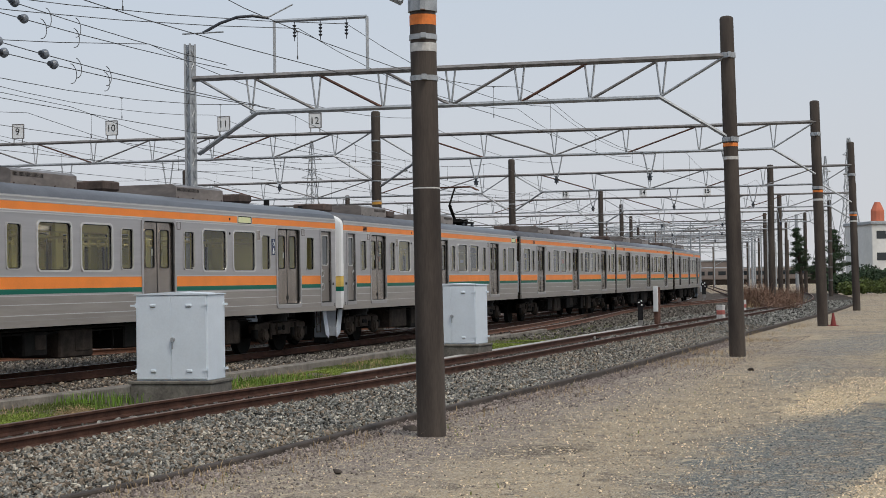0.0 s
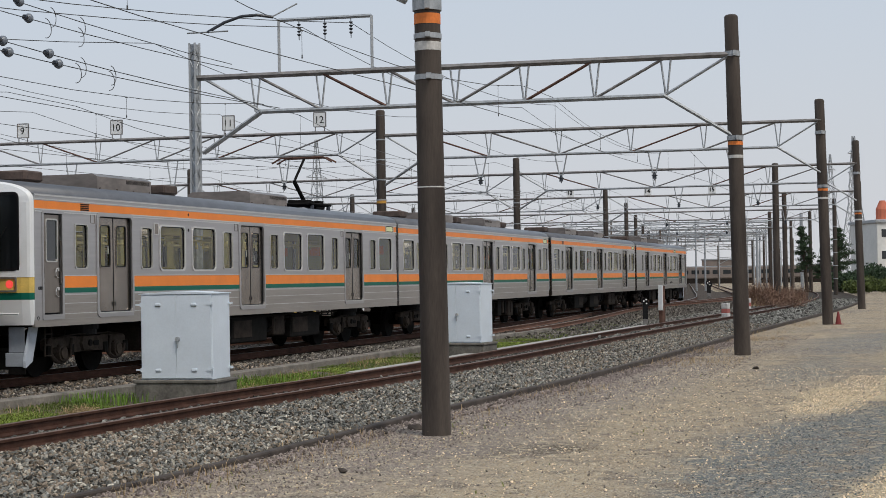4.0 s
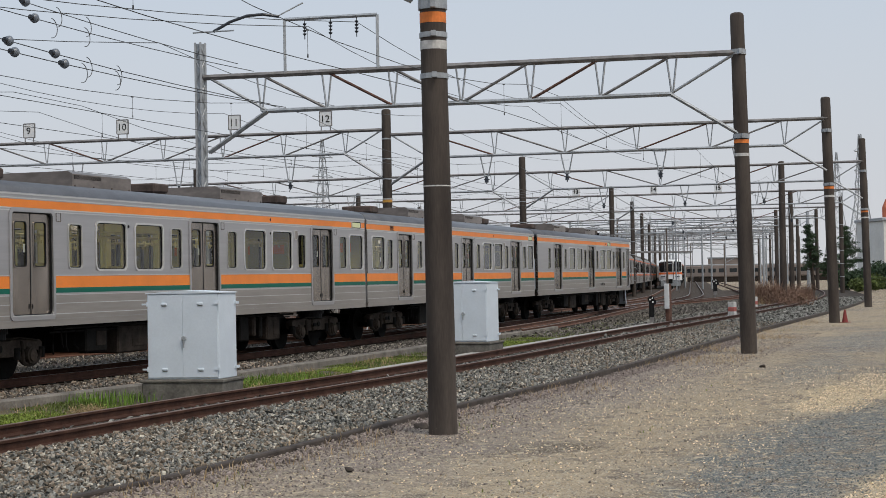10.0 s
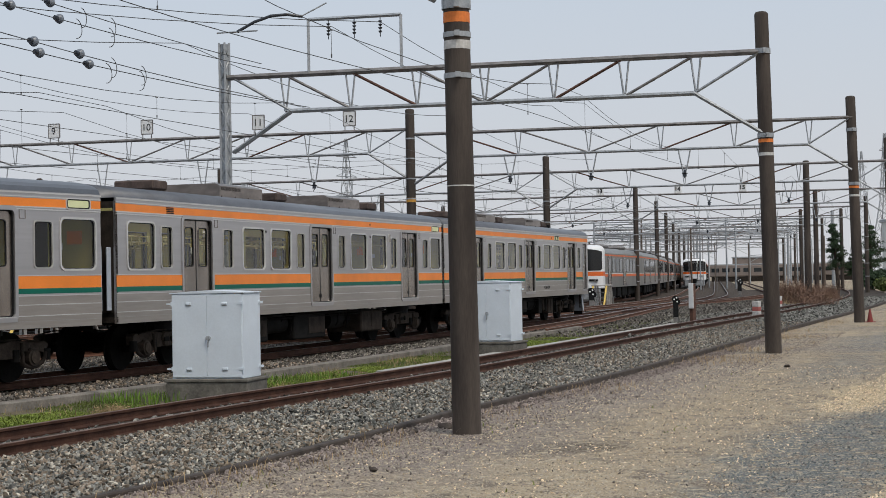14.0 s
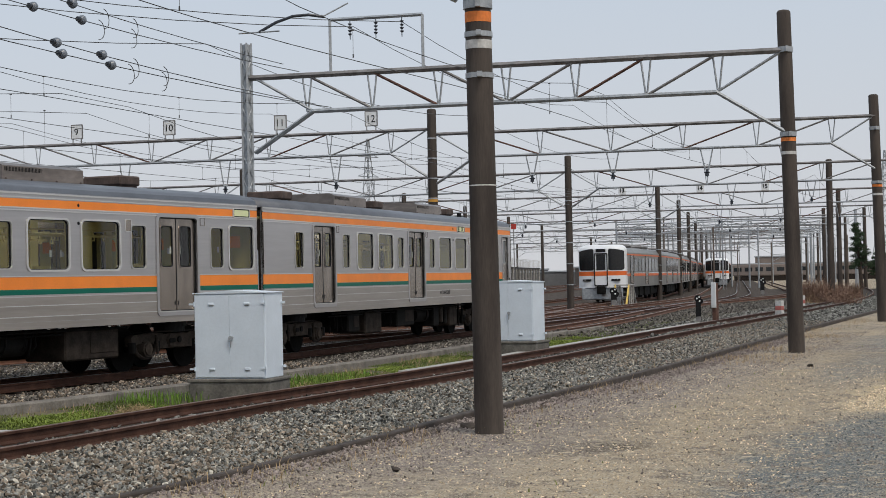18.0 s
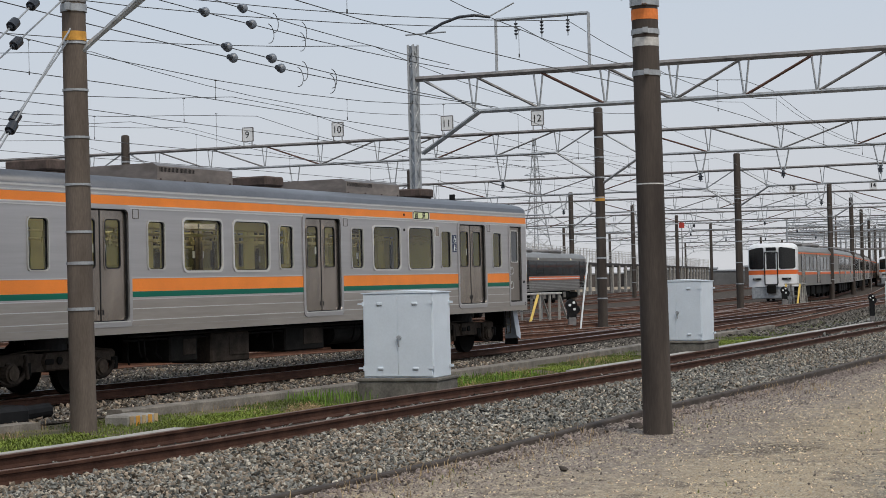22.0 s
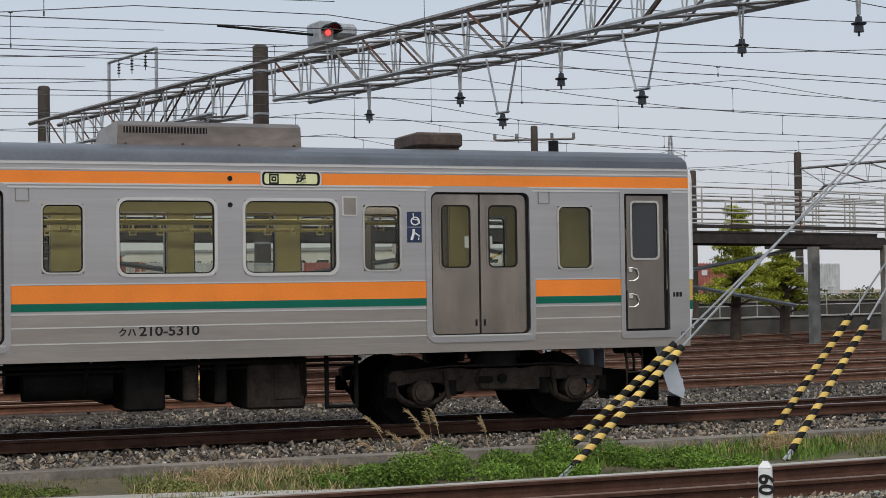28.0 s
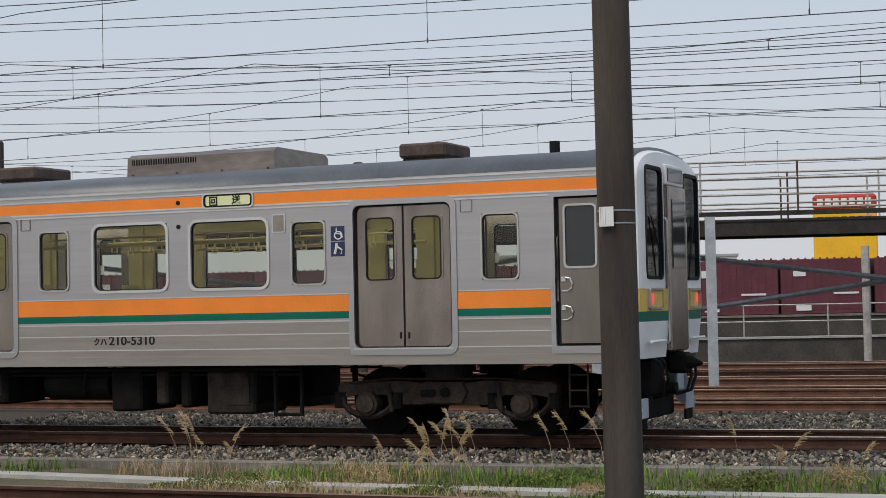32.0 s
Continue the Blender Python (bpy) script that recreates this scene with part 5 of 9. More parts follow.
# ---- poles and gantries ----
def pole(name, x, y, z1, r, material, label, lean=(0, 0), bands=(), r_top=None, group="catenary poles", z0=-0.5):
    """A round concrete mast; bands: (z, height, material, stand-off, name)."""
    p = empty(name, Matrix.Translation((x, y, 0)), label, "pole", group)
    bm = bmesh.new()
    n = 24
    rt = r * 0.9 if r_top is None else r_top
    zs = [z0 + (z1 - z0) * i / 8 for i in range(9)]
    rings = []
    for z in zs:
        k = (z - z0) / (z1 - z0)
        rr = r + (rt - r) * k
        rings.append([bm.verts.new((math.cos(2 * math.pi * i / n) * rr + lean[0] * k, math.sin(2 * math.pi * i / n) * rr + lean[1] * k, z)) for i in range(n)])
    for a, b in zip(rings[:-1], rings[1:]):
        for i in range(n):
            bm.faces.new((a[i], a[(i + 1) % n], b[(i + 1) % n], b[i]))
    for dz, kk in ((0.03, 0.93), (0.055, 0.75), (0.068, 0.4)):
        rings.append([bm.verts.new((math.cos(2 * math.pi * i / n) * rt * kk + lean[0], math.sin(2 * math.pi * i / n) * rt * kk + lean[1], z1 + dz)) for i in range(n)])
        for i in range(n):
            bm.faces.new((rings[-2][i], rings[-2][(i + 1) % n], rings[-1][(i + 1) % n], rings[-1][i]))
    bm.faces.new(rings[-1])
    part("shaft", bm, material, p, smooth=True)
    for z, h, m, off, nm in bands:
        k = (z - z0) / (z1 - z0)
        rr = r + (rt - r) * k + off
        bm = bmesh.new()
        rod(bm, (lean[0] * k, lean[1] * k, z - h / 2), (lean[0] * k, lean[1] * k, z + h / 2), rr, 24)
        if nm == "clamp":
            for a in (0.6, 3.74):
                c, s_ = math.cos(a), math.sin(a)
                box(bm, -0.05, 0.06, -0.03, 0.03, z - h / 2, z + h / 2, Matrix.Translation((c * (rr + 0.03) + lean[0] * k, s_ * (rr + 0.03) + lean[1] * k, 0)) @ Matrix.Rotation(a, 4, "Z"))
        part(nm, bm, m, p)
    return p


WHITE_BAND = mat("faded_white_band", (0.55, 0.54, 0.52), 0.7, 0, 8, 0.2, 0.0, 30)
ORANGE_BAND = mat("orange_tape", (0.72, 0.20, 0.04), 0.6, 0, 8, 0.15, 0.0, 30)
AMBER_BAND = mat("amber_tape", (0.60, 0.30, 0.05), 0.6, 0, 8, 0.15, 0.0, 30)
CLAMPS1 = ((4.86, 0.16, GALV, 0.02, "clamp"), (4.68, 0.12, ORANGE_BAND, 0.004, "orange_tape"), (4.48, 0.06, GALV, 0.012, "clamp"), (4.36, 0.10, WHITE_BAND, 0.004, "white_band"), (4.00, 0.06, GALV, 0.012, "clamp"), (2.72, 0.015, WHITE_BAND, 0.003, "seam"))
pole("catenary_pole", 16.57, 11.15, 6.6, 0.170, POLE_DARK, "dark brown stained concrete mast with steel clamps beside the siding", (0.03, 0.08), CLAMPS1, 0.145)
TYPICAL = ((4.72, 0.10, GALV, 0.02, "clamp"), (4.60, 0.08, ORANGE_BAND, 0.004, "orange_tape"), (4.3, 0.07, WHITE_BAND, 0.004, "white_band"), (6.62, 0.12, GALV, 0.02, "clamp"))
pole("catenary_pole", 35.8, 15.8, 7.45, 0.185, POLE_DARK, "dark stained concrete mast carrying a lattice gantry", (0.06, 0.16), TYPICAL, 0.155)
pole("catenary_pole", 57.9, 22.3, 7.75, 0.19, POLE_DARK, "dark stained concrete mast with an orange tape", (0.08, 0.2), TYPICAL)
pole("catenary_pole", 82.75, 30.1, 8.2, 0.19, POLE_DARK, "dark stained concrete mast at the edge of the lot", (0.1, 0.2), TYPICAL)
LADDER = [(0.55 + 0.62 * i, 0.03, GALV, 0.012, "step_band") for i in range(3, 9)]
pole("catenary_pole", 13.96, 18.4, 6.7, 0.175, POLE_TAN, "tan concrete mast with banding straps and an orange ring", (-0.05, 0.0), LADDER + [(4.98, 0.12, AMBER_BAND, 0.004, "amber_ring"), (5.35, 0.10, GALV, 0.02, "clamp"), (5.55, 0.25, GALV_DULL, 0.012, "strap_pack"), (5.82, 0.12, GALV, 0.02, "clamp"), (2.0, 0.04, GALV, 0.012, "step_band"), (1.4, 0.04, GALV, 0.012, "step_band")], 0.150)
pole("catenary_pole", -3.94, 14.517, 8.0, 0.172, POLE_DARK, "dark grey brown concrete pole in the grass", (-0.06, 0.05), ((2.44, 0.012, GALV, 0.005, "band"), (2.33, 0.012, GALV, 0.005, "band")), 0.155)
tag = empty("paper_tag", Matrix.Translation((-3.97, 14.5, 2.385)) @ Matrix.Rotation(radians(10), 4, "Z"), "small white tag strapped to the dark pole", "tag")
bm = bmesh.new()
for k in range(6):
    a0, a1 = radians(-135 + k * 8), radians(-135 + (k + 1) * 8)
    box(bm, 0.168 * math.cos(a0), 0.176 * math.cos(a1), 0.168 * math.sin(a0), 0.178 * math.sin(a1), -0.085, 0.085)
part("plate", bm, WHITE_SIGN, tag)

NRM = Vector((-0.35, 0.937, 0)).normalized()


def gantry(base, n, spans, z_top, z_low, label, depth=0.0, group="portal gantries", knee=True, panel=2.3, bar=0.045, feet=True, hang=True, start=0.1):
    """A lattice beam from base along n over the spans; spans: distances of its posts."""
    g = empty("gantry", Matrix(), label, "gantry", group)
    q0, q1 = start, spans[-1]
    side = Vector((n.y, -n.x, 0))
    for k, (z, nm) in enumerate(((z_top, "top_chord"), (z_low, "bottom_chord"))):
        for o in ((0,) if not depth else (-depth / 2, depth / 2)):
            bm = bmesh.new()
            a = base + n * (q0 if k == 0 else q0 + 1.5) + side * o
            b = base + n * (q1 if k == 0 else q1 - 1.5) + side * o
            rod(bm, (a.x, a.y, z), (b.x, b.y, z), bar * (1.25 if k == 0 else 1.0), 4)
            part(nm, bm, GALV_DULL if k == 0 else GALV, g)
    m = int((q1 - q0 - 3.0) / panel)
    for i in range(m + 1):
        q = q0 + 1.5 + (q1 - q0 - 3.0) * i / m
        for o in ((0,) if not depth else (-depth / 2, depth / 2)):
            bm = bmesh.new()
            c = base + n * q + side * o
            for e in (-0.07, 0.07):
                rod(bm, (c.x + n.x * e * 0.2, c.y + n.y * e * 0.2, z_low), (c.x + n.x * e * 1.7, c.y + n.y * e * 1.7, z_top), bar * 0.42, 4)
            part("web_post", bm, GALV, g)
            if i < m:
                d = base + n * (q + (q1 - q0 - 3.0) / m) + side * o
                bm = bmesh.new()
                z_a, z_b = (z_top, z_low) if i >= m / 2 else (z_low, z_top)
                if i >= m / 2:
                    z_a, z_b = z_low, z_top
                else:
                    z_a, z_b = z_top, z_low
                rod(bm, (c.x, c.y, z_a), (d.x, d.y, z_b), bar * 0.6, 4)
                part("diagonal", bm, RUSTY if i % 3 == 1 else GALV_DULL, g)
        if depth and i < m:
            bm = bmesh.new()
            c, d = base + n * q, base + n * (q + (q1 - q0 - 3.0) / m)
            for z in (z_top, z_low):
                bm = bmesh.new()
                rod(bm, (c.x + side.x * depth / 2, c.y + side.y * depth / 2, z), (d.x - side.x * depth / 2, d.y - side.y * depth / 2, z), bar * 0.5, 4)
                part("cross_brace", bm, GALV_DULL, g)
    if knee:
        for q, d in [(0.0, 1)] + [(q1, -1)]:
            bm = bmesh.new()
            a = base + n * (q + 0.15 * d)
            b = base + n * (q + 1.65 * d)
            for o in (-0.06, 0.06):
                rod(bm, (a.x + side.x * o, a.y + side.y * o, z_low - 0.95), (b.x + side.x * o, b.y + side.y * o, z_low), bar * 0.75, 4)
            rod(bm, (b.x, b.y, z_low), (a.x, a.y, z_top), bar * 0.6, 4)
            part("knee_brace", bm, GALV, g)
    return g


def hanger(x, y, z_top, z_low, n, label, wide=0.45, across=0.0):
    """A drop bracket with an insulator under a beam."""
    h = empty("drop_bracket", Matrix.Translation((x, y, 0)), label, "bracket", "drop brackets under the gantries")
    bm = bmesh.new()
    v = Vector((n.x, n.y, 0)) * wide / 2
    rod(bm, (v.x, v.y, z_top), (v.x * 0.3, v.y * 0.3, z_low), 0.025, 4)
    rod(bm, (-v.x, -v.y, z_top), (-v.x * 0.3, -v.y * 0.3, z_low), 0.025, 4)
    rod(bm, (v.x * 0.4, v.y * 0.4, z_low), (-v.x * 0.4, -v.y * 0.4, z_low), 0.025, 4)
    part("bracket_arm", bm, GALV, h)
    if across:
        bm = bmesh.new()
        rod(bm, (n.y * across, -n.x * across, z_top), (-n.y * across, n.x * across, z_top), 0.035, 4)
        part("cross_bar", bm, GALV, h)
    bm = bmesh.new()
    rod(bm, (0, 0, z_low - 0.03), (0, 0, z_low - 0.10), 0.045, 12, 0.055)
    rod(bm, (0, 0, z_low - 0.10), (0, 0, z_low - 0.125), 0.055, 14, 0.115)
    rod(bm, (0, 0, z_low - 0.125), (0, 0, z_low - 0.145), 0.115, 14, 0.10)
    rod(bm, (0, 0, z_low - 0.145), (0, 0, z_low - 0.25), 0.065, 12, 0.075)
    rod(bm, (0, 0, z_low), (0, 0, z_low - 0.31), 0.02, 6)
    part("insulator", bm, INSUL, h)


def top_frame(base, n, q0, q1, z0, z1):
    f = empty("insulator_frame", Matrix(), "grey steel frame with hanging insulators on a gantry", "frame", "frames on the gantries")
    a, b = base + n * q0, base + n * q1
    bm = bmesh.new()
    for p in (a, b):
        rod(bm, (p.x, p.y, z0), (p.x, p.y, z1), 0.045, 4)
    rod(bm, (a.x, a.y, z1), (b.x, b.y, z1), 0.045, 4)
    part("frame", bm, GALV, f)
    for k in range(3):
        c = a + (b - a) * (0.22 + 0.28 * k)
        bm = bmesh.new()
        for j in range(4):
            rod(bm, (c.x, c.y, z1 - 0.12 - j * 0.08), (c.x, c.y, z1 - 0.16 - j * 0.08), 0.05, 8, 0.03)
        rod(bm, (c.x, c.y, z1), (c.x, c.y, z1 - 0.5), 0.012, 5)
        part("insulator", bm, INSUL, f)


G1 = Vector((35.8, 15.8, 0))
gantry(G1, NRM, (0, 12.9), 6.6, 5.73, "galvanised lattice gantry spanning the siding and a yard track", panel=1.45, bar=0.055)
top_frame(G1, NRM, 8.5, 10.8, 6.6, 7.9)
# square lattice mast at the far end of the first gantry
mast = empty("lattice_mast", Matrix.Translation(G1 + NRM * 12.95), "square galvanised lattice mast carrying the gantry's end", "mast", "catenary poles")
for sx in (-0.085, 0.085):
    for sy in (-0.085, 0.085):
        bm = bmesh.new()
        rod(bm, (sx, sy, -0.4), (sx, sy, 7.45), 0.035, 4)
        part("leg", bm, GALV, mast)
bm = bmesh.new()
for i in range(26):
    z = -0.2 + i * 0.29
    k = 0.085 if i % 2 else -0.085
    for s_ in (-0.085, 0.085):
        rod(bm, (k, s_, z), (-k, s_, z + 0.29), 0.014, 4)
        rod(bm, (s_, k, z), (s_, -k, z + 0.29), 0.014, 4)
part("lacing", bm, GALV, mast)
bm = bmesh.new()
box(bm, -0.075, 0.075, -0.075, 0.075, 0.0, 7.42)
part("core", bm, GALV, mast)

G2 = Vector((57.9, 22.3, 0))
for a, b in ((0.0, 16.2), (16.2, 36.4), (36.4, 52.0)):
    gantry(G2 + NRM * a, NRM, (0, b - a), 7.05 if a < 10 else 7.25, 6.15 if a < 10 else 6.4, "grey lattice gantry across the yard tracks", panel=2.2, bar=0.05)
for q, r, lb in ((16.2, 0.19, "brown concrete mast with strapped bands between tracks"), (36.4, 0.19, "dark concrete mast among the yard tracks"), (52.0, 0.19, "dark concrete mast at the yard's far side")):
    c = G2 + NRM * q
    pole("catenary_pole", c.x, c.y, 7.95, r, POLE_DARK, lb, (0, 0), [(0.9 + 0.75 * i, 0.05, GALV, 0.012, "step_band") for i in range(9)] + [(4.6, 0.16, AMBER_BAND, 0.004, "amber_tape")])
for q, text in ((18.56, "12"), (22.2, "11"), (26.8, "10"), (30.75, "9")):
    c = G2 + NRM * q
    sgn = empty("track_number_sign", Matrix.Translation((c.x, c.y, 7.75)) @ Matrix.Rotation(math.atan2(-NRM.y, -NRM.x) , 4, "Z"), "white square track sign reading %s on the gantry" % text, "sign", "track signs on the gantry")
    bm = bmesh.new()
    bevel_box(bm, -0.24, 0.24, -0.02, 0.02, -0.28, 0.28, 0.015)
    part("plate", bm, WHITE_SIGN, sgn)
    bm = bmesh.new()
    ring(bm, rounded(-0.25, 0.25, -0.29, 0.29, 0.03), rounded(-0.22, 0.22, -0.26, 0.26, 0.02), -0.028, 0.028)
    for e in (-0.18, 0.18):
        box(bm, e - 0.015, e + 0.015, -0.015, 0.015, -0.5, -0.28)
    part("rim", bm, GALV_DULL, sgn)
    number_text(text, 0.38, TEXT, sgn, pose(-0.115 if len(text) == 1 else -0.21, -0.026, -0.135, 90, 0, 0), 0.0)
for q in (3.2, 6.0, 9.4, 12.4, 20.0, 24.5, 28.7, 33.0):
    c = G2 + NRM * q
    hanger(c.x, c.y, 6.15 if q < 16 else 6.4, 5.4, NRM, "grey steel drop bracket with dark insulator")

# gantries further up the yard
for i, x in enumerate((82.75, 106, 130, 156, 184, 214, 248, 290)):
    s = MAIN.s_of(x + 4)
    t = MAIN.turn(s)
    n = Vector((-math.sin(t), math.cos(t), 0))
    b = MAIN.at(s, -12.2)
    if i == 0:
        b = Vector((82.75, 30.1, 0))
    for a, e in ((0, 17.5), (17.5, 36.0), (36.0, 54.0)):
        gantry(b + n * a, n, (0, e - a), 7.1 + 0.2 * (i % 2), 6.2 + 0.2 * (i % 2), "grey lattice gantry further up the yard", panel=2.6 if i < 3 else 4.5, bar=0.05)
    for q in (0, 17.5, 36.0, 54.0):
        if i == 0 and q == 0:
            continue
        c = b + n * q
        pole("catenary_pole", c.x, c.y, 7.9, 0.19, POLE_DARK, "dark concrete mast further up the yard", (0, 0), [(1.2 + 1.1 * k, 0.05, GALV, 0.012, "step_band") for k in range(5)] if i < 3 else (), z0=-0.4)
    if i < 4:
        for q in (5, 9, 13.2, 22, 27, 31):
            c = b + n * q
            hanger(c.x, c.y, 6.2 + 0.2 * (i % 2), 5.4, n, "grey steel drop bracket with dark insulator")
    if i == 1:
        for q, text in ((10, "15"), (14.5, "14"), (20, "13")):
            c = b + n * q
            sgn = empty("track_number_sign", Matrix.Translation((c.x, c.y, 7.66)) @ Matrix.Rotation(math.atan2(-n.y, -n.x), 4, "Z"), "white square track sign reading %s on the gantry" % text, "sign", "track signs on the gantry")
            bm = bmesh.new()
            bevel_box(bm, -0.26, 0.26, -0.02, 0.02, -0.3, 0.3, 0.015)
            part("plate", bm, WHITE_SIGN, sgn)
            number_text(text, 0.40, TEXT, sgn, pose(-0.23, -0.026, -0.14, 90, 0, 0))
# cantilevered arm poles along the lot's far edge
for x, y, h in ((93.4, 39.0, 8.0), (126.7, 52.2, 8.0), (177, 71, 8.2), (165, 69.6, 8.0), (230, 99, 8.4)):
    p_ = pole("catenary_pole", x, y, h, 0.2, POLE_DARK if x < 170 else GALV, "tall slim mast beyond the curve of the siding")

# the trussed signal gantry over the tracks
G0 = Vector((13.75, 19.0, 0))
N0 = Vector((-0.272, 0.962, 0)).normalized()
gantry(G0, N0, (0, 21.1), 6.95, 6.05, "box-truss signal gantry of rusty galvanised steel", depth=0.9, knee=False, panel=1.25, bar=0.05, start=0.2)
gantry(G0 + N0 * 21.1, N0, (0, 14.2), 6.95, 6.05, "box-truss gantry continuing over the far tracks", depth=0.9, knee=False, panel=1.25, bar=0.05)
for q, z in ((21.1, 7.45), (35.3, 8.05), (50.0, 7.9)):
    c = G0 + N0 * q
    pole("catenary_pole", c.x, c.y, z, 0.2, POLE_DARK, "dark concrete mast with strapped bands under the gantry", (0, 0), [(0.9 + 0.5 * i, 0.05, GALV, 0.012, "step_band") for i in range(13)] + ([(2.3, 0.28, WHITE_BAND, 0.006, "paper_tag"), (1.22, 0.5, GALV, 0.008, "striped_sheet"), (4.05, 0.12, ORANGE_BAND, 0.006, "orange_tape")] if q < 30 else []))
for q in (2.6, 5.0, 9.6, 12.8, 16.2, 24.0):
    c = G0 + N0 * q
    hanger(c.x, c.y, 6.05, 5.55, N0, "steel drop rod with a dark cap insulator", 0.1, 0.45)
for q in (7.4, 11.4, 27.0):
    c = G0 + N0 * q
    hanger(c.x, c.y, 6.05, 5.0, N0, "V-shaped steel drop bracket with dark insulator", 1.0, 0.45)
top_frame(G0, N0, 27.0, 30.2, 6.95, 8.2)
# red signal on the gantry
RED_GLOW = bpy.data.materials.new("red_signal_lamp")
RED_GLOW.use_nodes = True
RED_GLOW.node_tree.nodes["Principled BSDF"].inputs["Base Color"].default_value = (0.6, 0.02, 0.02, 1)
RED_GLOW.node_tree.nodes["Principled BSDF"].inputs["Emission Color"].default_value = (1, 0.05, 0.04, 1)
RED_GLOW.node_tree.nodes["Principled BSDF"].inputs["Emission Strength"].default_value = 2.5
c = G0 + N0 * 18.2
sig = empty("signal", Matrix.Translation((c.x, c.y, 7.0)) @ Matrix.Rotation(radians(10), 4, "Z"), "gantry signal with a lit red lamp and steel hoods", "signal")
bm = bmesh.new()
bevel_box(bm, -0.2, 0.15, -0.35, 0.35, 0.12, 0.62, 0.04)
part("case", bm, GALV, sig)
bm = bmesh.new()
rod(bm, (0.0, -0.36, 0.36), (0.0, -0.40, 0.36), 0.06, 14)
part("red_lamp", bm, RED_GLOW, sig)
bm = bmesh.new()
for k in range(9):
    a = math.pi * k / 9
    rod(bm, (math.cos(a) * 0.15, -0.36, 0.36 + math.sin(a) * 0.15), (math.cos(a) * 0.15 , -0.75, 0.36 + math.sin(a) * 0.15), 0.03, 4)
part("hood", bm, BLACK, sig)
bm = bmesh.new()
bevel_box(bm, 0.2, 0.75, -0.3, 0.3, 0.3, 0.6, 0.08)
box(bm, -0.3, 0.6, -0.03, 0.03, -0.05, 0.12)
part("bracket", bm, GALV, sig)
bm = bmesh.new()
rod(bm, (-2.4, 0, 0.42), (0.1, 0, 0.34), 0.03, 6)
part("cable_sleeve", bm, BLACK, sig)


# ---- overhead wires ----
def overhead(line, s0, s1, spacing, phase, z_c=5.1, z_m=6.15, drop=5.0, off=0.0):
    w = empty("overhead_wire", Matrix(), "thin dark catenary wire with droppers over a yard track", "overhead wire", "overhead wires")
    def sag(s):
        u = ((s - phase) % spacing) / spacing
        return z_m - 0.75 * 4 * u * (1 - u)
    n = int((s1 - s0) / 3.0)
    pts_c = [line.at(s0 + (s1 - s0) * i / n, off + 0.18 * math.sin(i * 0.7), z_c) for i in range(n + 1)]
    pts_m = []
    for i in range(n + 1):
        s = s0 + (s1 - s0) * i / n
        pts_m.append(line.at(s, off, sag(s)))
    bm = bmesh.new()
    tube(bm, pts_c, 0.007, 4)
    part("contact_wire", bm, WIRE, w)
    bm = bmesh.new()
    tube(bm, pts_m, 0.007, 4)
    part("messenger_wire", bm, WIRE, w)
    s = s0 + 1.7
    bm = bmesh.new()
    while s < min(s1, 90):
        a = line.at(s, off, sag(s))
        rod(bm, (a.x, a.y, z_c), a, 0.005, 4)
        rod(bm, (a.x - 0.03, a.y, a.z), (a.x + 0.03, a.y, a.z), 0.013, 6)
        rod(bm, (a.x, a.y, z_c - 0.01), (a.x, a.y, z_c + 0.05), 0.012, 5)
        s += drop
    tagged(part("dropper", bm, WIRE, w), kind="stuff")
    return w


overhead(MAIN, -60, 260, 24, 11, 5.15, 6.25)
for k, line in enumerate(YARD):
    overhead(line, -60, 260, 24, 9 + k * 1.5, 5.1 + 0.05 * (k % 3), 6.2 + 0.12 * (k % 2), 5.0)
siding_wire = overhead(NEAR, -40, 150, 22, 15, 5.25, 6.35, 5.5)
arm = new("steady_arm")
arm.parent = siding_wire
arm.location = NEAR.at(19.0, 0, 5.25)
bm = bmesh.new()
tube(bm, [(0, 0, 0), (0.16, -0.18, 0.14), (0.32, -0.37, 0.23), (0.47, -0.54, 0.25), (0.62, -0.71, 0.22)], 0.022, 8)
part("arm", bm, INSUL, arm)
bm = bmesh.new()
rod(bm, (0.60, -0.69, 0.22), (0.85, -0.97, 0.42), 0.012, 6)
part("link", bm, GALV, arm)
bm = bmesh.new()
rod(bm, (-0.1, 0.3, 0.0), (0.1, -0.3, 0.0), 0.012, 6)
part("clamp_bar", bm, GALV, arm)
overhead(Shifted(MAIN, *eased(20, 90, 3.5, 2.0)), -60, 200, 24, 5, 5.25, 6.1, 6.0)


def feeder(pts, r=0.009, label="sagging dark feeder cable above the gantries", sag=0.5):
    f = empty("feeder_cable", Matrix(), label, "cable", "feeder cables")
    bm = bmesh.new()
    out_ = []
    for a, b in zip(pts[:-1], pts[1:]):
        a, b = Vector(a), Vector(b)
        for i in range(8):
            u = i / 8
            c = a.lerp(b, u)
            out_.append((c.x, c.y, c.z - sag * 4 * u * (1 - u)))
    out_.append(pts[-1])
    tube(bm, out_, r, 4)
    part("cable", bm, WIRE, f)
    return f


def gpt(base, n, q, z):
    p = base + n * q
    return (p.x, p.y, z)


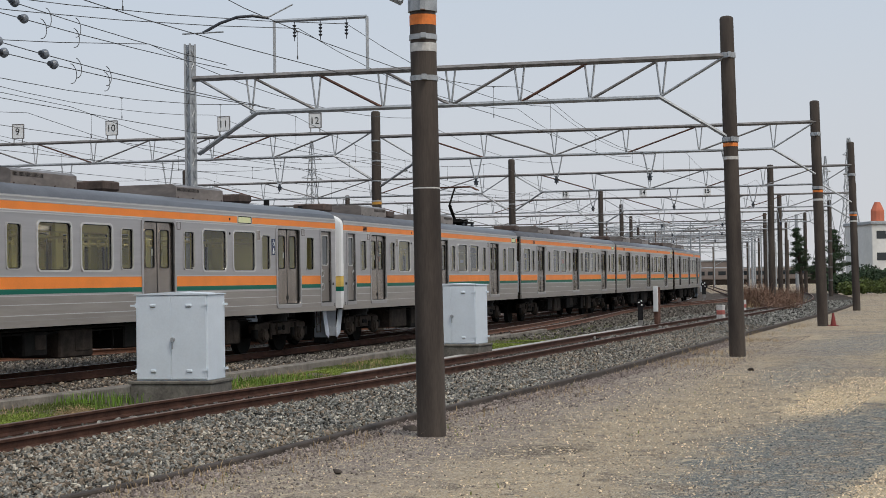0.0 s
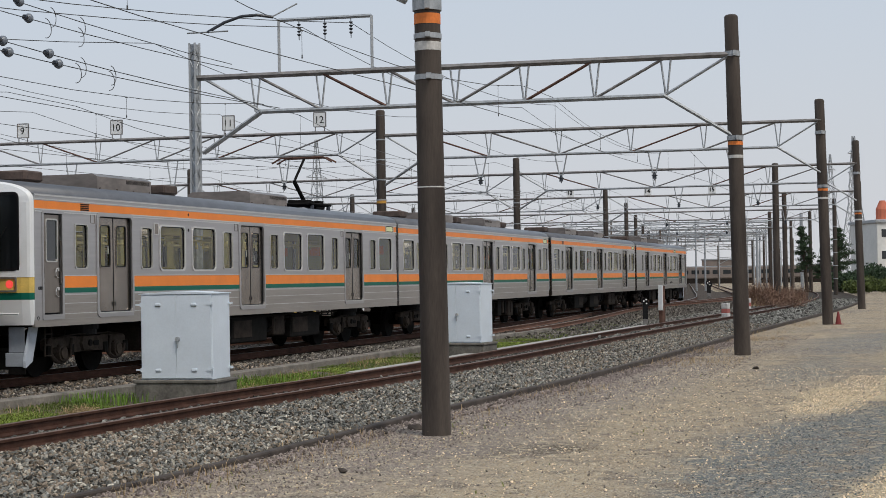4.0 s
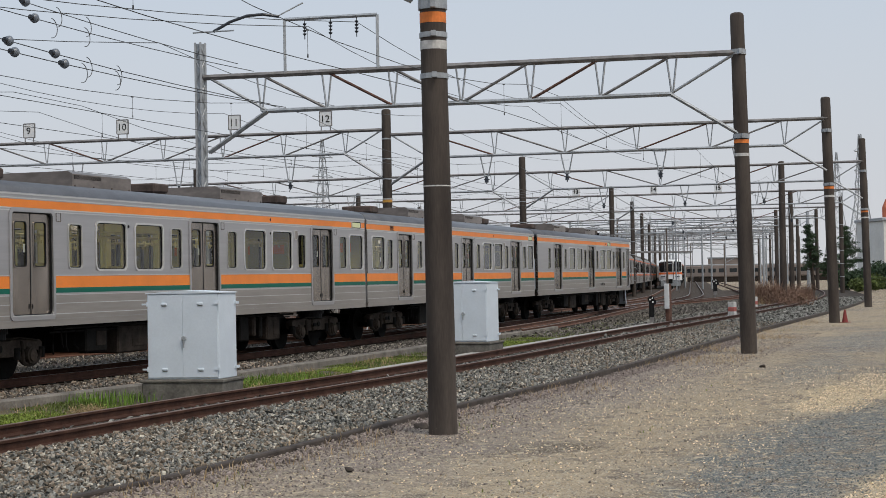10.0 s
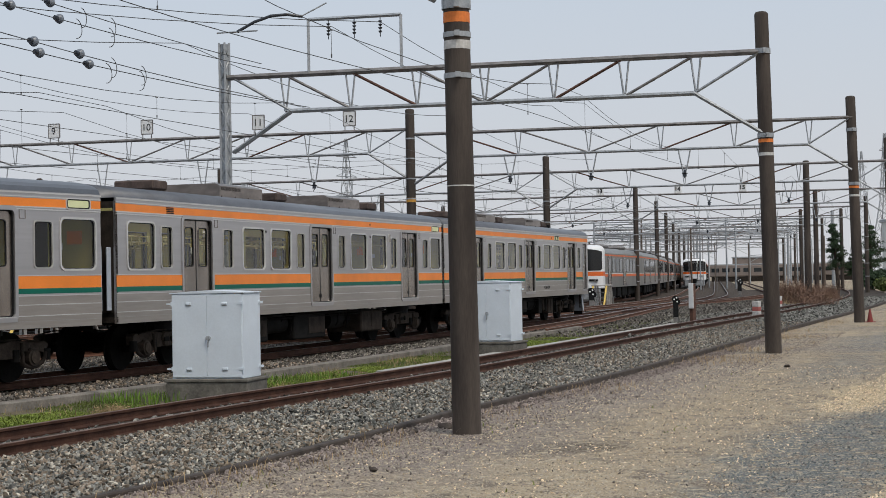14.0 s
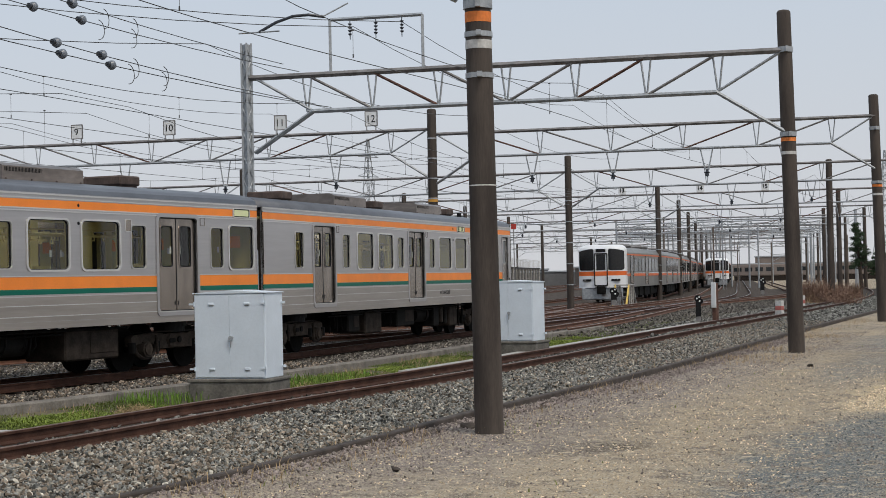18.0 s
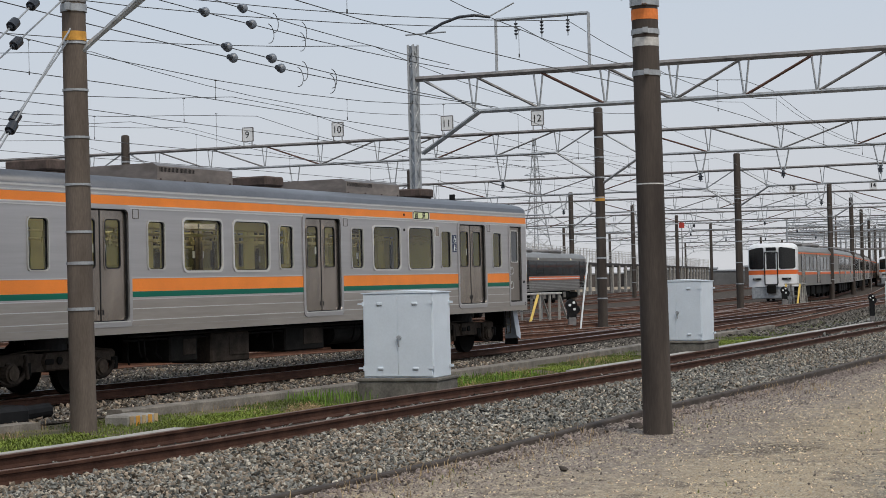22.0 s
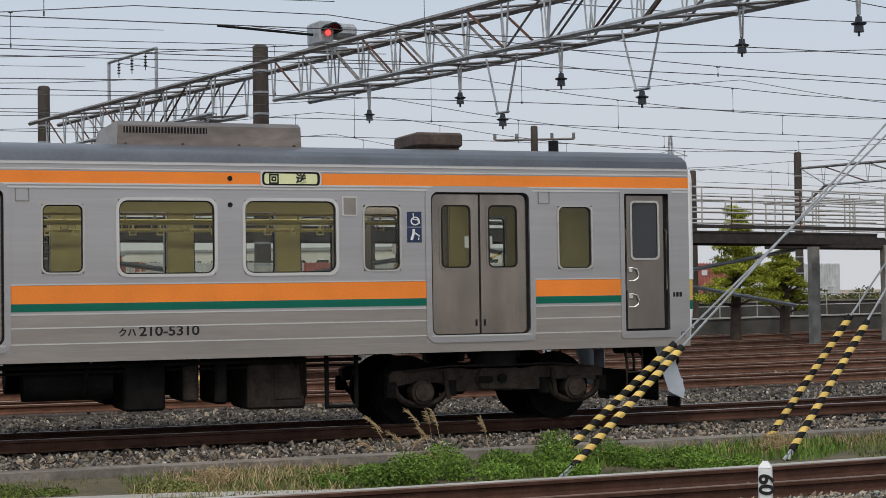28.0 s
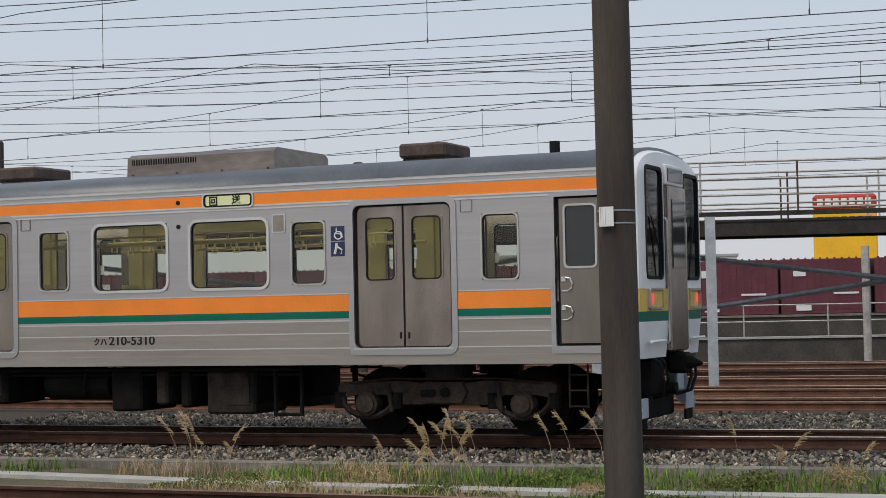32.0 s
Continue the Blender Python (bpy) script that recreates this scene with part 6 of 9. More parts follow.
G3n = Vector((-math.sin(MAIN.turn(MAIN.s_of(87))), math.cos(MAIN.turn(MAIN.s_of(87))), 0))
G3 = Vector((82.75, 30.1, 0))
for q, z in ((9.0, 7.75), (10.2, 7.7), (14.0, 7.5), (22, 7.9), (33, 8.0)):
    feeder([gpt(G0, N0, min(q, 30) - 0.5, z + 0.1 if q > 3 else z - 0.9), gpt(G1, NRM, q, z), gpt(G2, NRM, q + 0.6, z + 0.2), gpt(G3, G3n, q + 1, z + 0.2)])
for k, (y, z) in enumerate(((27.5, 6.9), (31.0, 7.2), (34.5, 6.6), (38.5, 7.3), (43, 7.0), (48, 7.6), (54, 7.4), (29.2, 8.3), (33, 6.2), (36.6, 8.0), (41, 6.4), (45.5, 8.6), (51, 8.3))):
    feeder([(-70, y - 13, z + 0.4), (-34, y - 6, z + 0.3), gpt(G0, N0, y - 19, z)], 0.008, sag=0.4)
DISC = mat("blue_grey_porcelain", (0.16, 0.18, 0.21), 0.35, 0, 6, 0.15, 0.0)
# messenger tails with cap insulators near the lattice mast
for k, (q, z) in enumerate(((6.6, 7.15), (7.4, 6.95), (6.2, 6.15), (7.0, 6.05))):
    a, b = Vector(gpt(G0, N0, q - 4, z + 0.25)), Vector(gpt(G1, NRM, 12 - 0.4 * k, z - 0.25))
    feeder([a, b], 0.009, "anchored messenger wire with grey disc insulators", 0.2)
    for u in (0.56, 0.62):
        c = a.lerp(b, u)
        d = (b - a).normalized()
        jl = empty("jumper_loop", Matrix.Translation((c.x, c.y, c.z - 0.2)), "thin looped jumper wire under an anchored wire", "wire", "jumper loops")
        bm = bmesh.new()
        tube(bm, [tuple(d * (0.2 * math.sin(math.pi * i / 18)) + Vector((0, 0, 0.1 - 0.19 + 0.19 * math.cos(math.pi * i / 18)))) for i in range(19)], 0.008, 5)
        part("wire", bm, WIRE, jl)
    for u in (0.42, 0.5):
        c = a.lerp(b, u + 0.03 * (k % 2))
        d = (b - a).normalized()
        ins = empty("disc_insulator", Matrix.Translation((c.x, c.y, c.z - 0.19)), "grey porcelain disc insulator strung in a wire", "insulator", "disc insulators")
        bm = bmesh.new()
        for u0, r0, u1, r1 in ((-0.06, 0.05, -0.02, 0.085), (-0.02, 0.085, 0.03, 0.095), (0.03, 0.095, 0.08, 0.07), (0.08, 0.07, 0.11, 0.03)):
            rod(bm, d * u0, d * u1, r0, 16, r1)
        part("disc", bm, DISC, ins)
        bm = bmesh.new()
        rod(bm, -d * 0.13, -d * 0.02, 0.05, 10)
        part("cap", bm, INSUL, ins)

# ---- guy wires with striped guards ----
def guy(foot, top, label, g0=0.18, guard_len=1.88):
    g = empty("guy_wire", Matrix(), label, "guy wire", "guy wires of the mast")
    foot, top = Vector(foot), Vector(top)
    d = (top - foot).normalized()
    bm = bmesh.new()
    rod(bm, foot + d * g0, top, 0.013, 5)
    part("wire", bm, GALV, g)
    bm = bmesh.new()
    for o in (-0.03, 0.03):
        rod(bm, foot + Vector((o, 0, 0)), foot + d * (g0 + 0.05), 0.018, 5)
    part("turnbuckle", bm, GALV, g)
    bm = bmesh.new()
    rod(bm, foot + d * g0, foot + d * (g0 + guard_len), 0.039, 14)
    guard = part("guard", bm, BLACK, g)
    q = d.to_track_quat("Z", "Y").to_matrix()
    pitch, per = 0.165, 14
    for turn_ in range(int(guard_len / pitch)):
        bm = bmesh.new()
        edge = []
        for i in range(per + 1):
            ang = 2 * math.pi * i / per
            mid = g0 + 0.02 + turn_ * pitch + pitch * i / per * 0.85
            out_ = q @ Vector((math.cos(ang), math.sin(ang), 0)) * 0.0415
            edge.append([bm.verts.new(foot + d * min(mid + e_, g0 + guard_len) + out_) for e_ in (-0.0, pitch * 0.46)])
        for a, b in zip(edge[:-1], edge[1:]):
            bm.faces.new((a[0], b[0], b[1], a[1]))
        part("stripe", bm, YELLOW, guard)


TOP_A, TOP_B = (13.85, 18.2, 6.35), (13.85, 18.2, 5.65)
GUYS = (((6.26, 16.03, -0.2), (13.9, 18.35, 5.96), 0.18), ((6.76, 17.54, -0.2), (13.9, 18.35, 5.60), 0.12), ((9.14, 16.73, -0.2), (13.9, 18.35, 5.18), 0.14), ((9.70, 18.30, -0.2), (13.9, 18.35, 5.06), 0.06))
for foot, top, g0 in GUYS:
    guy(foot, top, "galvanised guy wire in a black and yellow guard", g0)
for w_, u in ((0, 0.84), (0, 0.89), (1, 0.86), (2, 0.72), (3, 0.77)):
    a, b = Vector(GUYS[w_][0]), Vector(GUYS[w_][1])
    c, d = a.lerp(b, u), (b - a).normalized()
    ins = empty("guy_insulator", Matrix.Translation(c), "dark porcelain insulator strung in a guy wire", "insulator", "guy insulators")
    bm = bmesh.new()
    rod(bm, -d * 0.10, d * 0.10, 0.035, 10)
    rod(bm, -d * 0.06, d * 0.06, 0.068, 12)
    part("body", bm, INSUL, ins)
# steel struts at the head of the tan mast
st = empty("mast_strut", Matrix(), "pair of galvanised angle struts bracing the tan mast's head", "strut")
for o in (-0.06, 0.06):
    bm = bmesh.new()
    rod(bm, (13.98 + o, 18.3, 4.8 + o), (15.4 + o * 3, 17.2, 6.4 + o), 0.035, 4)
    part("strut", bm, GALV, st)
bm = bmesh.new()
rod(bm, (13.85, 18.4, 5.4), (12.9, 19.0, 6.2), 0.035, 4)
part("side_strut", bm, GALV, st)
st = empty("mast_strut", Matrix(), "galvanised bracing arm on the dark mast's clamp", "strut")
bm = bmesh.new()
rod(bm, (16.45, 11.4, 4.9), (15.6, 13.6, 6.1), 0.045, 4)
part("strut", bm, GALV, st)


# ---- trackside boxes ----
def cabinet(x, y, turn, w, d, h, base_h, z0, label):
    c = empty("relay_cabinet", Matrix.Translation((x, y, z0)) @ Matrix.Rotation(turn, 4, "Z"), label, "cabinet", "relay cabinets")
    bm = bmesh.new()
    bevel_box(bm, -w / 2 - 0.08, w / 2 + 0.08, -d / 2 - 0.08, d / 2 + 0.08, -0.25, base_h, 0.02)
    part("plinth", bm, PLINTH, c)
    bm = bmesh.new()
    bevel_box(bm, -w / 2 - 0.10, w / 2 + 0.10, -d / 2 - 0.10, d / 2 + 0.10, base_h, base_h + 0.05, 0.012)
    part("plinth_cap", bm, PLINTH, c)
    zb = base_h + 0.05
    bm = bmesh.new()
    bevel_box(bm, -w / 2, w / 2, -d / 2, d / 2, zb, zb + h, 0.012)
    body = part("body", bm, BOX_PAINT, c)
    bm = bmesh.new()
    pr = [(-w / 2 - 0.02, zb + h), (-w / 2 - 0.02, zb + h + 0.015), (0, zb + h + 0.05), (w / 2 + 0.02, zb + h + 0.015), (w / 2 + 0.02, zb + h)]
    a = [bm.verts.new((px, -d / 2 - 0.03, pz)) for px, pz in pr]
    b = [bm.verts.new((px, d / 2 + 0.02, pz)) for px, pz in pr]
    for i in range(5):
        bm.faces.new((a[i], a[(i + 1) % 5], b[(i + 1) % 5], b[i]))
    bm.faces.new(a[::-1])
    bm.faces.new(b)
    bmesh.ops.recalc_face_normals(bm, faces=bm.faces)
    part("lid", bm, BOX_PAINT, c)
    for k in (-1, 1):
        bm = bmesh.new()
        bevel_box(bm, (-w / 2 + 0.02) if k < 0 else 0.0015, -0.0015 if k < 0 else w / 2 - 0.02, -d / 2 - 0.022, -d / 2, zb + 0.03, zb + h - 0.02, 0.003)
        door = part("door", bm, BOX_PAINT, c)
        for z in (zb + 0.16, zb + h - 0.16):
            bm = bmesh.new()
            bevel_box(bm, k * w / 4 - 0.05, k * w / 4 + 0.05, -d / 2 - 0.042, -d / 2 - 0.02, z - 0.026, z + 0.02, 0.012)
            part("louvre", bm, BOX_PAINT, door)
            bm = bmesh.new()
            box(bm, k * w / 4 - 0.04, k * w / 4 + 0.04, -d / 2 - 0.030, -d / 2 - 0.022, z - 0.036, z - 0.027)
            part("louvre_slot", bm, GALV_DULL, door)
            bm = bmesh.new()
            box(bm, k * w / 2 - 0.075, k * w / 2 + 0.016, -d / 2 - 0.036, -d / 2 - 0.022, z - 0.014, z + 0.014)
            rod(bm, (k * w / 2 + 0.012, -d / 2 - 0.03, z - 0.035), (k * w / 2 + 0.012, -d / 2 - 0.03, z + 0.035), 0.014, 8)
            part("hinge", bm, BOX_PAINT, door)
    bm = bmesh.new()
    rod(bm, (0.03, -d / 2 - 0.02, zb + h * 0.48), (0.03, -d / 2 - 0.07, zb + h * 0.48), 0.035, 12)
    box(bm, 0.022, 0.038, -d / 2 - 0.065, -d / 2 - 0.05, zb + h * 0.37, zb + h * 0.48)
    part("handle", bm, GALV, c)
    for z in (zb + 0.16, zb + h - 0.16):
        bm = bmesh.new()
        box(bm, w / 2, w / 2 + 0.04, d / 2 - 0.09, d / 2 + 0.03, z - 0.02, z + 0.02)
        part("rear_hinge", bm, BOX_PAINT, c)
    return c


cabinet(20.62, 18.68, radians(-69), 1.2, 0.8, 1.35, 0.33, -0.25, "pale blue-grey steel relay cabinet on a concrete plinth")
cabinet(33.45, 21.75, radians(-77), 1.2, 0.8, 1.35, 0.38, -0.25, "pale blue-grey steel relay cabinet beside the siding's mast")


# ---- parked trains ----
def loft(bm, rings, cap=True):
    vs = [[bm.verts.new(p) for p in r] for r in rings]
    n = len(vs[0])
    for a, b in zip(vs[:-1], vs[1:]):
        for i in range(n):
            bm.faces.new((a[i], a[(i + 1) % n], b[(i + 1) % n], b[i]))
    if cap:
        bm.faces.new(vs[0][::-1])
        bm.faces.new(vs[-1])
    bmesh.ops.recalc_face_normals(bm, faces=bm.faces)


def section(x, w, z0, z1, crown, k=0.0):
    """A car's outline at x: sides, rounded shoulders and roof."""
    pts = [(-w, z0), (-w, z1)]
    for i in range(1, 6):
        a = math.pi * i / 6
        pts.append((-math.cos(a) * w, z1 + math.sin(a) ** 0.8 * crown))
    pts += [(w, z1), (w, z0)]
    return [(x, y, z) for y, z in pts]


GREY_GLASS = mat("dark_side_glass", (0.03, 0.032, 0.034), 0.12, 0, 1.2, 0.4, 0.0, 3, spec=0.6)
STAIN2 = mat("clean_stainless", (0.25, 0.24, 0.225), 0.4, 0.5, 1.0, 0.12, 0.02, 20)
VERMILION = mat("vermilion_band", (0.75, 0.15, 0.03), 0.45, 0, 2, 0.08, 0.0)
HEADLIGHT = bpy.data.materials.new("headlight_glow")
HEADLIGHT.use_nodes = True
HEADLIGHT.node_tree.nodes["Principled BSDF"].inputs["Emission Color"].default_value = (1, 0.85, 0.5, 1)
HEADLIGHT.node_tree.nodes["Principled BSDF"].inputs["Emission Strength"].default_value = 0.8


def nose(parent, levels, blunt):
    """A rounded front built in level slices: (z0, z1, inset at top, length back, material, name)."""
    for z0, z1, inset, back, m_, nm in levels:
        bm = bmesh.new()
        rings = []
        steps = 1 if inset == 0 else 5
        for k in range(steps + 1):
            u = k / steps
            i_ = inset * (1 - math.cos(u * math.pi / 2))
            w = 1.452 - i_ * 0.9
            pts = []
            for j in range(33):
                y = -w + 2 * w * j / 32
                pts.append((i_ * 0.8 + blunt * (abs(y) / w) ** 4 + 0.10 * (y / w) ** 2, y, z0 + (z1 - z0) * math.sin(u * math.pi / 2) if inset else z0 + (z1 - z0) * u))
            z_ = pts[0][2]
            pts += [(back, w, z_), (back, -w, z_)]
            rings.append(pts)
        loft(bm, rings)
        part(nm, bm, m_, parent)


BLACK_MASK = mat("black_glass_front", (0.012, 0.013, 0.014), 0.12, 0, 2, 0.1, 0.0, spec=0.5)


def parked_car(m, front, kind, label, group):
    """A parked car, its face at x = 0 when it leads, the body running to x = 19.6."""
    c = empty("railway_car", m, label, "railway car", group)
    limited = kind == "express"
    z1 = 3.05
    x0 = 1.1 if front else 0.2
    bm = bmesh.new()
    loft(bm, [section(x0, 1.45, 0.9, z1, 0.42), section(19.6, 1.45, 0.9, z1, 0.42)])
    part("body", bm, STAIN2, c)
    for y in (-1, 1):
        def slab(name, xa, xb, za, zb, m_, d=0.012, parent=None):
            bm_ = bmesh.new()
            box(bm_, xa, xb, min(y * 1.45, y * (1.45 + d)), max(y * 1.45, y * (1.45 + d)), za, zb)
            return part(name, bm_, m_, parent or c)
        if limited:
            slab("window_band", x0 + 0.3, 19.5, 1.90, 2.86, BLACK_MASK)
            for k in range(7):
                slab("window", 4.0 + k * 1.75, 5.5 + k * 1.75, 1.98, 2.72, DARK_GLASS, 0.018)
            for k in range(5):
                slab("moulding", x0 + 0.4, 19.5, 1.05 + k * 0.10, 1.07 + k * 0.10, BRIGHT, 0.016)
            slab("orange_line", x0, 19.6, 1.62, 1.70, VERMILION, 0.014)
            slab("orange_line", x0, 19.6, 1.76, 1.84, VERMILION, 0.014)
            slab("pale_line", x0, 19.6, 1.70, 1.76, WHITE, 0.013)
            for xx in (6.2, 15.0):
                slab("side_lamp", xx, xx + 0.16, 2.92, 3.02, HEADLIGHT, 0.02)
        else:
            for xx in (4.4, 6.1, 7.7, 11.0, 12.7, 14.3):
                w_ = slab("window_frame", xx - 0.04, xx + 1.24, 1.86, 2.74, BLACK_MASK, 0.010)
                slab("window", xx, xx + 1.2, 1.9, 2.7, DARK_GLASS, 0.014)
            slab("orange_band", x0, 19.6, 1.58, 1.74, VERMILION, 0.012)
            slab("pale_band", x0, 19.6, 1.75, 1.79, WHITE, 0.012)
            slab("cantrail_band", x0, 19.6, 2.88, 2.97, VERMILION, 0.012)
        for xx in ((2.5, 17.6) if limited else (2.5, 9.4, 16.2)):
            d_ = slab("door", xx, xx + 1.3, 1.05, 2.86, BLACK_MASK if limited else STEEL_DIRTY, 0.016)
            for e in (-0.05, 1.3):
                slab("door_edge", xx + e, xx + e + 0.05, 1.0, 2.9, BLACK, 0.022)
            for e in (0.15, 0.75):
                slab("door_window", xx + e, xx + e + 0.4, 1.9, 2.65, DARK_GLASS, 0.02)
    for xr in (5.5, 13.5):
        bm = bmesh.new()
        bevel_box(bm, xr - 1.6, xr + 1.6, -0.9, 0.9, 3.4, 3.66, 0.12)
        part("air_conditioner", bm, GALV_DULL, c)
    for k, (a, b) in enumerate(((4.9, 7.0), (7.6, 9.4), (10, 12.4), (13, 14.6))):
        bm = bmesh.new()
        bevel_box(bm, a, b, -1.3, 1.3, 0.3, 0.88, 0.04)
        part("equipment_box", bm, UNDER, c)
        if limited:
            bm = bmesh.new()
            bevel_box(bm, a + 0.3, a + 1.0, -1.32, -1.30, 0.42, 0.80, 0.005)
            part("box_cover", bm, STEEL_LOW, c)
    for xb in (3.0, 16.8):
        bg_ = new("bogie")
        bg_.parent = c
        bm = bmesh.new()
        bevel_box(bm, xb - 1.5, xb + 1.5, -1.12, 1.12, 0.35, 0.75, 0.06)
        part("bogie_frame", bm, UNDER, bg_)
        for ax in (-1.05, 1.05):
            for y in (-0.56, 0.56):
                bm = bmesh.new()
                rod(bm, (xb + ax, y - 0.07, 0.43), (xb + ax, y + 0.07, 0.43), 0.43, 18)
                part("wheel", bm, UNDER, bg_)
    if not front:
        bm = bmesh.new()
        box(bm, -0.3, 0.2, -0.6, 0.6, 0.95, 2.95)
        part("gangway_bellows", bm, BLACK, c)
        return c
    # the moulded front
    if limited:
        nose(c, ((0.95, 1.60, 0, 2.3, WHITE, "lower_panel"), (1.60, 1.68, 0, 2.3, VERMILION, "orange_line"), (1.68, 1.75, 0, 2.3, WHITE, "pale_line"), (1.75, 1.83, 0, 2.3, VERMILION, "orange_line"), (1.83, 2.96, 0, 1.6, BLACK_MASK, "wraparound_windscreen"), (2.96, 3.48, 0.55, 2.5, WHITE, "white_dome")), 0.55)
    else:
        nose(c, ((0.90, 1.64, 0, 1.2, WHITE, "lower_panel"), (1.64, 1.90, 0, 1.2, VERMILION, "front_band"), (1.90, 3.16, 0, 1.2, WHITE, "upper_panel"), (3.16, 3.54, 0.5, 1.2, WHITE, "visor")), 0.30)
    for y in (-1, 1):
        if not limited:
            bm = bmesh.new()
            rings = []
            for j in range(12):
                q = 0.46 + 0.94 * j / 11
                xf = 0.30 * (q / 1.452) ** 4 + 0.10 * (q / 1.452) ** 2
                lo = 1.97 + 0.10 * max(0, (q - 1.25) / 0.15) ** 2 + 0.06 * max(0, (0.56 - q) / 0.1) ** 2
                hi = 3.30 - 0.16 * (q / 1.4) ** 3 - 0.06 * max(0, (0.56 - q) / 0.1) ** 2
                rings.append([(xf - 0.02, y * q, lo), (xf - 0.02, y * q, hi), (xf + 0.12, y * q, hi), (xf + 0.12, y * q, lo)])
            loft(bm, rings)
            bmesh.ops.recalc_face_normals(bm, faces=bm.faces)
            part("windscreen", bm, BLACK_MASK, c)
        bm = bmesh.new()
        a, b = sorted((y * 0.62, y * 1.15))
        box(bm, -0.01 + 0.04 * limited, 0.2, a, b, 1.31, 1.43)
        lc = part("lamp_panel", bm, BLACK, c)
        bm = bmesh.new()
        rod(bm, (-0.03, y * 1.0, 1.37), (0.1, y * 1.0, 1.37), 0.05, 12)
        part("tail_lamp", bm, TAIL if limited else GALV_DULL, lc)
    bm = bmesh.new()
    box(bm, -0.06, 0.1, -0.40, 0.40, 0.98, 3.05 if limited else 3.30)
    part("gangway_door", bm, BLACK if limited else WHITE, c)
    bm = bmesh.new()
    ring(bm, rounded(-0.42, 0.42, 1.0, 3.02, 0.08), rounded(-0.36, 0.36, 1.06, 2.96, 0.06), 0.05, 0.085)
    bmesh.ops.rotate(bm, matrix=Matrix.Rotation(-math.pi / 2, 3, "Z"), verts=bm.verts)
    bmesh.ops.translate(bm, vec=(-0.155, 0, 0), verts=bm.verts)
    part("door_surround", bm, BLACK, c)
    bm = bmesh.new()
    box(bm, -0.075, -0.055, -0.28, 0.28, 1.98, 2.95)
    part("gangway_window", bm, BLACK_MASK, c)
    bm = bmesh.new()
    if limited:
        box(bm, -0.08, -0.055, -0.26, 0.26, 1.46, 1.66)
    else:
        box(bm, -0.08, -0.055, -0.38, 0.38, 1.64, 1.90)
    part("door_band", bm, DEST if limited else VERMILION, c)
    bm = bmesh.new()
    box(bm, -0.078, -0.055, -0.36, 0.36, 1.0, 1.36)
    part("door_lower_panel", bm, WHITE, c)
    bm = bmesh.new()
    bevel_box(bm, 0.1, 0.6, -1.25, 1.25, 0.15, 0.90, 0.06)
    part("skirt", bm, UNDER if limited else GALV, c)
    bm = bmesh.new()
    bevel_box(bm, -0.35, 0.2, -0.25, 0.25, 0.5, 1.0, 0.05)
    part("coupler", bm, UNDER, c)
    if not limited:
        bm = bmesh.new()
        box(bm, -0.085, 0.06, -0.30, 0.30, 3.08, 3.28)
        part("destination_panel", bm, BLACK, c)
    return c


def parked_train(line, s0, n, kind, label, group, off=0.0):
    for i in range(n):
        a, b = line.at(s0 + 20 * i + 2, off), line.at(s0 + 20 * i + 18, off)
        d = b - a
        m = Matrix.Translation(a - d.normalized() * 2) @ Matrix.Rotation(math.atan2(d.y, d.x), 4, "Z")
        parked_car(m, i == 0, kind, label, group)


parked_train(YARD[1], MAIN.s_of(94.0), 7, "local", "parked stainless suburban car with orange band, white front", "parked suburban train")
parked_train(YARD[0], MAIN.s_of(198), 6, "local", "distant parked stainless car with orange band", "distant parked train")
EXPRESS = Line((-60, 41, 97, 200), (5.6, 49.0, 73.0, 117.1))
parked_train(EXPRESS, EXPRESS.s_of(43.2), 3, "express", "parked express car, dark window band, orange line, white nose", "parked express train")
bm = bmesh.new()
x = EXPRESS.at(EXPRESS.s_of(43.2) + 26)
# pantograph of the parked express
pg = empty("pantograph_frame", Matrix.Translation((x.x, x.y, 0)), "raised single-arm pantograph on the parked express", "pantograph")
rod(bm, (-0.8, 0, 3.5), (-0.1, 0, 4.25), 0.04, 5)
rod(bm, (-0.1, 0, 4.25), (-0.7, 0, 5.0), 0.03, 5)
rod(bm, (-0.7, -0.8, 5.02), (-0.7, 0.8, 5.02), 0.03, 5)
rod(bm, (-1.0, 0, 3.5), (0.6, 0, 3.5), 0.05, 5)
part("arm", bm, GALV_DULL, pg)


# ---- elevated walkway behind the tracks ----
DECK = Line((-60, -7.3, 5.4, 20, 39, 80, 127, 200), (21.5, 33.8, 37.0, 41.0, 48.6, 67.6, 91.0, 129.0))
PALE_POST = mat("pale_blue_grey_steel_post", (0.42, 0.45, 0.48), 0.6, 0.1, 3, 0.2, 0.03, 20)
DARK_BEAM = mat("rust_black_beam", (0.04, 0.033, 0.03), 0.8, 0.1, 4, 0.35, 0.1, 20)
RAILING = mat("worn_galvanised_railing", (0.46, 0.44, 0.41), 0.6, 0.2, 4, 0.25, 0.03, 20)
walkway = empty("elevated_walkway", Matrix(), "elevated steel inspection walkway with railings behind the tracks", "walkway", kind="structure")
S0, S1 = DECK.s_of(-50), DECK.s_of(30)
for off, z, t in ((0.0, 3.30, 0.09), (2.6, 3.0, 0.32), (4.4, 3.0, 0.32)):
    bm = bmesh.new()
    sweep(bm, DECK.run(S0, S1, off, z, 3.0), [(-0.08, 0), (-0.08, t), (0.08, t), (0.08, 0)])
    part("beam", bm, DARK_BEAM, walkway)
bm = bmesh.new()
sweep(bm, DECK.run(S0, S1, 3.5, 3.33, 3.0), [(-1.0, -0.03), (-1.0, 0.02), (1.0, 0.02), (1.0, -0.03)])
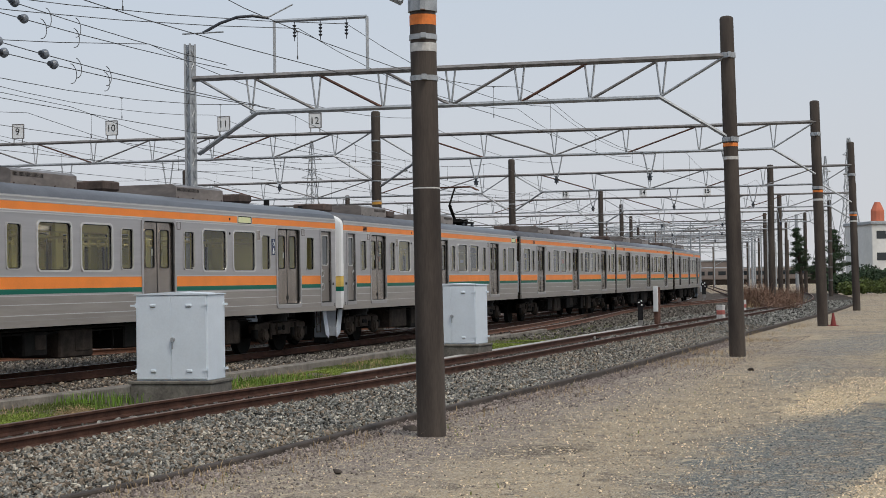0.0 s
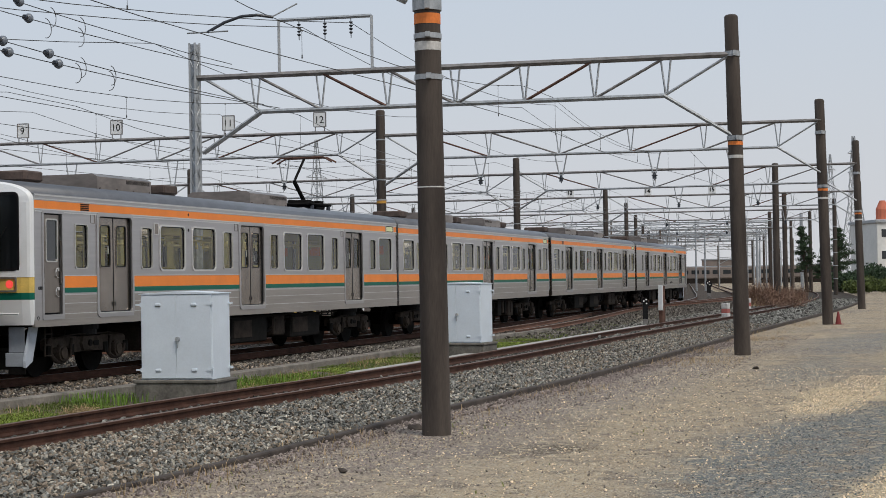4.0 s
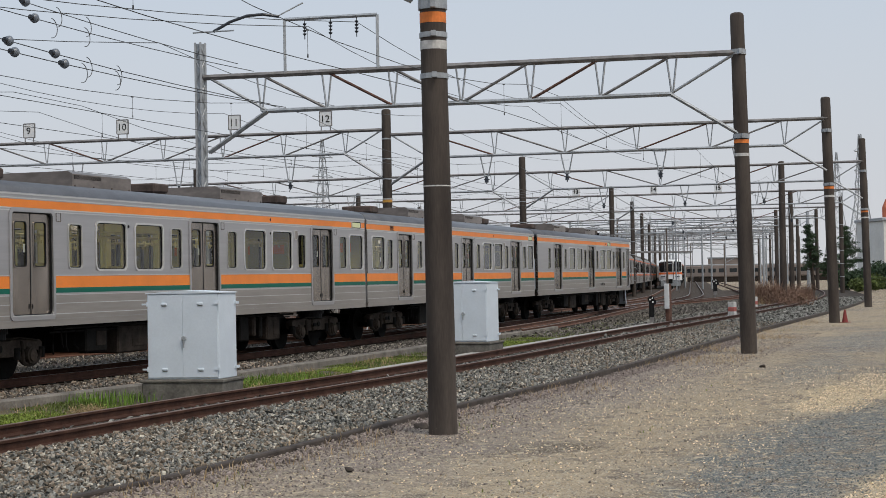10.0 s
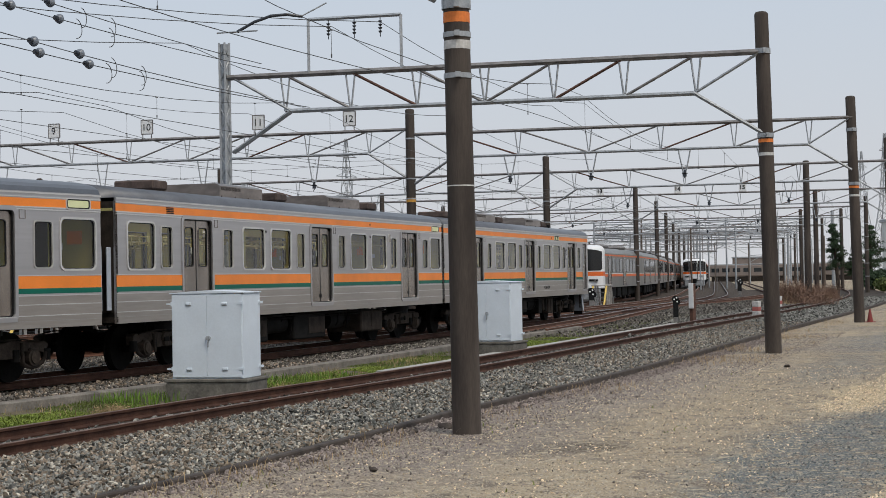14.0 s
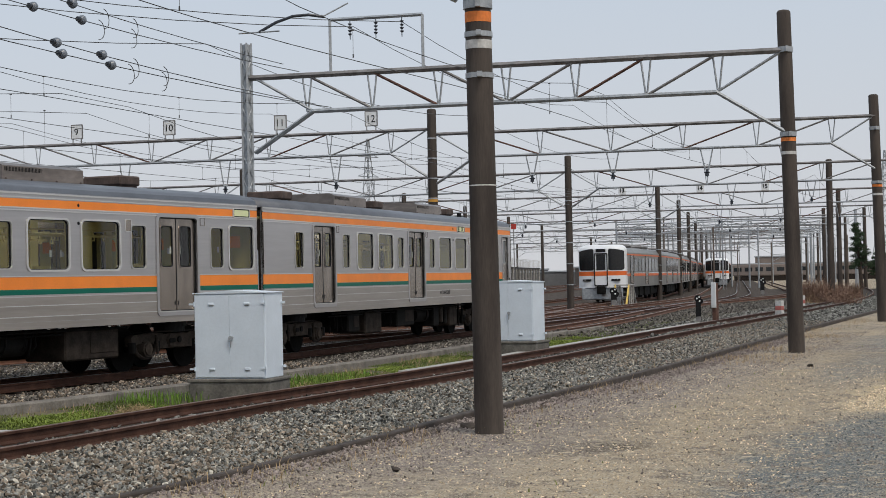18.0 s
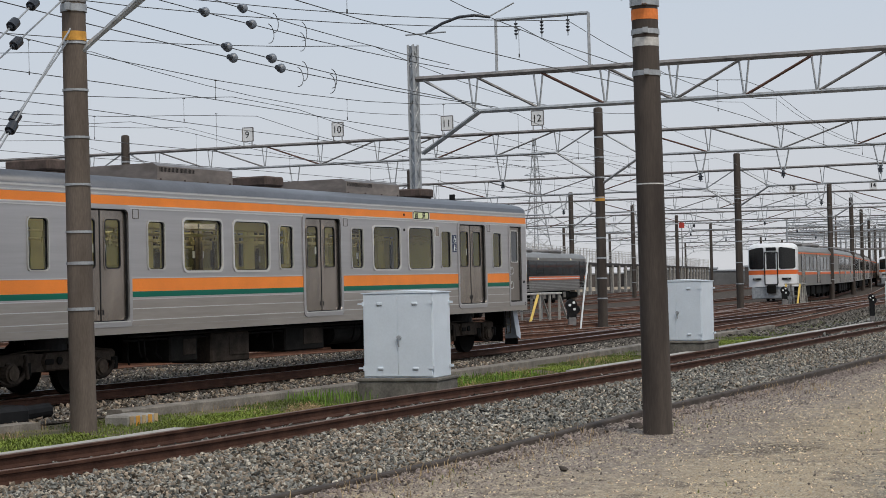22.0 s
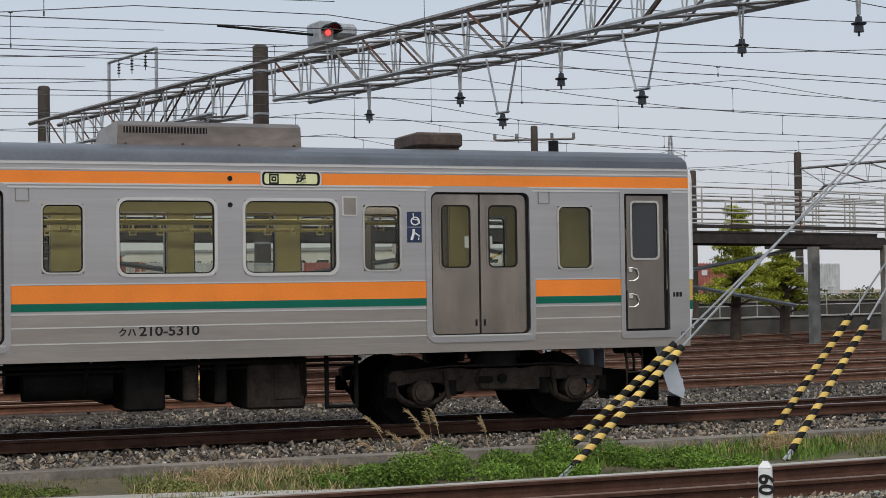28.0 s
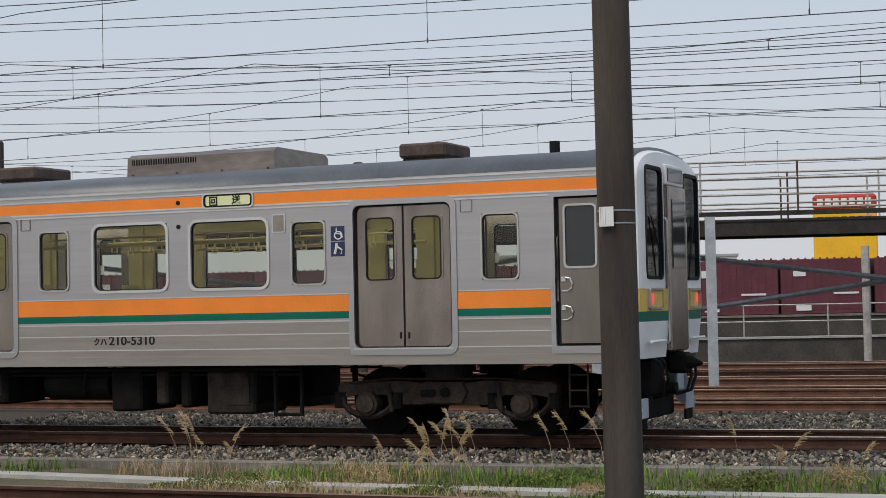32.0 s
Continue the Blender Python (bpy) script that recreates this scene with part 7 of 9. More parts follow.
part("deck", bm, DARK_BEAM, walkway)
for off, zb in ((0.0, 3.38), (2.55, 3.34), (4.5, 3.34)):
    for h in (0.34, 0.66, 1.0):
        bm = bmesh.new()
        tube(bm, DECK.run(S0, S1, off, zb + h, 4.0), 0.024, 5)
        part("handrail", bm, RAILING, walkway)
    s = S0
    k = 0
    while s < S1:
        a = DECK.at(s, off)
        bm = bmesh.new()
        rod(bm, (a.x, a.y, zb), (a.x, a.y, zb + 1.0), 0.022, 5)
        part("railing_post", bm, RAILING if k % 4 else RUSTY, walkway)
        s += 1.9
        k += 1
s = DECK.s_of(-7.3) - 13.2 * 3
k = 0
while s < S1:
    for off, z in ((0.0, 3.3), (2.6, 3.0), (4.4, 3.0)):
        if off == 0.0:
            q = s
        else:
            q = s - 2.4
        a = DECK.at(q, off)
        t = DECK.turn(q)
        bm = bmesh.new()
        box(bm, -0.10, 0.10, -0.08, 0.08, -0.4, z, Matrix.Translation(a) @ Matrix.Rotation(t, 4, "Z"))
        part("post", bm, PALE_POST if off < 3 else RAILING, walkway)
    for o in (4.4,):
        a, b = DECK.at(s - 2.4, o), DECK.at(s + 10.8, o)
        bm = bmesh.new()
        rod(bm, (a.x, a.y, 1.15), (b.x, b.y, 2.9), 0.06, 4)
        rod(bm, (a.x, a.y, 2.9), (b.x, b.y, 1.15), 0.06, 4)
        part("cross_brace", bm, GALV, walkway)
    s += 13.2
    k += 1
for az, dist in ((97.24, 48.5), (84.6, 47.5), (75.0, 47.0)):
    bm = bmesh.new()
    rod(bm, (math.cos(radians(az)) * dist, math.sin(radians(az)) * dist, -0.4), (math.cos(radians(az)) * dist, math.sin(radians(az)) * dist, 3.05), 0.11, 8)
    part("rear_post", bm, RAILING, walkway)
# the row of columns carrying the walkway on beyond the parked express
far_deck = empty("elevated_walkway", Matrix(), "long elevated walkway on a row of pale columns", "walkway", kind="structure")
F0, F1 = DECK.s_of(30), DECK.s_of(290)
bm = bmesh.new()
sweep(bm, DECK.run(F0, F1, 6.0, 3.0, 6.0), [(-1.0, 0), (-1.0, 0.35), (1.0, 0.35), (1.0, 0)])
part("deck", bm, DARK_BEAM, far_deck)
for off in (5.0, 7.0):
    for h in (0.3, 0.58, 0.86, 1.14, 1.42):
        bm = bmesh.new()
        tube(bm, DECK.run(F0, F1, off, 3.35 + h, 6.0), 0.022, 4)
        part("handrail", bm, RAILING, far_deck)
s = F0
k = 0
while s < F1:
    a = DECK.at(s, 5.0)
    for e_ in (0.0, 1.0):
        q = DECK.at(s + e_, 5.0 if e_ == 0.0 else 7.0)
        bm = bmesh.new()
        rod(bm, (q.x, q.y, 3.3), (q.x, q.y, 4.78), 0.028, 4)
        part("railing_post", bm, RAILING, far_deck)
    if k % 2 == 0:
        bm = bmesh.new()
        box(bm, a.x - 0.14, a.x + 0.14, a.y - 0.14, a.y + 0.14, -0.4, 3.1)
        part("column", bm, CONCRETE, far_deck)
    s += 2.0 if s < DECK.s_of(150) else 3.0
    k += 1


# stairs up to the walkway, with yellow striped rails
def stairs(base, turn, rise, run, width, label, material, striped=False):
    st_ = empty("staircase", Matrix.Translation(base) @ Matrix.Rotation(turn, 4, "Z"), label, "stairs", "steel stairs in the yard")
    n = max(4, int(rise / 0.22))
    for y in (0, width):
        bm = bmesh.new()
        box(bm, -0.02, 0.02, y - 0.02, y + 0.02, 0, 0.1)
        rod(bm, (0, y, 0.02), (run, y, rise), 0.07, 4)
        part("stringer", bm, material, st_)
        bm = bmesh.new()
        rod(bm, (0, y, 0.55), (run, y, rise + 0.55), 0.022, 6)
        part("middle_rail", bm, YELLOW if striped else RAILING, st_)
        for k in range(12 if striped else 1):
            m_ = 12 if striped else 1
            bm = bmesh.new()
            rod(bm, (run * k / m_, y, rise * k / m_ + 0.95), (run * (k + 1) / m_, y, rise * (k + 1) / m_ + 0.95), 0.028, 6)
            part("handrail", bm, (BLACK if k % 2 else YELLOW) if striped else RAILING, st_)
        for k in range(4):
            bm = bmesh.new()
            rod(bm, (run * k / 3, y, rise * k / 3), (run * k / 3, y, rise * k / 3 + 0.95), 0.022, 5)
            part("baluster", bm, RAILING, st_)
    for k in range(n):
        bm = bmesh.new()
        box(bm, run * (k + 0.4) / n - 0.12, run * (k + 0.4) / n + 0.12, 0, width, rise * (k + 0.5) / n, rise * (k + 0.5) / n + 0.03)
        part("tread", bm, GALV_DULL, st_)
    return st_


RUST_PAINT = mat("rust_streaked_stringer", (0.34, 0.25, 0.17), 0.8, 0.1, 3, 0.45, 0.1, 12, tint=(0.40, 0.37, 0.33))
t = math.atan2(2.4, 5.2)
stairs((15.2, 38.75, 1.72), t, 1.60, 2.4, 1.0, "upper flight of pale galvanised steel stairs", PALE_POST)
stairs((12.3, 37.4, 0.75), t, 0.97, 2.2, 1.0, "lower flight of stairs with yellow rails and rusty stringers", RUST_PAINT, True)
land = empty("stair_landing", Matrix.Translation((14.75, 38.52, 0)) @ Matrix.Rotation(t, 4, "Z"), "small steel landing between two flights of stairs", "platform")
bm = bmesh.new()
bevel_box(bm, -0.5, 0.5, -0.1, 1.1, 1.58, 1.72, 0.02)
part("deck", bm, RUST_PAINT, land)
for y_ in (0.05, 0.95):
    bm = bmesh.new()
    box(bm, -0.07, 0.07, y_ - 0.07, y_ + 0.07, -0.4, 1.58)
    part("post", bm, PALE_POST, land)
    for z_ in (2.2, 2.65):
        bm = bmesh.new()
        rod(bm, (-0.5, y_, z_), (0.5, y_, z_), 0.025, 6)
        part("handrail", bm, RAILING, land)
# low inspection stage on round pillars, with a ladder at its end
stage = empty("inspection_stage", Matrix(), "low steel stage on concrete pillars with a striped edge", "platform")
a, b = Vector((6.9, 34.9, 0)), Vector((12.2, 37.35, 0))
for k in range(28):
    bm = bmesh.new()
    p, q = a + (b - a) * k / 28, a + (b - a) * (k + 1) / 28
    rod(bm, (p.x, p.y, 0.77), (q.x, q.y, 0.77), 0.03, 6)
    part("striped_edge", bm, YELLOW if k % 2 else BLACK, stage)
bm = bmesh.new()
sweep(bm, [a, b], [(0.02, 0.60), (0.02, 0.74), (0.9, 0.74), (0.9, 0.60)])
part("platform", bm, PALE_POST, stage)
for u in (0.06, 0.52, 0.96):
    p = a + (b - a) * u
    bm = bmesh.new()
    rod(bm, (p.x - 0.1, p.y + 0.3, -0.3), (p.x - 0.1, p.y + 0.3, 0.6), 0.14, 14)
    part("pillar", bm, CONCRETE, stage)
d = (b - a).normalized()
w = Vector((-d.y, d.x, 0))
for o in (0.05, 0.6):
    bm = bmesh.new()
    p, q = a + w * o, a - d * 1.15 + w * o
    rod(bm, (p.x, p.y, 0.76), (q.x, q.y, -0.15), 0.045, 5)
    part("ladder_side", bm, YELLOW, stage)
for k in range(5):
    p = a - d * (0.15 + k * 0.22)
    q = p + w * 0.65
    z_ = 0.66 - k * 0.17
    bm = bmesh.new()
    rod(bm, (p.x, p.y, z_), (q.x, q.y, z_), 0.03, 5)
    part("ladder_rung", bm, YELLOW, stage)


def yellow_stage(x, y, turn, label, n=5, gap=1.25, wide=0.8):
    """A small access stage: a pale deck on posts with yellow stair rails."""
    e = empty("access_stage", Matrix.Translation((x, y, 0)) @ Matrix.Rotation(turn, 4, "Z"), label, "platform", "access stages beside the parked trains")
    end = 0.2 + (n - 1) * gap
    for y_ in (0, wide):
        bm = bmesh.new()
        rod(bm, (-1.15, y_, -0.2), (0.0, y_, 1.08), 0.06, 6)
        part("stair_rail", bm, YELLOW, e)
        bm = bmesh.new()
        rod(bm, (end, y_, 1.0), (end + 1.1, y_, -0.2), 0.05, 5)
        part("rear_brace", bm, RAILING, e)
        for k in range(n):
            bm = bmesh.new()
            box(bm, 0.12 + k * gap, 0.20 + k * gap, y_ - 0.04, y_ + 0.04, -0.25, 1.02)
            part("post", bm, RAILING, e)
    bm = bmesh.new()
    bevel_box(bm, -0.1, end + 0.1, -0.1, wide + 0.1, 1.02, 1.10, 0.015)
    part("deck", bm, RAILING, e)
    for k in range(4):
        bm = bmesh.new()
        box(bm, -0.95 + k * 0.24, -0.72 + k * 0.24, 0.02, wide - 0.02, 0.1 + k * 0.26, 0.13 + k * 0.26)
        part("tread", bm, GALV_DULL, e)


yellow_stage(40.6, 45.7, radians(22), "steel access stage with yellow stair rails", 5)
yellow_stage(55.6, 43.1, radians(18), "steel access stage with yellow stair rails", 3, 1.2)
yellow_stage(89.9, 50.3, radians(20), "steel access stage beside the parked suburban train", 3, 0.7)


def dwarf_signal(x, y, turn, label, h=0.75, size=1.0):
    e = empty("dwarf_signal", Matrix.Translation((x, y, -0.2 + 0.2 * size)) @ Matrix.Rotation(turn, 4, "Z") @ Matrix.Scale(size, 4), label, "signal", "dwarf signals")
    bm = bmesh.new()
    rod(bm, (0, 0, -0.2), (0, 0, 0.3), 0.05, 8)
    bevel_box(bm, -0.14, 0.14, -0.1, 0.1, -0.05, 0.25, 0.02)
    part("base", bm, GALV_DULL, e)
    bm = bmesh.new()
    rod(bm, (-0.02, -0.08, h - 0.15), (-0.02, 0.08, h - 0.15), 0.21, 18)
    rod(bm, (0.12, -0.08, h - 0.32), (0.12, 0.08, h - 0.32), 0.17, 18)
    box(bm, -0.16, 0.16, -0.07, 0.07, 0.2, h - 0.2)
    part("head", bm, BLACK, e)
    for k, (lx, lz) in enumerate(((-0.09, h - 0.15), (0.06, h - 0.06), (0.08, h - 0.3))):
        bm = bmesh.new()
        rod(bm, (lx, -0.08, lz), (lx, -0.12, lz), 0.05, 10)
        part("lens", bm, WHITE_SIGN, e)


dwarf_signal(37.2, 43.7, radians(-42), "black dwarf shunting signal with white lenses", 0.85)
dwarf_signal(46.8, 39.5, radians(-40), "black dwarf shunting signal beside the rails", 0.85)
dwarf_signal(50.2, 37.4, radians(-40), "black dwarf shunting signal beside the rails", 0.85)
dwarf_signal(85.1, 48.6, radians(-55), "black dwarf signal before the parked train", 0.9)
dwarf_signal(124, 57.5, radians(-60), "black disc signal far up the yard", 1.2)
dwarf_signal(57.0, 29.0, radians(-60), "black signal leaning behind the marker post", 1.5, 0.6)
dwarf_signal(27.6, 37.2, radians(-45), "black dwarf shunting signal beside the rails", 0.85)

# clearance marker post, red and white blocks, cone
FADED_RED = mat("faded_red_paint", (0.42, 0.13, 0.11), 0.7, 0, 4, 0.2, 0.02)
e = empty("marker_post", Matrix.Translation((55.6, 27.6, -0.2)), "brown post with a white marker plate beside the siding", "post")
bm = bmesh.new()
bevel_box(bm, -0.14, 0.08, -0.08, 0.08, -0.2, 1.5, 0.02)
part("post", bm, RUSTY, e)
bm = bmesh.new()
bevel_box(bm, -0.19, -0.14, -0.10, 0.08, 0.62, 1.52, 0.012)
part("plate", bm, WHITE_SIGN, e)
for x, y in ((66.1, 29.9), (80.0, 35.0)):
    e = empty("buffer_marker", Matrix.Translation((x, y, -0.2)), "small red and white marker block beside the track", "marker", "red and white markers")
    for z0, z1, m_ in ((0.0, 0.26, WHITE_BAND), (0.26, 0.44, FADED_RED), (0.44, 0.66, WHITE_BAND)):
        bm = bmesh.new()
        bevel_box(bm, -0.14, 0.14, -0.14, 0.14, z0, z1, 0.015)
        part("block", bm, m_, e)
bm = bmesh.new()
rod(bm, (0, 0, 0), (0, 0, 0.45), 0.11, 16, 0.03)
box(bm, -0.15, 0.15, -0.15, 0.15, -0.02, 0.02)
CONE_RED = mat("dark_red_plastic", (0.22, 0.035, 0.03), 0.6, 0, 4, 0.2, 0.02)
cone = tagged(part("traffic_cone", bm, CONE_RED), "dark red traffic cone at the foot of a mast", "cone")
cone.matrix_basis = Matrix.Translation((58.05, 21.98, -0.15))
# kilometre post
e = empty("distance_post", Matrix.Translation((6.72, 12.65, -0.42)) @ Matrix.Rotation(radians(-33), 4, "Z"), "white distance post lettered 60 beside the siding", "post")
bm = bmesh.new()
bevel_box(bm, -0.055, 0.055, -0.05, 0.05, 0, 0.62, 0.012)
loft(bm, [[(-0.055, -0.05, 0.62), (0.055, -0.05, 0.62), (0.055, 0.05, 0.62), (-0.055, 0.05, 0.62)], [(-0.02, -0.02, 0.67), (0.02, -0.02, 0.67), (0.02, 0.02, 0.67), (-0.02, 0.02, 0.67)]])
part("post", bm, WHITE_SIGN, e)
number_text("60", 0.17, TEXT, e, Matrix.Translation((-0.045, -0.054, 0.57)) @ Matrix.Rotation(math.pi / 2, 4, "X") @ Matrix.Rotation(-math.pi / 2, 4, "Z"))
# switch machine under a black cover beside the train's track
e = empty("point_machine", Matrix.Translation((13.9, 20.3, -0.2)) @ Matrix.Rotation(MAIN.turn(14), 4, "Z"), "black tarpaulin-covered point machine beside the rail", "point machine")
bm = bmesh.new()
bevel_box(bm, -0.75, 0.45, -0.25, 0.25, -0.02, 0.26, 0.07)
part("cover", bm, BLACK, e)
bm = bmesh.new()
rod(bm, (0.45, 0, 0.12), (1.0, 0, 0.14), 0.11, 12)
part("motor", bm, BLACK, e)
bm = bmesh.new()
tube(bm, [(-0.75, 0.1, 0.1), (-1.1, 0.25, 0.05), (-1.2, 0.7, 0.02)], 0.035, 6)
part("hose", bm, BLACK, e)
# grated yellow end of the cable trough
e = empty("trough_ramp", Matrix.Translation((15.05, 18.8, -0.2)) @ Matrix.Rotation(radians(12), 4, "Z"), "yellow-edged concrete end block of the cable trough", "block")
bm = bmesh.new()
bevel_box(bm, -0.3, 0.3, -0.22, 0.22, -0.1, 0.13, 0.03)
part("block", bm, CONCRETE, e)
for k in range(5):
    bm = bmesh.new()
    box(bm, -0.28 + k * 0.13, -0.20 + k * 0.13, -0.226, -0.215, -0.05, 0.12)
    part("yellow_stripe", bm, AMBER_BAND if k % 2 else STRAW, e)
# leaning white pole by the far mast
e = empty("stake", Matrix.Translation((50.0, 36.9, 0)), "slim white stake leaning beside the rails", "stake")
bm = bmesh.new()
rod(bm, (0, 0, -0.3), (0.75, 0.1, 2.5), 0.035, 6)
part("stake", bm, WHITE_SIGN, e)


# ---- what stands behind the yard ----
wall_m = mat("dark_retaining_concrete", (0.075, 0.07, 0.062), 0.95, 0, 1.2, 0.35, 0.3, 20)
for off, z0, z1, lb in ((15.0, -0.4, 0.52, "dark stained concrete retaining wall behind the yard"), (16.4, 0.3, 1.12, "upper dark mossy wall behind the railing")):
    bm = bmesh.new()
    sweep(bm, DECK.run(DECK.s_of(-58), DECK.s_of(110), off, 0, 4.0), [(-0.2, z0), (-0.2, z1), (0.2, z1), (0.2, z0)])
    tagged(part("retaining_wall", bm, wall_m), lb, "wall", kind="structure")
    bm = bmesh.new()
    sweep(bm, DECK.run(DECK.s_of(-58), DECK.s_of(110), off, 0, 4.0), [(-0.25, z1 + 0.004), (-0.25, z1 + 0.06), (0.25, z1 + 0.06), (0.25, z1 + 0.004)])
    tagged(part("wall_coping", bm, TROUGH if off < 16 else TROUGH_OLD), "pale coping along the retaining wall", "coping", kind="structure")
sheet("embankment", DECK.run(DECK.s_of(-58), DECK.s_of(110), 15.1, 0.45, 6.0), DECK.run(DECK.s_of(-58), DECK.s_of(110), 70, 0.55, 6.0), GRASS_SOIL, "rough ground on top of the retaining wall", "embankment")
fence = empty("wall_railing", Matrix(), "thin grey railing on top of the retaining wall", "railing")
for h in (0.45, 0.92):
    bm = bmesh.new()
    tube(bm, DECK.run(DECK.s_of(-55), DECK.s_of(60), 15.6, 0.55 + h, 6.0), 0.02, 4)
    part("rail", bm, RAILING, fence)
s = DECK.s_of(-55)
while s < DECK.s_of(60):
    a = DECK.at(s, 15.6)
    bm = bmesh.new()
    rod(bm, (a.x, a.y, 0.4), (a.x, a.y, 1.5), 0.022, 4)
    part("post", bm, RAILING, fence)
    s += 2.4

MAROON = mat("maroon_container", (0.13, 0.035, 0.05), 0.6, 0, 1.5, 0.15, 0.0, 8)
BLUE_BOX = mat("blue_container", (0.03, 0.07, 0.25), 0.6, 0, 1.5, 0.15, 0.0, 8)
GREY_BOX = mat("grey_container", (0.58, 0.59, 0.60), 0.6, 0, 1.5, 0.15, 0.0, 8)
REDBOX = mat("faded_red_container", (0.40, 0.13, 0.11), 0.6, 0, 1.5, 0.15, 0.0, 8)
s = DECK.s_of(-60)
k = 0
while s < DECK.s_of(75):
    a = DECK.at(s, 38)
    col = MAROON if s < DECK.s_of(6) else (BLUE_BOX, GREY_BOX, REDBOX, GREY_BOX, MAROON)[k % 5] if s < DECK.s_of(14) else (GREY_BOX, GREY_BOX, REDBOX, GREY_BOX)[k % 4]
    e = empty("freight_container", Matrix.Translation((a.x, a.y, 0.55)) @ Matrix.Rotation(DECK.turn(s), 4, "Z"), "freight container with plain pale markings on a wagon", "container", "freight containers on wagons")
    bm = bmesh.new()
    bevel_box(bm, -1.8, 1.8, -1.2, 1.2, 0.45, 2.70, 0.03)
    part("body", bm, col, e)
    for j in range(12):
        bm = bmesh.new()
        box(bm, -1.7 + j * 0.29, -1.62 + j * 0.29, -1.235, -1.2, 0.65, 2.75)
        part("rib", bm, col, e)
    for xa, xb, za, zb in ((-1.3, -0.8, 2.0, 2.3), (0.3, 1.3, 1.25, 1.33), (-1.2, -0.6, 0.6, 0.85)):
        bm = bmesh.new()
        box(bm, xa, xb, -1.25, -1.235, za, zb)
        part("marking", bm, WHITE_SIGN, e)
    bm = bmesh.new()
    bevel_box(bm, -1.9, 1.9, -1.15, 1.15, 0.05, 0.5, 0.03)
    part("wagon_bed", bm, UNDER, e)
    s += 3.75
    k += 1


def polar(az, dist, z=0.0):
    return Vector((math.cos(radians(az)) * dist, math.sin(radians(az)) * dist, z))


# bright yellow store tower with a red band and unreadable marks
YELLOW_WALL = mat("yellow_wall", (0.80, 0.45, 0.02), 0.6, 0, 0.5, 0.08, 0.0, 4)
p = polar(97.85, 160)
e = empty("store_tower", Matrix.Translation(p) @ Matrix.Rotation(radians(7.85), 4, "Z"), "yellow store sign tower with a red top band", "building")
bm = bmesh.new()
bevel_box(bm, -2.8, 2.8, -2, 2, -0.3, 9.6, 0.1)
part("wall", bm, YELLOW_WALL, e)
bm = bmesh.new()
bevel_box(bm, -2.8, 2.8, -2.05, 2.05, 9.6, 10.9, 0.25)
part("red_top", bm, RED, e)
for zc, m_ in ((10.25, WHITE_SIGN), (8.6, TEXT)):
    for k in range(7):
        bm = bmesh.new()
        box(bm, -2.4 + k * 0.7, -1.9 + k * 0.7, -2.1, -2.06, zc - 0.3, zc + 0.3)
        part("mark", bm, m_, e)


def building(az, dist, w, d, h, material, label, floors=3, bays=6, turn=None, name="building"):
    p = polar(az, dist)
    e = empty(name, Matrix.Translation(p) @ Matrix.Rotation(radians((turn if turn is not None else az) - 90), 4, "Z"), label, "building", "buildings behind the yard")
    bm = bmesh.new()
    bevel_box(bm, -w / 2, w / 2, -d / 2, d / 2, -0.4, h, 0.05)
    part("wall", bm, material, e)
    bm = bmesh.new()
    bevel_box(bm, -w / 2 - 0.2, w / 2 + 0.2, -d / 2 - 0.2, d / 2 + 0.2, h, h + 0.35, 0.05)
    part("roof", bm, GALV, e)
    for f in range(floors):
        for b_ in range(bays):
            bm = bmesh.new()
            x_ = -w / 2 + w * (b_ + 0.25) / bays
            z_ = h * (f + 0.35) / floors
            box(bm, x_, x_ + w * 0.5 / bays, -d / 2 - 0.03, -d / 2 + 0.05, z_, z_ + h * 0.36 / floors)
            part("window", bm, DARK_GLASS, e)
    return e


PALE_WALL = mat("pale_rendered_wall", (0.68, 0.68, 0.66), 0.8, 0, 0.4, 0.1, 0.0, 3)
TAN_WALL = mat("tan_rendered_wall", (0.42, 0.37, 0.30), 0.8, 0, 0.4, 0.12, 0.0, 3)
ORANGE_ROOF = mat("faded_orange_roof", (0.55, 0.16, 0.09), 0.7, 0, 0.6, 0.12, 0.0, 3)
e = building(18.2, 190, 12, 8, 6.8, PALE_WALL, "white rendered building with an orange dome roof", 3, 6, 40)
for dx, r_, h_ in ((-4.6, 0.7, 8.3), (-1.0, 0.9, 8.8)):
    bm = bmesh.new()
    rod(bm, (dx, -2, 6.8), (dx, -2, h_), r_, 12)
    rod(bm, (dx, -2, h_), (dx, -2, h_ + 0.9), r_, 12, 0.3)
    part("turret", bm, ORANGE_ROOF, e)
bm = bmesh.new()
bevel_box(bm, 1.5, 9, -3, 5, -0.3, 8.2, 0.1)
part("tower_block", bm, PALE_WALL, e)
for az, dist, w, d, h, m_, lb in ((88.5, 150, 9, 8, 7.5, TAN_WALL, "tan rendered low building beyond the containers"), (82.0, 210, 26, 10, 7, PALE_WALL, "long pale building beyond the yard"), (76.5, 170, 16, 9, 6, PALE_WALL, "low pale workshop beyond the yard"), (86.0, 140, 14, 8, 5.0, ORANGE_ROOF, "low red-roofed shed beyond the yard"), (70.5, 200, 18, 10, 6.5, PALE_WALL, "pale low building beyond the hedge"),
                               (92.0, 130, 12, 8, 5.2, ORANGE_ROOF, "low red-fronted shed beyond the containers"), (104, 220, 20, 10, 7, PALE_WALL, "long pale building beyond the containers"), (110, 240, 26, 10, 8, PALE_WALL, "long pale building beyond the yard")):
    building(az, dist, w, d, h, m_, lb, max(2, int(h / 3)), int(w / 2.2))


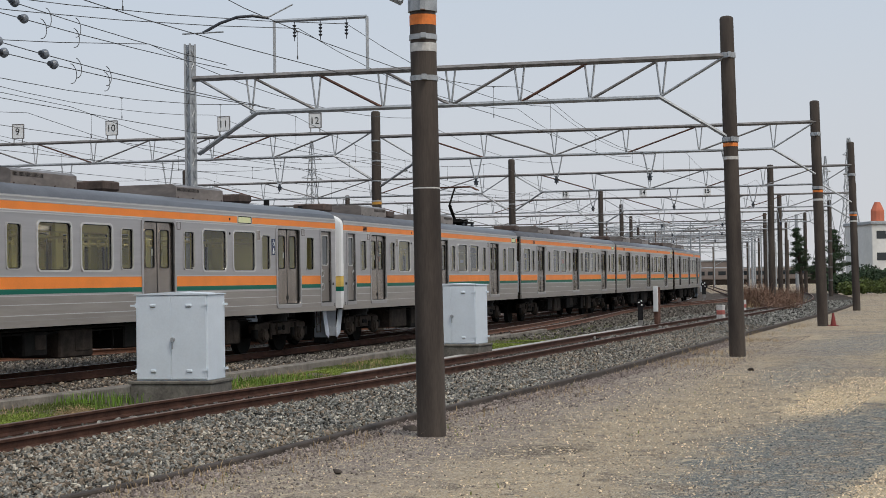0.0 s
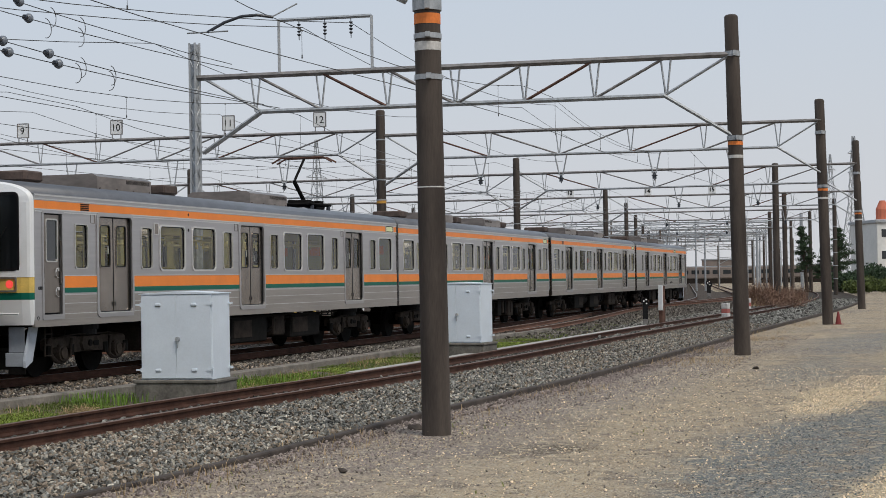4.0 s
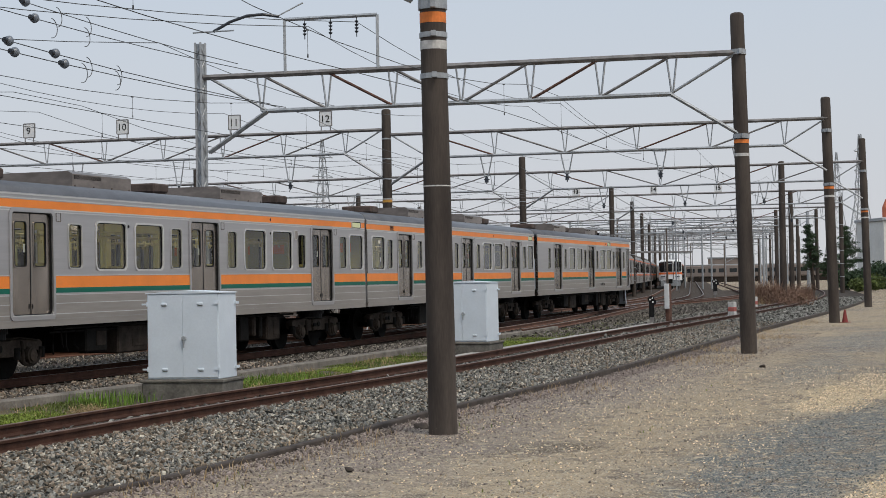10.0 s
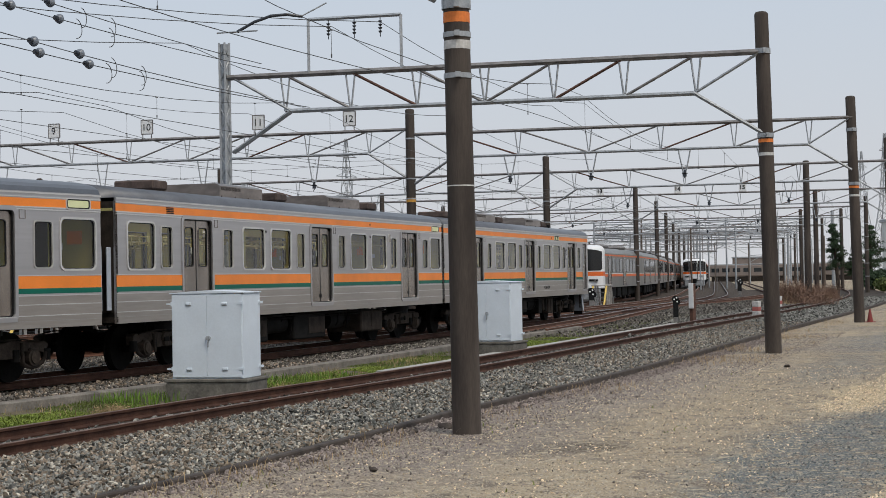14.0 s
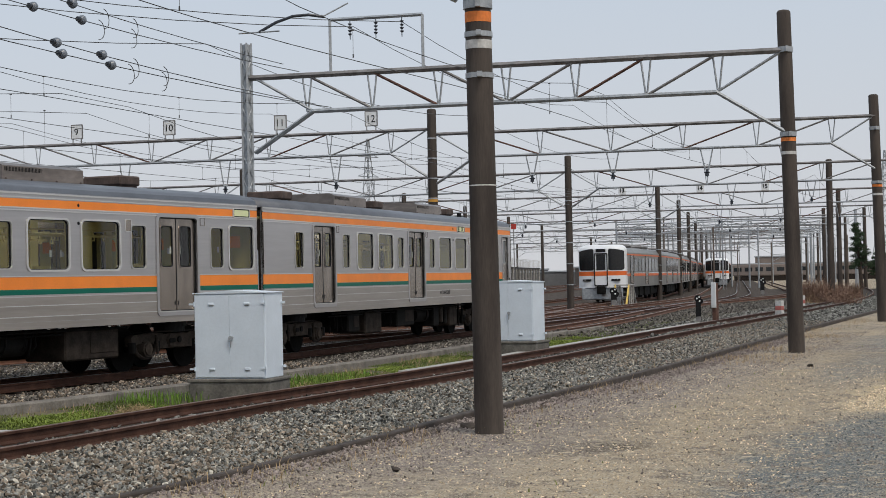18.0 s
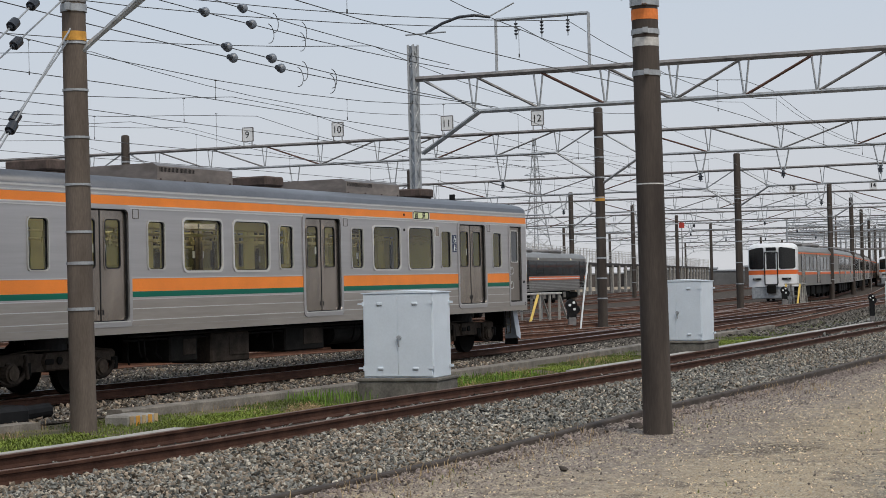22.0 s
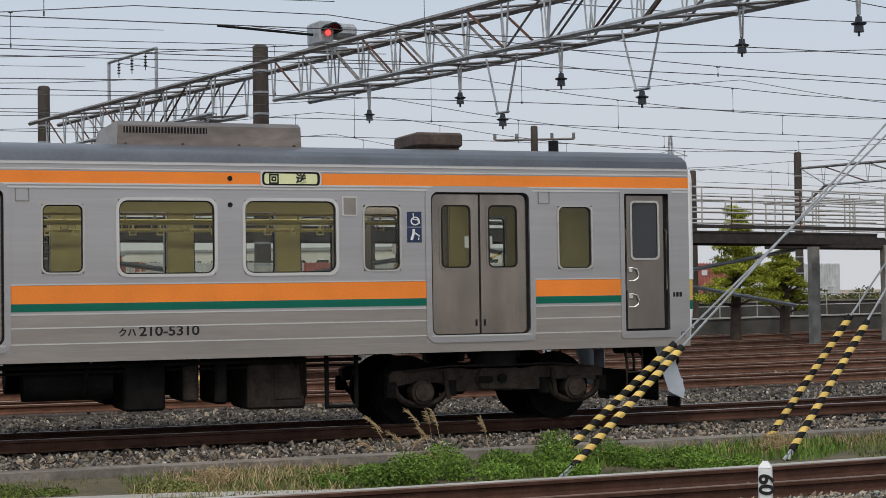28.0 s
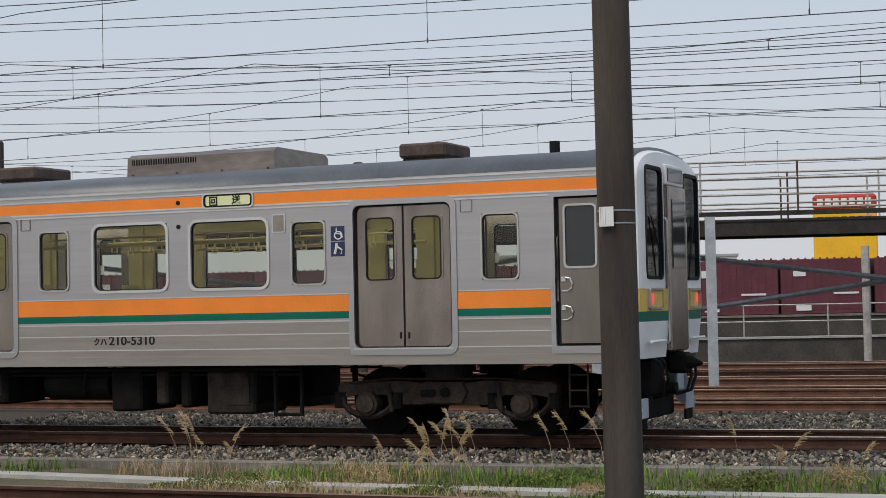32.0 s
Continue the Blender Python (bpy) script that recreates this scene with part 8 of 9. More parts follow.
SHED_GREY = mat("far_grey_cladding", (0.13, 0.128, 0.128), 0.8, 0, 0.3, 0.2, 0.0, 2)
SHED_BROWN = mat("far_brown_cladding", (0.10, 0.085, 0.078), 0.8, 0, 0.3, 0.2, 0.0, 2)
for k, (az, dist, w, h) in enumerate(((29.4, 330, 18, 3.1), (31.2, 360, 24, 2.5), (33.4, 380, 20, 3.1), (36.4, 390, 24, 2.5), (39.2, 380, 20, 2.9), (42.6, 390, 24, 2.5), (45.4, 380, 20, 2.9))):
    building(az, dist, w, 10, h, SHED_GREY if k % 3 else SHED_BROWN, "low dark shed far beyond the yard", 0, 0)
# a row of brown coaches standing far up the yard, with a signal cabin beyond
COACH_BROWN = mat("far_brown_coach_paint", (0.20, 0.165, 0.145), 0.6, 0, 0.6, 0.15, 0.0, 4)
for az in (22.0, 24.6, 27.2, 29.8):
    e = empty("parked_coach", Matrix.Translation(polar(az, 400)) @ Matrix.Rotation(radians(24.6 - 90), 4, "Z"), "brown railway coach standing far up the yard", "train", "far brown coaches")
    bm = bmesh.new()
    bevel_box(bm, -8.9, 8.9, -1.4, 1.4, 0.9, 3.5, 0.18)
    part("body", bm, COACH_BROWN, e)
    bm = bmesh.new()
    bevel_box(bm, -8.7, 8.7, -1.2, 1.2, 3.5, 3.75, 0.1)
    part("roof", bm, GALV, e)
    bm = bmesh.new()
    bevel_box(bm, -8.2, 8.2, -1.2, 1.2, -0.3, 0.88, 0.05)
    part("underframe", bm, UNDER_BROWN, e)
    for k in range(7):
        bm = bmesh.new()
        box(bm, -8.2 + k * 2.4, -6.5 + k * 2.4, -1.43, -1.38, 1.9, 2.8)
        part("window", bm, DARK_GLASS, e)
building(24.5, 440, 9, 6, 5.4, COACH_BROWN, "small brown signal cabin far up the yard", 1, 4)
# the crowd of far masts and lattice beams at the head of the yard
rng_far = random.Random(77)
for k in range(26):
    az, dist = 21.9 + 7.6 * (k + rng_far.random()) / 26, rng_far.uniform(190, 360)
    h_ = rng_far.uniform(6.0, 8.6)
    e = empty("far_mast", Matrix.Translation(polar(az, dist)) @ Matrix.Rotation(radians(az - 90), 4, "Z"), "thin steel catenary mast far up the yard" if k % 3 else "brown concrete catenary mast far up the yard", "mast", "far catenary masts")
    bm = bmesh.new()
    rod(bm, (0, 0, -0.5), (0, 0, h_), 0.12, 8, 0.09)
    part("post", bm, GALV if k % 3 else POLE_TAN, e)
    bm = bmesh.new()
    sd = 1 if k % 2 else -1
    z_ = h_ - rng_far.uniform(0.8, 2.2)
    rod(bm, (0, 0, z_), (sd * 2.4, 0, z_ + 0.1), 0.05, 5)
    rod(bm, (0, 0, z_ - 1.1), (sd * 2.2, 0, z_ + 0.05), 0.04, 5)
    part("bracket", bm, GALV, e)
for k, dist in enumerate((196, 218, 243, 270, 300, 335)):
    p, q = polar(22.6 + 0.2 * k, dist), polar(29.6, dist * 1.02)
    e = empty("far_gantry", Matrix(), "long lattice gantry beam far up the yard", "gantry", "far gantries")
    z0, z1 = 6.4 + 0.012 * (dist - 196), 7.5 + 0.012 * (dist - 196)
    for z_ in (z0, z1):
        bm = bmesh.new()
        rod(bm, (p.x, p.y, z_), (q.x, q.y, z_), 0.07, 5)
        part("chord", bm, GALV, e)
    n_ = 16
    bm = bmesh.new()
    for i in range(n_):
        c0, c1 = p.lerp(q, i / n_), p.lerp(q, (i + 1) / n_)
        rod(bm, (c0.x, c0.y, z0 if i % 2 else z1), (c1.x, c1.y, z1 if i % 2 else z0), 0.045, 4)
    part("lattice", bm, GALV, e)
    for u in (0, 0.5, 1):
        c = p.lerp(q, u)
        bm = bmesh.new()
        rod(bm, (c.x, c.y, -0.5), (c.x, c.y, z1 + 0.3), 0.10, 8)
        part("post", bm, GALV, e)
# a raised footway with mesh sides far up the yard
fw = empty("footway", Matrix(), "raised steel footway with lattice sides far up the yard", "walkway")
p, q = polar(28.4, 168), polar(25.6, 176)
for z_, r_ in ((3.9, 0.10), (4.6, 0.03), (5.1, 0.03), (5.6, 0.04)):
    bm = bmesh.new()
    rod(bm, (p.x, p.y, z_), (q.x, q.y, z_), r_, 5)
    part("rail", bm, GALV_DULL, fw)
for k in range(19):
    c = p.lerp(q, k / 18)
    bm = bmesh.new()
    rod(bm, (c.x, c.y, -0.4 if k % 3 == 0 else 3.9), (c.x, c.y, 5.6), 0.035, 5)
    part("post", bm, GALV_DULL, fw)


def pylon(az, dist, h, label):
    p = polar(az, dist)
    e = empty("transmission_tower", Matrix.Translation(p), label, "pylon", "transmission towers")
    b = h * 0.11
    for sx in (-1, 1):
        for sy in (-1, 1):
            bm = bmesh.new()
            rod(bm, (sx * b, sy * b, -0.5), (sx * b * 0.28, sy * b * 0.28, h * 0.55), 0.09, 4)
            rod(bm, (sx * b * 0.28, sy * b * 0.28, h * 0.55), (sx * 0.15, sy * 0.15, h), 0.07, 4)
            part("leg", bm, GALV, e)
    bm = bmesh.new()
    n = 12
    for i in range(n):
        z0, z1 = h * i / n, h * (i + 1) / n
        r0 = b * (1 - 0.72 * min(1, z0 / (h * 0.55))) if z0 < h * 0.55 else b * 0.28 * (h - z0) / (h * 0.45) + 0.15
        r1 = b * (1 - 0.72 * min(1, z1 / (h * 0.55))) if z1 < h * 0.55 else b * 0.28 * (h - z1) / (h * 0.45) + 0.15
        for sx, sy, ex, ey in ((-1, -1, 1, -1), (1, -1, 1, 1), (1, 1, -1, 1), (-1, 1, -1, -1)):
            rod(bm, (sx * r0, sy * r0, z0), (ex * r1, ey * r1, z1), 0.04, 4)
            rod(bm, (ex * r0, ey * r0, z0), (sx * r1, sy * r1, z1), 0.04, 4)
    part("lattice", bm, GALV, e)
    for k in (0.62, 0.75, 0.88):
        bm = bmesh.new()
        rod(bm, (-h * 0.11, 0, h * k), (h * 0.11, 0, h * k), 0.08, 4)
        rod(bm, (-h * 0.11, 0, h * k), (0, 0, h * k + 0.8), 0.05, 4)
        rod(bm, (h * 0.11, 0, h * k), (0, 0, h * k + 0.8), 0.05, 4)
        part("crossarm", bm, GALV, e)


pylon(37.8, 290, 25.5, "grey lattice transmission tower behind the gantries")
pylon(64.9, 260, 25, "grey lattice transmission tower beyond the walkway")
pylon(20.15, 250, 21, "grey lattice transmission tower beyond the trees")
pylon(20.9, 420, 30, "distant grey lattice transmission tower")
pylon(96.0, 400, 18, "distant small transmission tower")

# plain posts with cross arms behind the walkway
for az, dist, h, arm in ((69.4, 70, 8.4, 1.6), (47.8, 84, 6.7, 1.4), (74.9, 62, 6.5, 0.5), (73.4, 66, 6.9, 1.2), (64.2, 68, 6.3, 0), (113.8, 44, 5.3, 0.8), (95.3, 70, 6.4, 0.9), (125.5, 45, 6.0, 0)):
    p = polar(az, dist)
    e = pole("utility_pole", p.x, p.y, h, 0.16, POLE_DARK, "dark pole with a cross arm behind the tracks" if arm else "plain dark pole behind the walkway", group="utility poles")
    if arm:
        bm = bmesh.new()
        t = radians(az)
        rod(bm, (math.sin(t) * arm, -math.cos(t) * arm, h - 0.5), (-math.sin(t) * arm, math.cos(t) * arm, h - 0.5), 0.05, 5)
        for u in (-1, -0.45, 0.45, 1):
            rod(bm, (math.sin(t) * arm * u, -math.cos(t) * arm * u, h - 0.5), (math.sin(t) * arm * u, -math.cos(t) * arm * u, h - 0.25), 0.07, 6)
        part("cross_arm", bm, GALV_DULL, e)
# red track targets on far gantries
for az, dist, z in ((34.3, 112, 4.9), (33.0, 112, 4.95)):
    p = polar(az, dist)
    e = empty("red_target", Matrix.Translation(p) @ Matrix.Rotation(radians(az - 90), 4, "Z"), "small red square target on a slim far post", "sign", "red targets")
    bm = bmesh.new()
    bevel_box(bm, -0.17, 0.17, -0.04, -0.02, z - 0.17, z + 0.17, 0.005)
    part("plate", bm, RED, e)
    bm = bmesh.new()
    rod(bm, (0, 0, -0.3), (0, 0, z + 0.2), 0.03, 6)
    part("post", bm, GALV_DULL, e)


# ---- plants ----
LEAF_DARK = mat("dark_evergreen_leaf", (0.035, 0.062, 0.028), 0.8, 0, 1.0, 0.3, 0.0, 8, random_amount=0.5)
LEAF_MID = mat("spring_shrub_leaf", (0.10, 0.13, 0.035), 0.8, 0, 1.0, 0.3, 0.0, 8, random_amount=0.5)
LEAF_YELLOW = mat("fresh_yellow_green_leaf", (0.30, 0.33, 0.03), 0.8, 0, 1.0, 0.2, 0.0, 8, random_amount=0.3)
TWIG = mat("reddish_dry_twig", (0.19, 0.115, 0.08), 0.9, 0, 1.0, 0.3, 0.0, 8, random_amount=0.4)
LEAF_SCRUB = mat("olive_scrub_leaf", (0.14, 0.14, 0.06), 0.8, 0, 0.6, 0.4, 0.0, 8, random_amount=0.5)
BARK = mat("dark_bark", (0.06, 0.045, 0.035), 0.95, 0, 3, 0.3, 0.2, 10)


def flakes(name, centres, sizes, count, leaf, material, parent, seed, flat=0.7):
    """Many small leaf clumps spread through lobes."""
    r = np.random.RandomState(seed)
    n = count
    idx = r.randint(0, len(centres), n)
    c, z = np.array(centres, float)[idx], np.array(sizes, float)[idx]
    d = r.normal(size=(n, 3))
    d /= np.linalg.norm(d, axis=1)[:, None]
    rad = r.rand(n, 1) ** 0.45
    p = c + d * rad * z
    u = r.normal(size=(n, 3))
    u /= np.linalg.norm(u, axis=1)[:, None]
    w = np.cross(u, r.normal(size=(n, 3)))
    w /= np.linalg.norm(w, axis=1)[:, None]
    s_ = leaf * (0.6 + 0.8 * r.rand(n, 1))
    v = np.stack([p - u * s_, p + w * s_ * flat, p + u * s_, p - w * s_ * flat], 1).reshape(-1, 3)
    f = np.arange(4 * n).reshape(-1, 4)
    me = bpy.data.meshes.new(name)
    me.from_pydata(v.tolist(), [], f.tolist())
    me.materials.append(material)
    ob = new(name, me)
    ob.parent = parent
    return ob


def tree(az, dist, h, spread, seed, label, leafy=LEAF_DARK, pine=True):
    p = polar(az, dist)
    e = empty("pine_tree" if pine else "tree", Matrix.Translation(p), label, "tree", "trees beyond the lot")
    r = random.Random(seed)
    bm = bmesh.new()
    lean = (r.uniform(-.6, .6), r.uniform(-.6, .6))
    rod(bm, (0, 0, -0.3), (lean[0] * 0.6, lean[1] * 0.6, h * 0.6), 0.22, 8, 0.14)
    rod(bm, (lean[0] * 0.6, lean[1] * 0.6, h * 0.6), (lean[0], lean[1], h * 0.95), 0.14, 8, 0.04)
    cs, ss = [], []
    for k in range(9):
        u = k / 8
        z = h * (0.34 + 0.62 * u)
        ox, oy = lean[0] * u, lean[1] * u
        for j in range(5 if k < 6 else 3):
            a = r.uniform(0, 6.28)
            reach = spread * (1.15 - 0.95 * u) * r.uniform(0.45, 1.1)
            q = (ox + math.cos(a) * reach, oy + math.sin(a) * reach, z + r.uniform(-0.2, 0.25))
            rod(bm, (ox, oy, z - 0.4), q, 0.05, 5, 0.02)
            cs.append(q)
            ss.append((spread * 0.30, spread * 0.30, h * 0.035))
            cs.append((q[0] * 0.5 + ox * 0.5, q[1] * 0.5 + oy * 0.5, z + 0.1))
            ss.append((spread * 0.26, spread * 0.26, h * 0.04))
    part("trunk", bm, BARK, e)
    flakes("crown", cs, ss, 12000, 0.085, leafy, e, seed, 0.22)


tree(21.7, 175, 6.3, 1.2, 1, "dark pine with layered uneven branches")
tree(20.65, 172, 6.0, 1.7, 3, "dark spreading pine beyond the lot")
tree(21.2, 185, 4.2, 1.0, 4, "small dark pine beyond the lot")
tree(62.9, 60, 4.4, 1.2, 6, "small yellow-flowering tree behind the walkway", LEAF_YELLOW, False)
tree(61.3, 66, 3.3, 1.0, 7, "small yellow-flowering tree behind the walkway", LEAF_YELLOW, False)


def hedge(points, h, depth, count, material, seed, label, leaf=0.3, category="hedge", flat=0.7):
    r = random.Random(seed)
    cs, ss = [], []
    for a, b in zip(points[:-1], points[1:]):
        a, b = Vector(a), Vector(b)
        n = max(2, int((b - a).length / (h * 0.6)))
        for i in range(n):
            c = a.lerp(b, i / n)
            k = r.uniform(0.6, 1.05)
            cs.append((c.x + r.uniform(-depth, depth) * .5, c.y + r.uniform(-depth, depth) * .5, c.z + h * 0.45 * k))
            ss.append((h * 0.65, h * 0.65, h * 0.5 * k))
    e = empty("hedge", Matrix(), label, category, kind="stuff")
    flakes("foliage", cs, ss, count, leaf, material, e, seed, flat)


hedge([polar(14, 150), polar(18, 158), polar(20.8, 168)], 2.6, 4, 32000, LEAF_DARK, 11, "dense dark evergreen hedge beyond the lot", 0.11)
hedge([polar(15, 143), polar(20.5, 152)], 1.5, 2, 11000, LEAF_MID, 12, "lighter olive shrubs before the hedge", 0.09)
hedge([polar(20.2, 147), polar(20.4, 148)], 1.2, 1, 300, LEAF_MID, 13, "yellow-green bush before the hedge", 0.15)
hedge([polar(16.6, 140), polar(17.4, 141)], 1.8, 1, 900, LEAF_YELLOW, 14, "yellow-green bush before the hedge", 0.12)
hedge([polar(22.4, 92, -0.2), polar(22.8, 100, -0.2)], 1.0, 1.5, 3000, TWIG, 16, "dry brown undergrowth at the foot of the masts", 0.09, "shrub", 0.16)
pts = [DECK.at(DECK.s_of(x), 18.4, 0.6) for x in (4, 16, 30, 55)]
hedge(pts, 1.3, 1.2, 16000, LEAF_SCRUB, 17, "olive scrub along the top of the wall", 0.09)
hedge([polar(az, 330) for az in (62, 70, 85, 100, 118)], 3.6, 10, 9000, LEAF_DARK, 19, "far dark tree line at the horizon", 0.4, "woods")


def blades(name, label, boxes, material, height, seed, category="grass", lean=0.35, width=0.012):
    """Grass blades as one object; boxes: (line, s0, s1, off0, off1, count, z)."""
    r = np.random.RandomState(seed)
    vs = []
    for line, s0, s1, o0, o1, count, z, dens in boxes:
        for i in range(count):
            s, o = r.uniform(s0, s1), r.uniform(o0, o1)
            k = noise.noise(Vector((s * 0.5, o * 0.8, seed * 3.1)))
            if k < dens:
                continue
            p = line.at(s, o, z)
            a = r.uniform(0, 6.28)
            h = height * (0.45 + 0.8 * r.rand()) * (0.7 + 0.8 * max(0, k))
            d = np.array([math.cos(a), math.sin(a), 0])
            e = np.array([-d[1], d[0], 0]) * width
            b = np.array([p.x, p.y, p.z])
            m_ = b + np.array([0, 0, h * 0.6]) + d * lean * h * 0.3
            t = b + np.array([0, 0, h * 0.95]) + d * lean * h
            vs += [b - e, b + e, m_ + e * 0.7, m_ - e * 0.7, t]
    n = len(vs) // 5
    f = []
    for i in range(n):
        q = i * 5
        f += [(q, q + 1, q + 2, q + 3), (q + 3, q + 2, q + 4)]
    me = bpy.data.meshes.new(name)
    me.from_pydata([tuple(v) for v in vs], [], f)
    me.materials.append(material)
    ob = new(name, me)
    return tagged(ob, label, category, kind="stuff")


class Verge:
    """The strip between the siding and the yard track; off runs 0 to 1 across it."""
    def at(self, s, off=0.0, z=0.0):
        a, b = NEAR.at(s, 1.2), MAIN.at(s, -3.05)
        return a.lerp(b, off) + Vector((0, 0, z))


VERGE = Verge()
GRASS_DEEP = mat("lush_spring_grass", (0.12, 0.21, 0.026), 0.75, 0, 1.0, 0.3, 0.0, 8, random_amount=0.45)
GRASS_YELLOW = mat("yellowish_young_grass", (0.17, 0.19, 0.05), 0.8, 0, 0.7, 0.35, 0.0, 8, random_amount=0.45)
blades("grass", "low patchy spring grass on the verge", [(VERGE, -16, 2, 0.15, 0.98, 8000, -0.22, 0.02), (VERGE, 2, 13, 0.0, 0.95, 16000, -0.22, -0.1), (VERGE, 34, 60, 0.1, 0.9, 6000, -0.22, 0.0)], GRASS, 0.085, 3, width=0.007)
blades("grass", "short mat of spring grass beside the relay cabinets", [(VERGE, 13, 34, 0.02, 0.95, 30000, -0.22, 0.0)], GRASS, 0.05, 9, width=0.008)
GRASS_LAWN = mat("bright_lawn_grass", (0.17, 0.225, 0.032), 0.75, 0, 0.8, 0.25, 0.0, 8, random_amount=0.4)
blades("grass", "dense bright green turf beside the relay cabinet", [(VERGE, 21.3, 29.5, 0.12, 0.72, 30000, -0.225, -0.22), (VERGE, 11.5, 19.2, 0.08, 0.62, 24000, -0.225, -0.12), (VERGE, 30, 46, 0.3, 0.7, 12000, -0.22, -0.1)], GRASS_LAWN, 0.055, 19, lean=0.7, width=0.010)
blades("grass", "yellowish young grass among the green", [(VERGE, -16, 2, 0.1, 0.98, 9000, -0.22, 0.0), (VERGE, 2, 34, 0.0, 0.95, 18000, -0.22, 0.0)], GRASS_YELLOW, 0.05, 8, width=0.007)
blades("grass", "taller green grass tufts on the verge", [(VERGE, 3.0, 10.5, 0.15, 0.8, 6000, -0.22, -0.05), (VERGE, -14, 0, 0.5, 0.95, 2500, -0.22, 0.2), (VERGE, 13, 30, 0.3, 0.9, 2500, -0.22, 0.25)], GRASS_DEEP, 0.17, 4, width=0.009)
blades("dry_grass", "pale dry grass stalks standing in the verge", [(VERGE, -16, 4, 0.1, 1.0, 16000, -0.22, 0.02), (VERGE, 4, 16, 0.6, 1.0, 3500, -0.22, 0.05), (VERGE, 16, 50, 0.1, 1.0, 3500, -0.22, 0.1)], STRAW, 0.14, 5, "dry grass", 0.8, 0.004)
blades("dry_grass", "standing straw stalks in rough tufts", [(VERGE, -16, -1, 0.2, 0.8, 9000, -0.22, 0.18), (VERGE, 2, 9, 0.5, 1.0, 2500, -0.22, 0.2)], STRAW, 0.26, 25, "dry grass", 0.7, 0.004)
blades("dry_grass", "thin straw weeds along the kerb and ballast", [(NEAR, 6, 60, -4.6, -3.3, 2500, -0.16, 0.05), (NEAR, 30, 46, -5.4, -3.3, 1600, -0.16, -0.1)], STRAW, 0.13, 6, "dry grass", 0.8, 0.004)
blades("weeds", "sparse low green weeds on the lot", [(NEAR, 8, 60, -7.0, -3.7, 700, -0.16, 0.22)], GRASS_YELLOW, 0.05, 7, "weeds", 0.8, 0.008)


def clump(x, y, w, d, h, count, material, seed, label, name="weed_clump", leaf=0.016, flat=0.5):
    """A bushy clump of weeds: small leaves in several lobes."""
    r = random.Random(seed)
    cs, ss = [], []
    for k in range(max(4, int(w * 5))):
        px, py = r.uniform(-w / 2, w / 2), r.uniform(-d / 2, d / 2)
        k_ = r.uniform(0.55, 1.0) * (1 - 0.5 * abs(px) / (w / 2))
        cs.append((px, py, h * 0.35 * k_))
        ss.append((0.24, 0.24, h * 0.6 * k_))
    e = empty(name, Matrix.Translation((x, y, -0.22)), label, "weeds", "weed clumps on the verge", "stuff")
    flakes("foliage", cs, ss, count, leaf, material, e, seed, flat)


clump(5.2, 16.55, 2.6, 0.9, 0.42, 24000, GRASS_DEEP, 31, "lush bushy green weeds in the verge")
clump(6.7, 17.1, 1.8, 0.8, 0.46, 17000, GRASS_DEEP, 32, "lush bushy green weeds by the guy wire's foot")
clump(7.9, 16.7, 1.4, 0.8, 0.26, 9000, GRASS_DEEP, 33, "lush bushy green weeds by the guy wire's foot")
clump(4.2, 16.8, 1.2, 0.6, 0.2, 3500, GRASS, 34, "low leafy weeds in the verge")
for k, (x_, y_, w_, h_) in enumerate(((2.6, 16.6, 0.9, 0.16), (0.9, 16.9, 1.2, 0.14), (-1.2, 16.6, 1.4, 0.2), (-3.2, 16.9, 1.2, 0.24), (-5.2, 17.1, 1.6, 0.2), (-7.4, 17.4, 1.3, 0.2), (-0.2, 15.6, 1.0, 0.1), (-6.2, 15.9, 1.2, 0.14), (1.6, 15.4, 1.4, 0.12), (3.2, 15.3, 1.6, 0.14), (-2.2, 15.3, 1.5, 0.12), (-4.2, 15.5, 1.4, 0.15), (-8.6, 16.3, 1.6, 0.16), (5.2, 15.6, 1.6, 0.12))):
    clump(x_, y_, w_, 0.5, h_, int(2600 * w_), GRASS if k % 3 else GRASS_YELLOW, 40 + k, "low leafy green weeds beside the trough")
for k, (x_, y_, w_, h_) in enumerate(((5.3, 17.6, 0.6, 0.4), (9.6, 17.7, 0.8, 0.35), (7.6, 17.9, 0.5, 0.3), (17.6, 18.0, 0.5, 0.2), (-7.5, 16.8, 0.7, 0.35), (-2.4, 17.3, 0.7, 0.3), (3.0, 17.2, 0.5, 0.22), (22.4, 18.6, 0.5, 0.2), (-4.6, 16.0, 0.8, 0.18))):
    clump(x_, y_, w_, 0.35, h_, int(1500 * w_), STRAW, 60 + k, "tuft of withered straw-coloured grass", "grass_tuft", 0.05, 0.07)
class Strip:
    """A straight strip from a to b; off runs across it in metres."""
    def __init__(self, a, b):
        self.a, self.b = a, b

    def at(self, s, off=0.0, z=0.0):
        d = (self.b - self.a).normalized()
        return self.a + d * s + Vector((-d.y, d.x, 0)) * off + Vector((0, 0, z))


THICKET = Strip(polar(23.2, 99), polar(22.3, 112))
blades("thicket", "reddish brown leafless thicket beside the siding's curve", [(THICKET, 0, 13.5, -1.2, 1.2, 9000, -0.3, -0.3)], TWIG, 1.5, 15, "shrub", 0.35, 0.009)
blades("thicket", "pale dry stalks standing in the thicket", [(THICKET, -3, 14, -1.5, 1.5, 1500, -0.3, 0.0)], STRAW, 0.7, 16, "shrub", 0.5, 0.009)
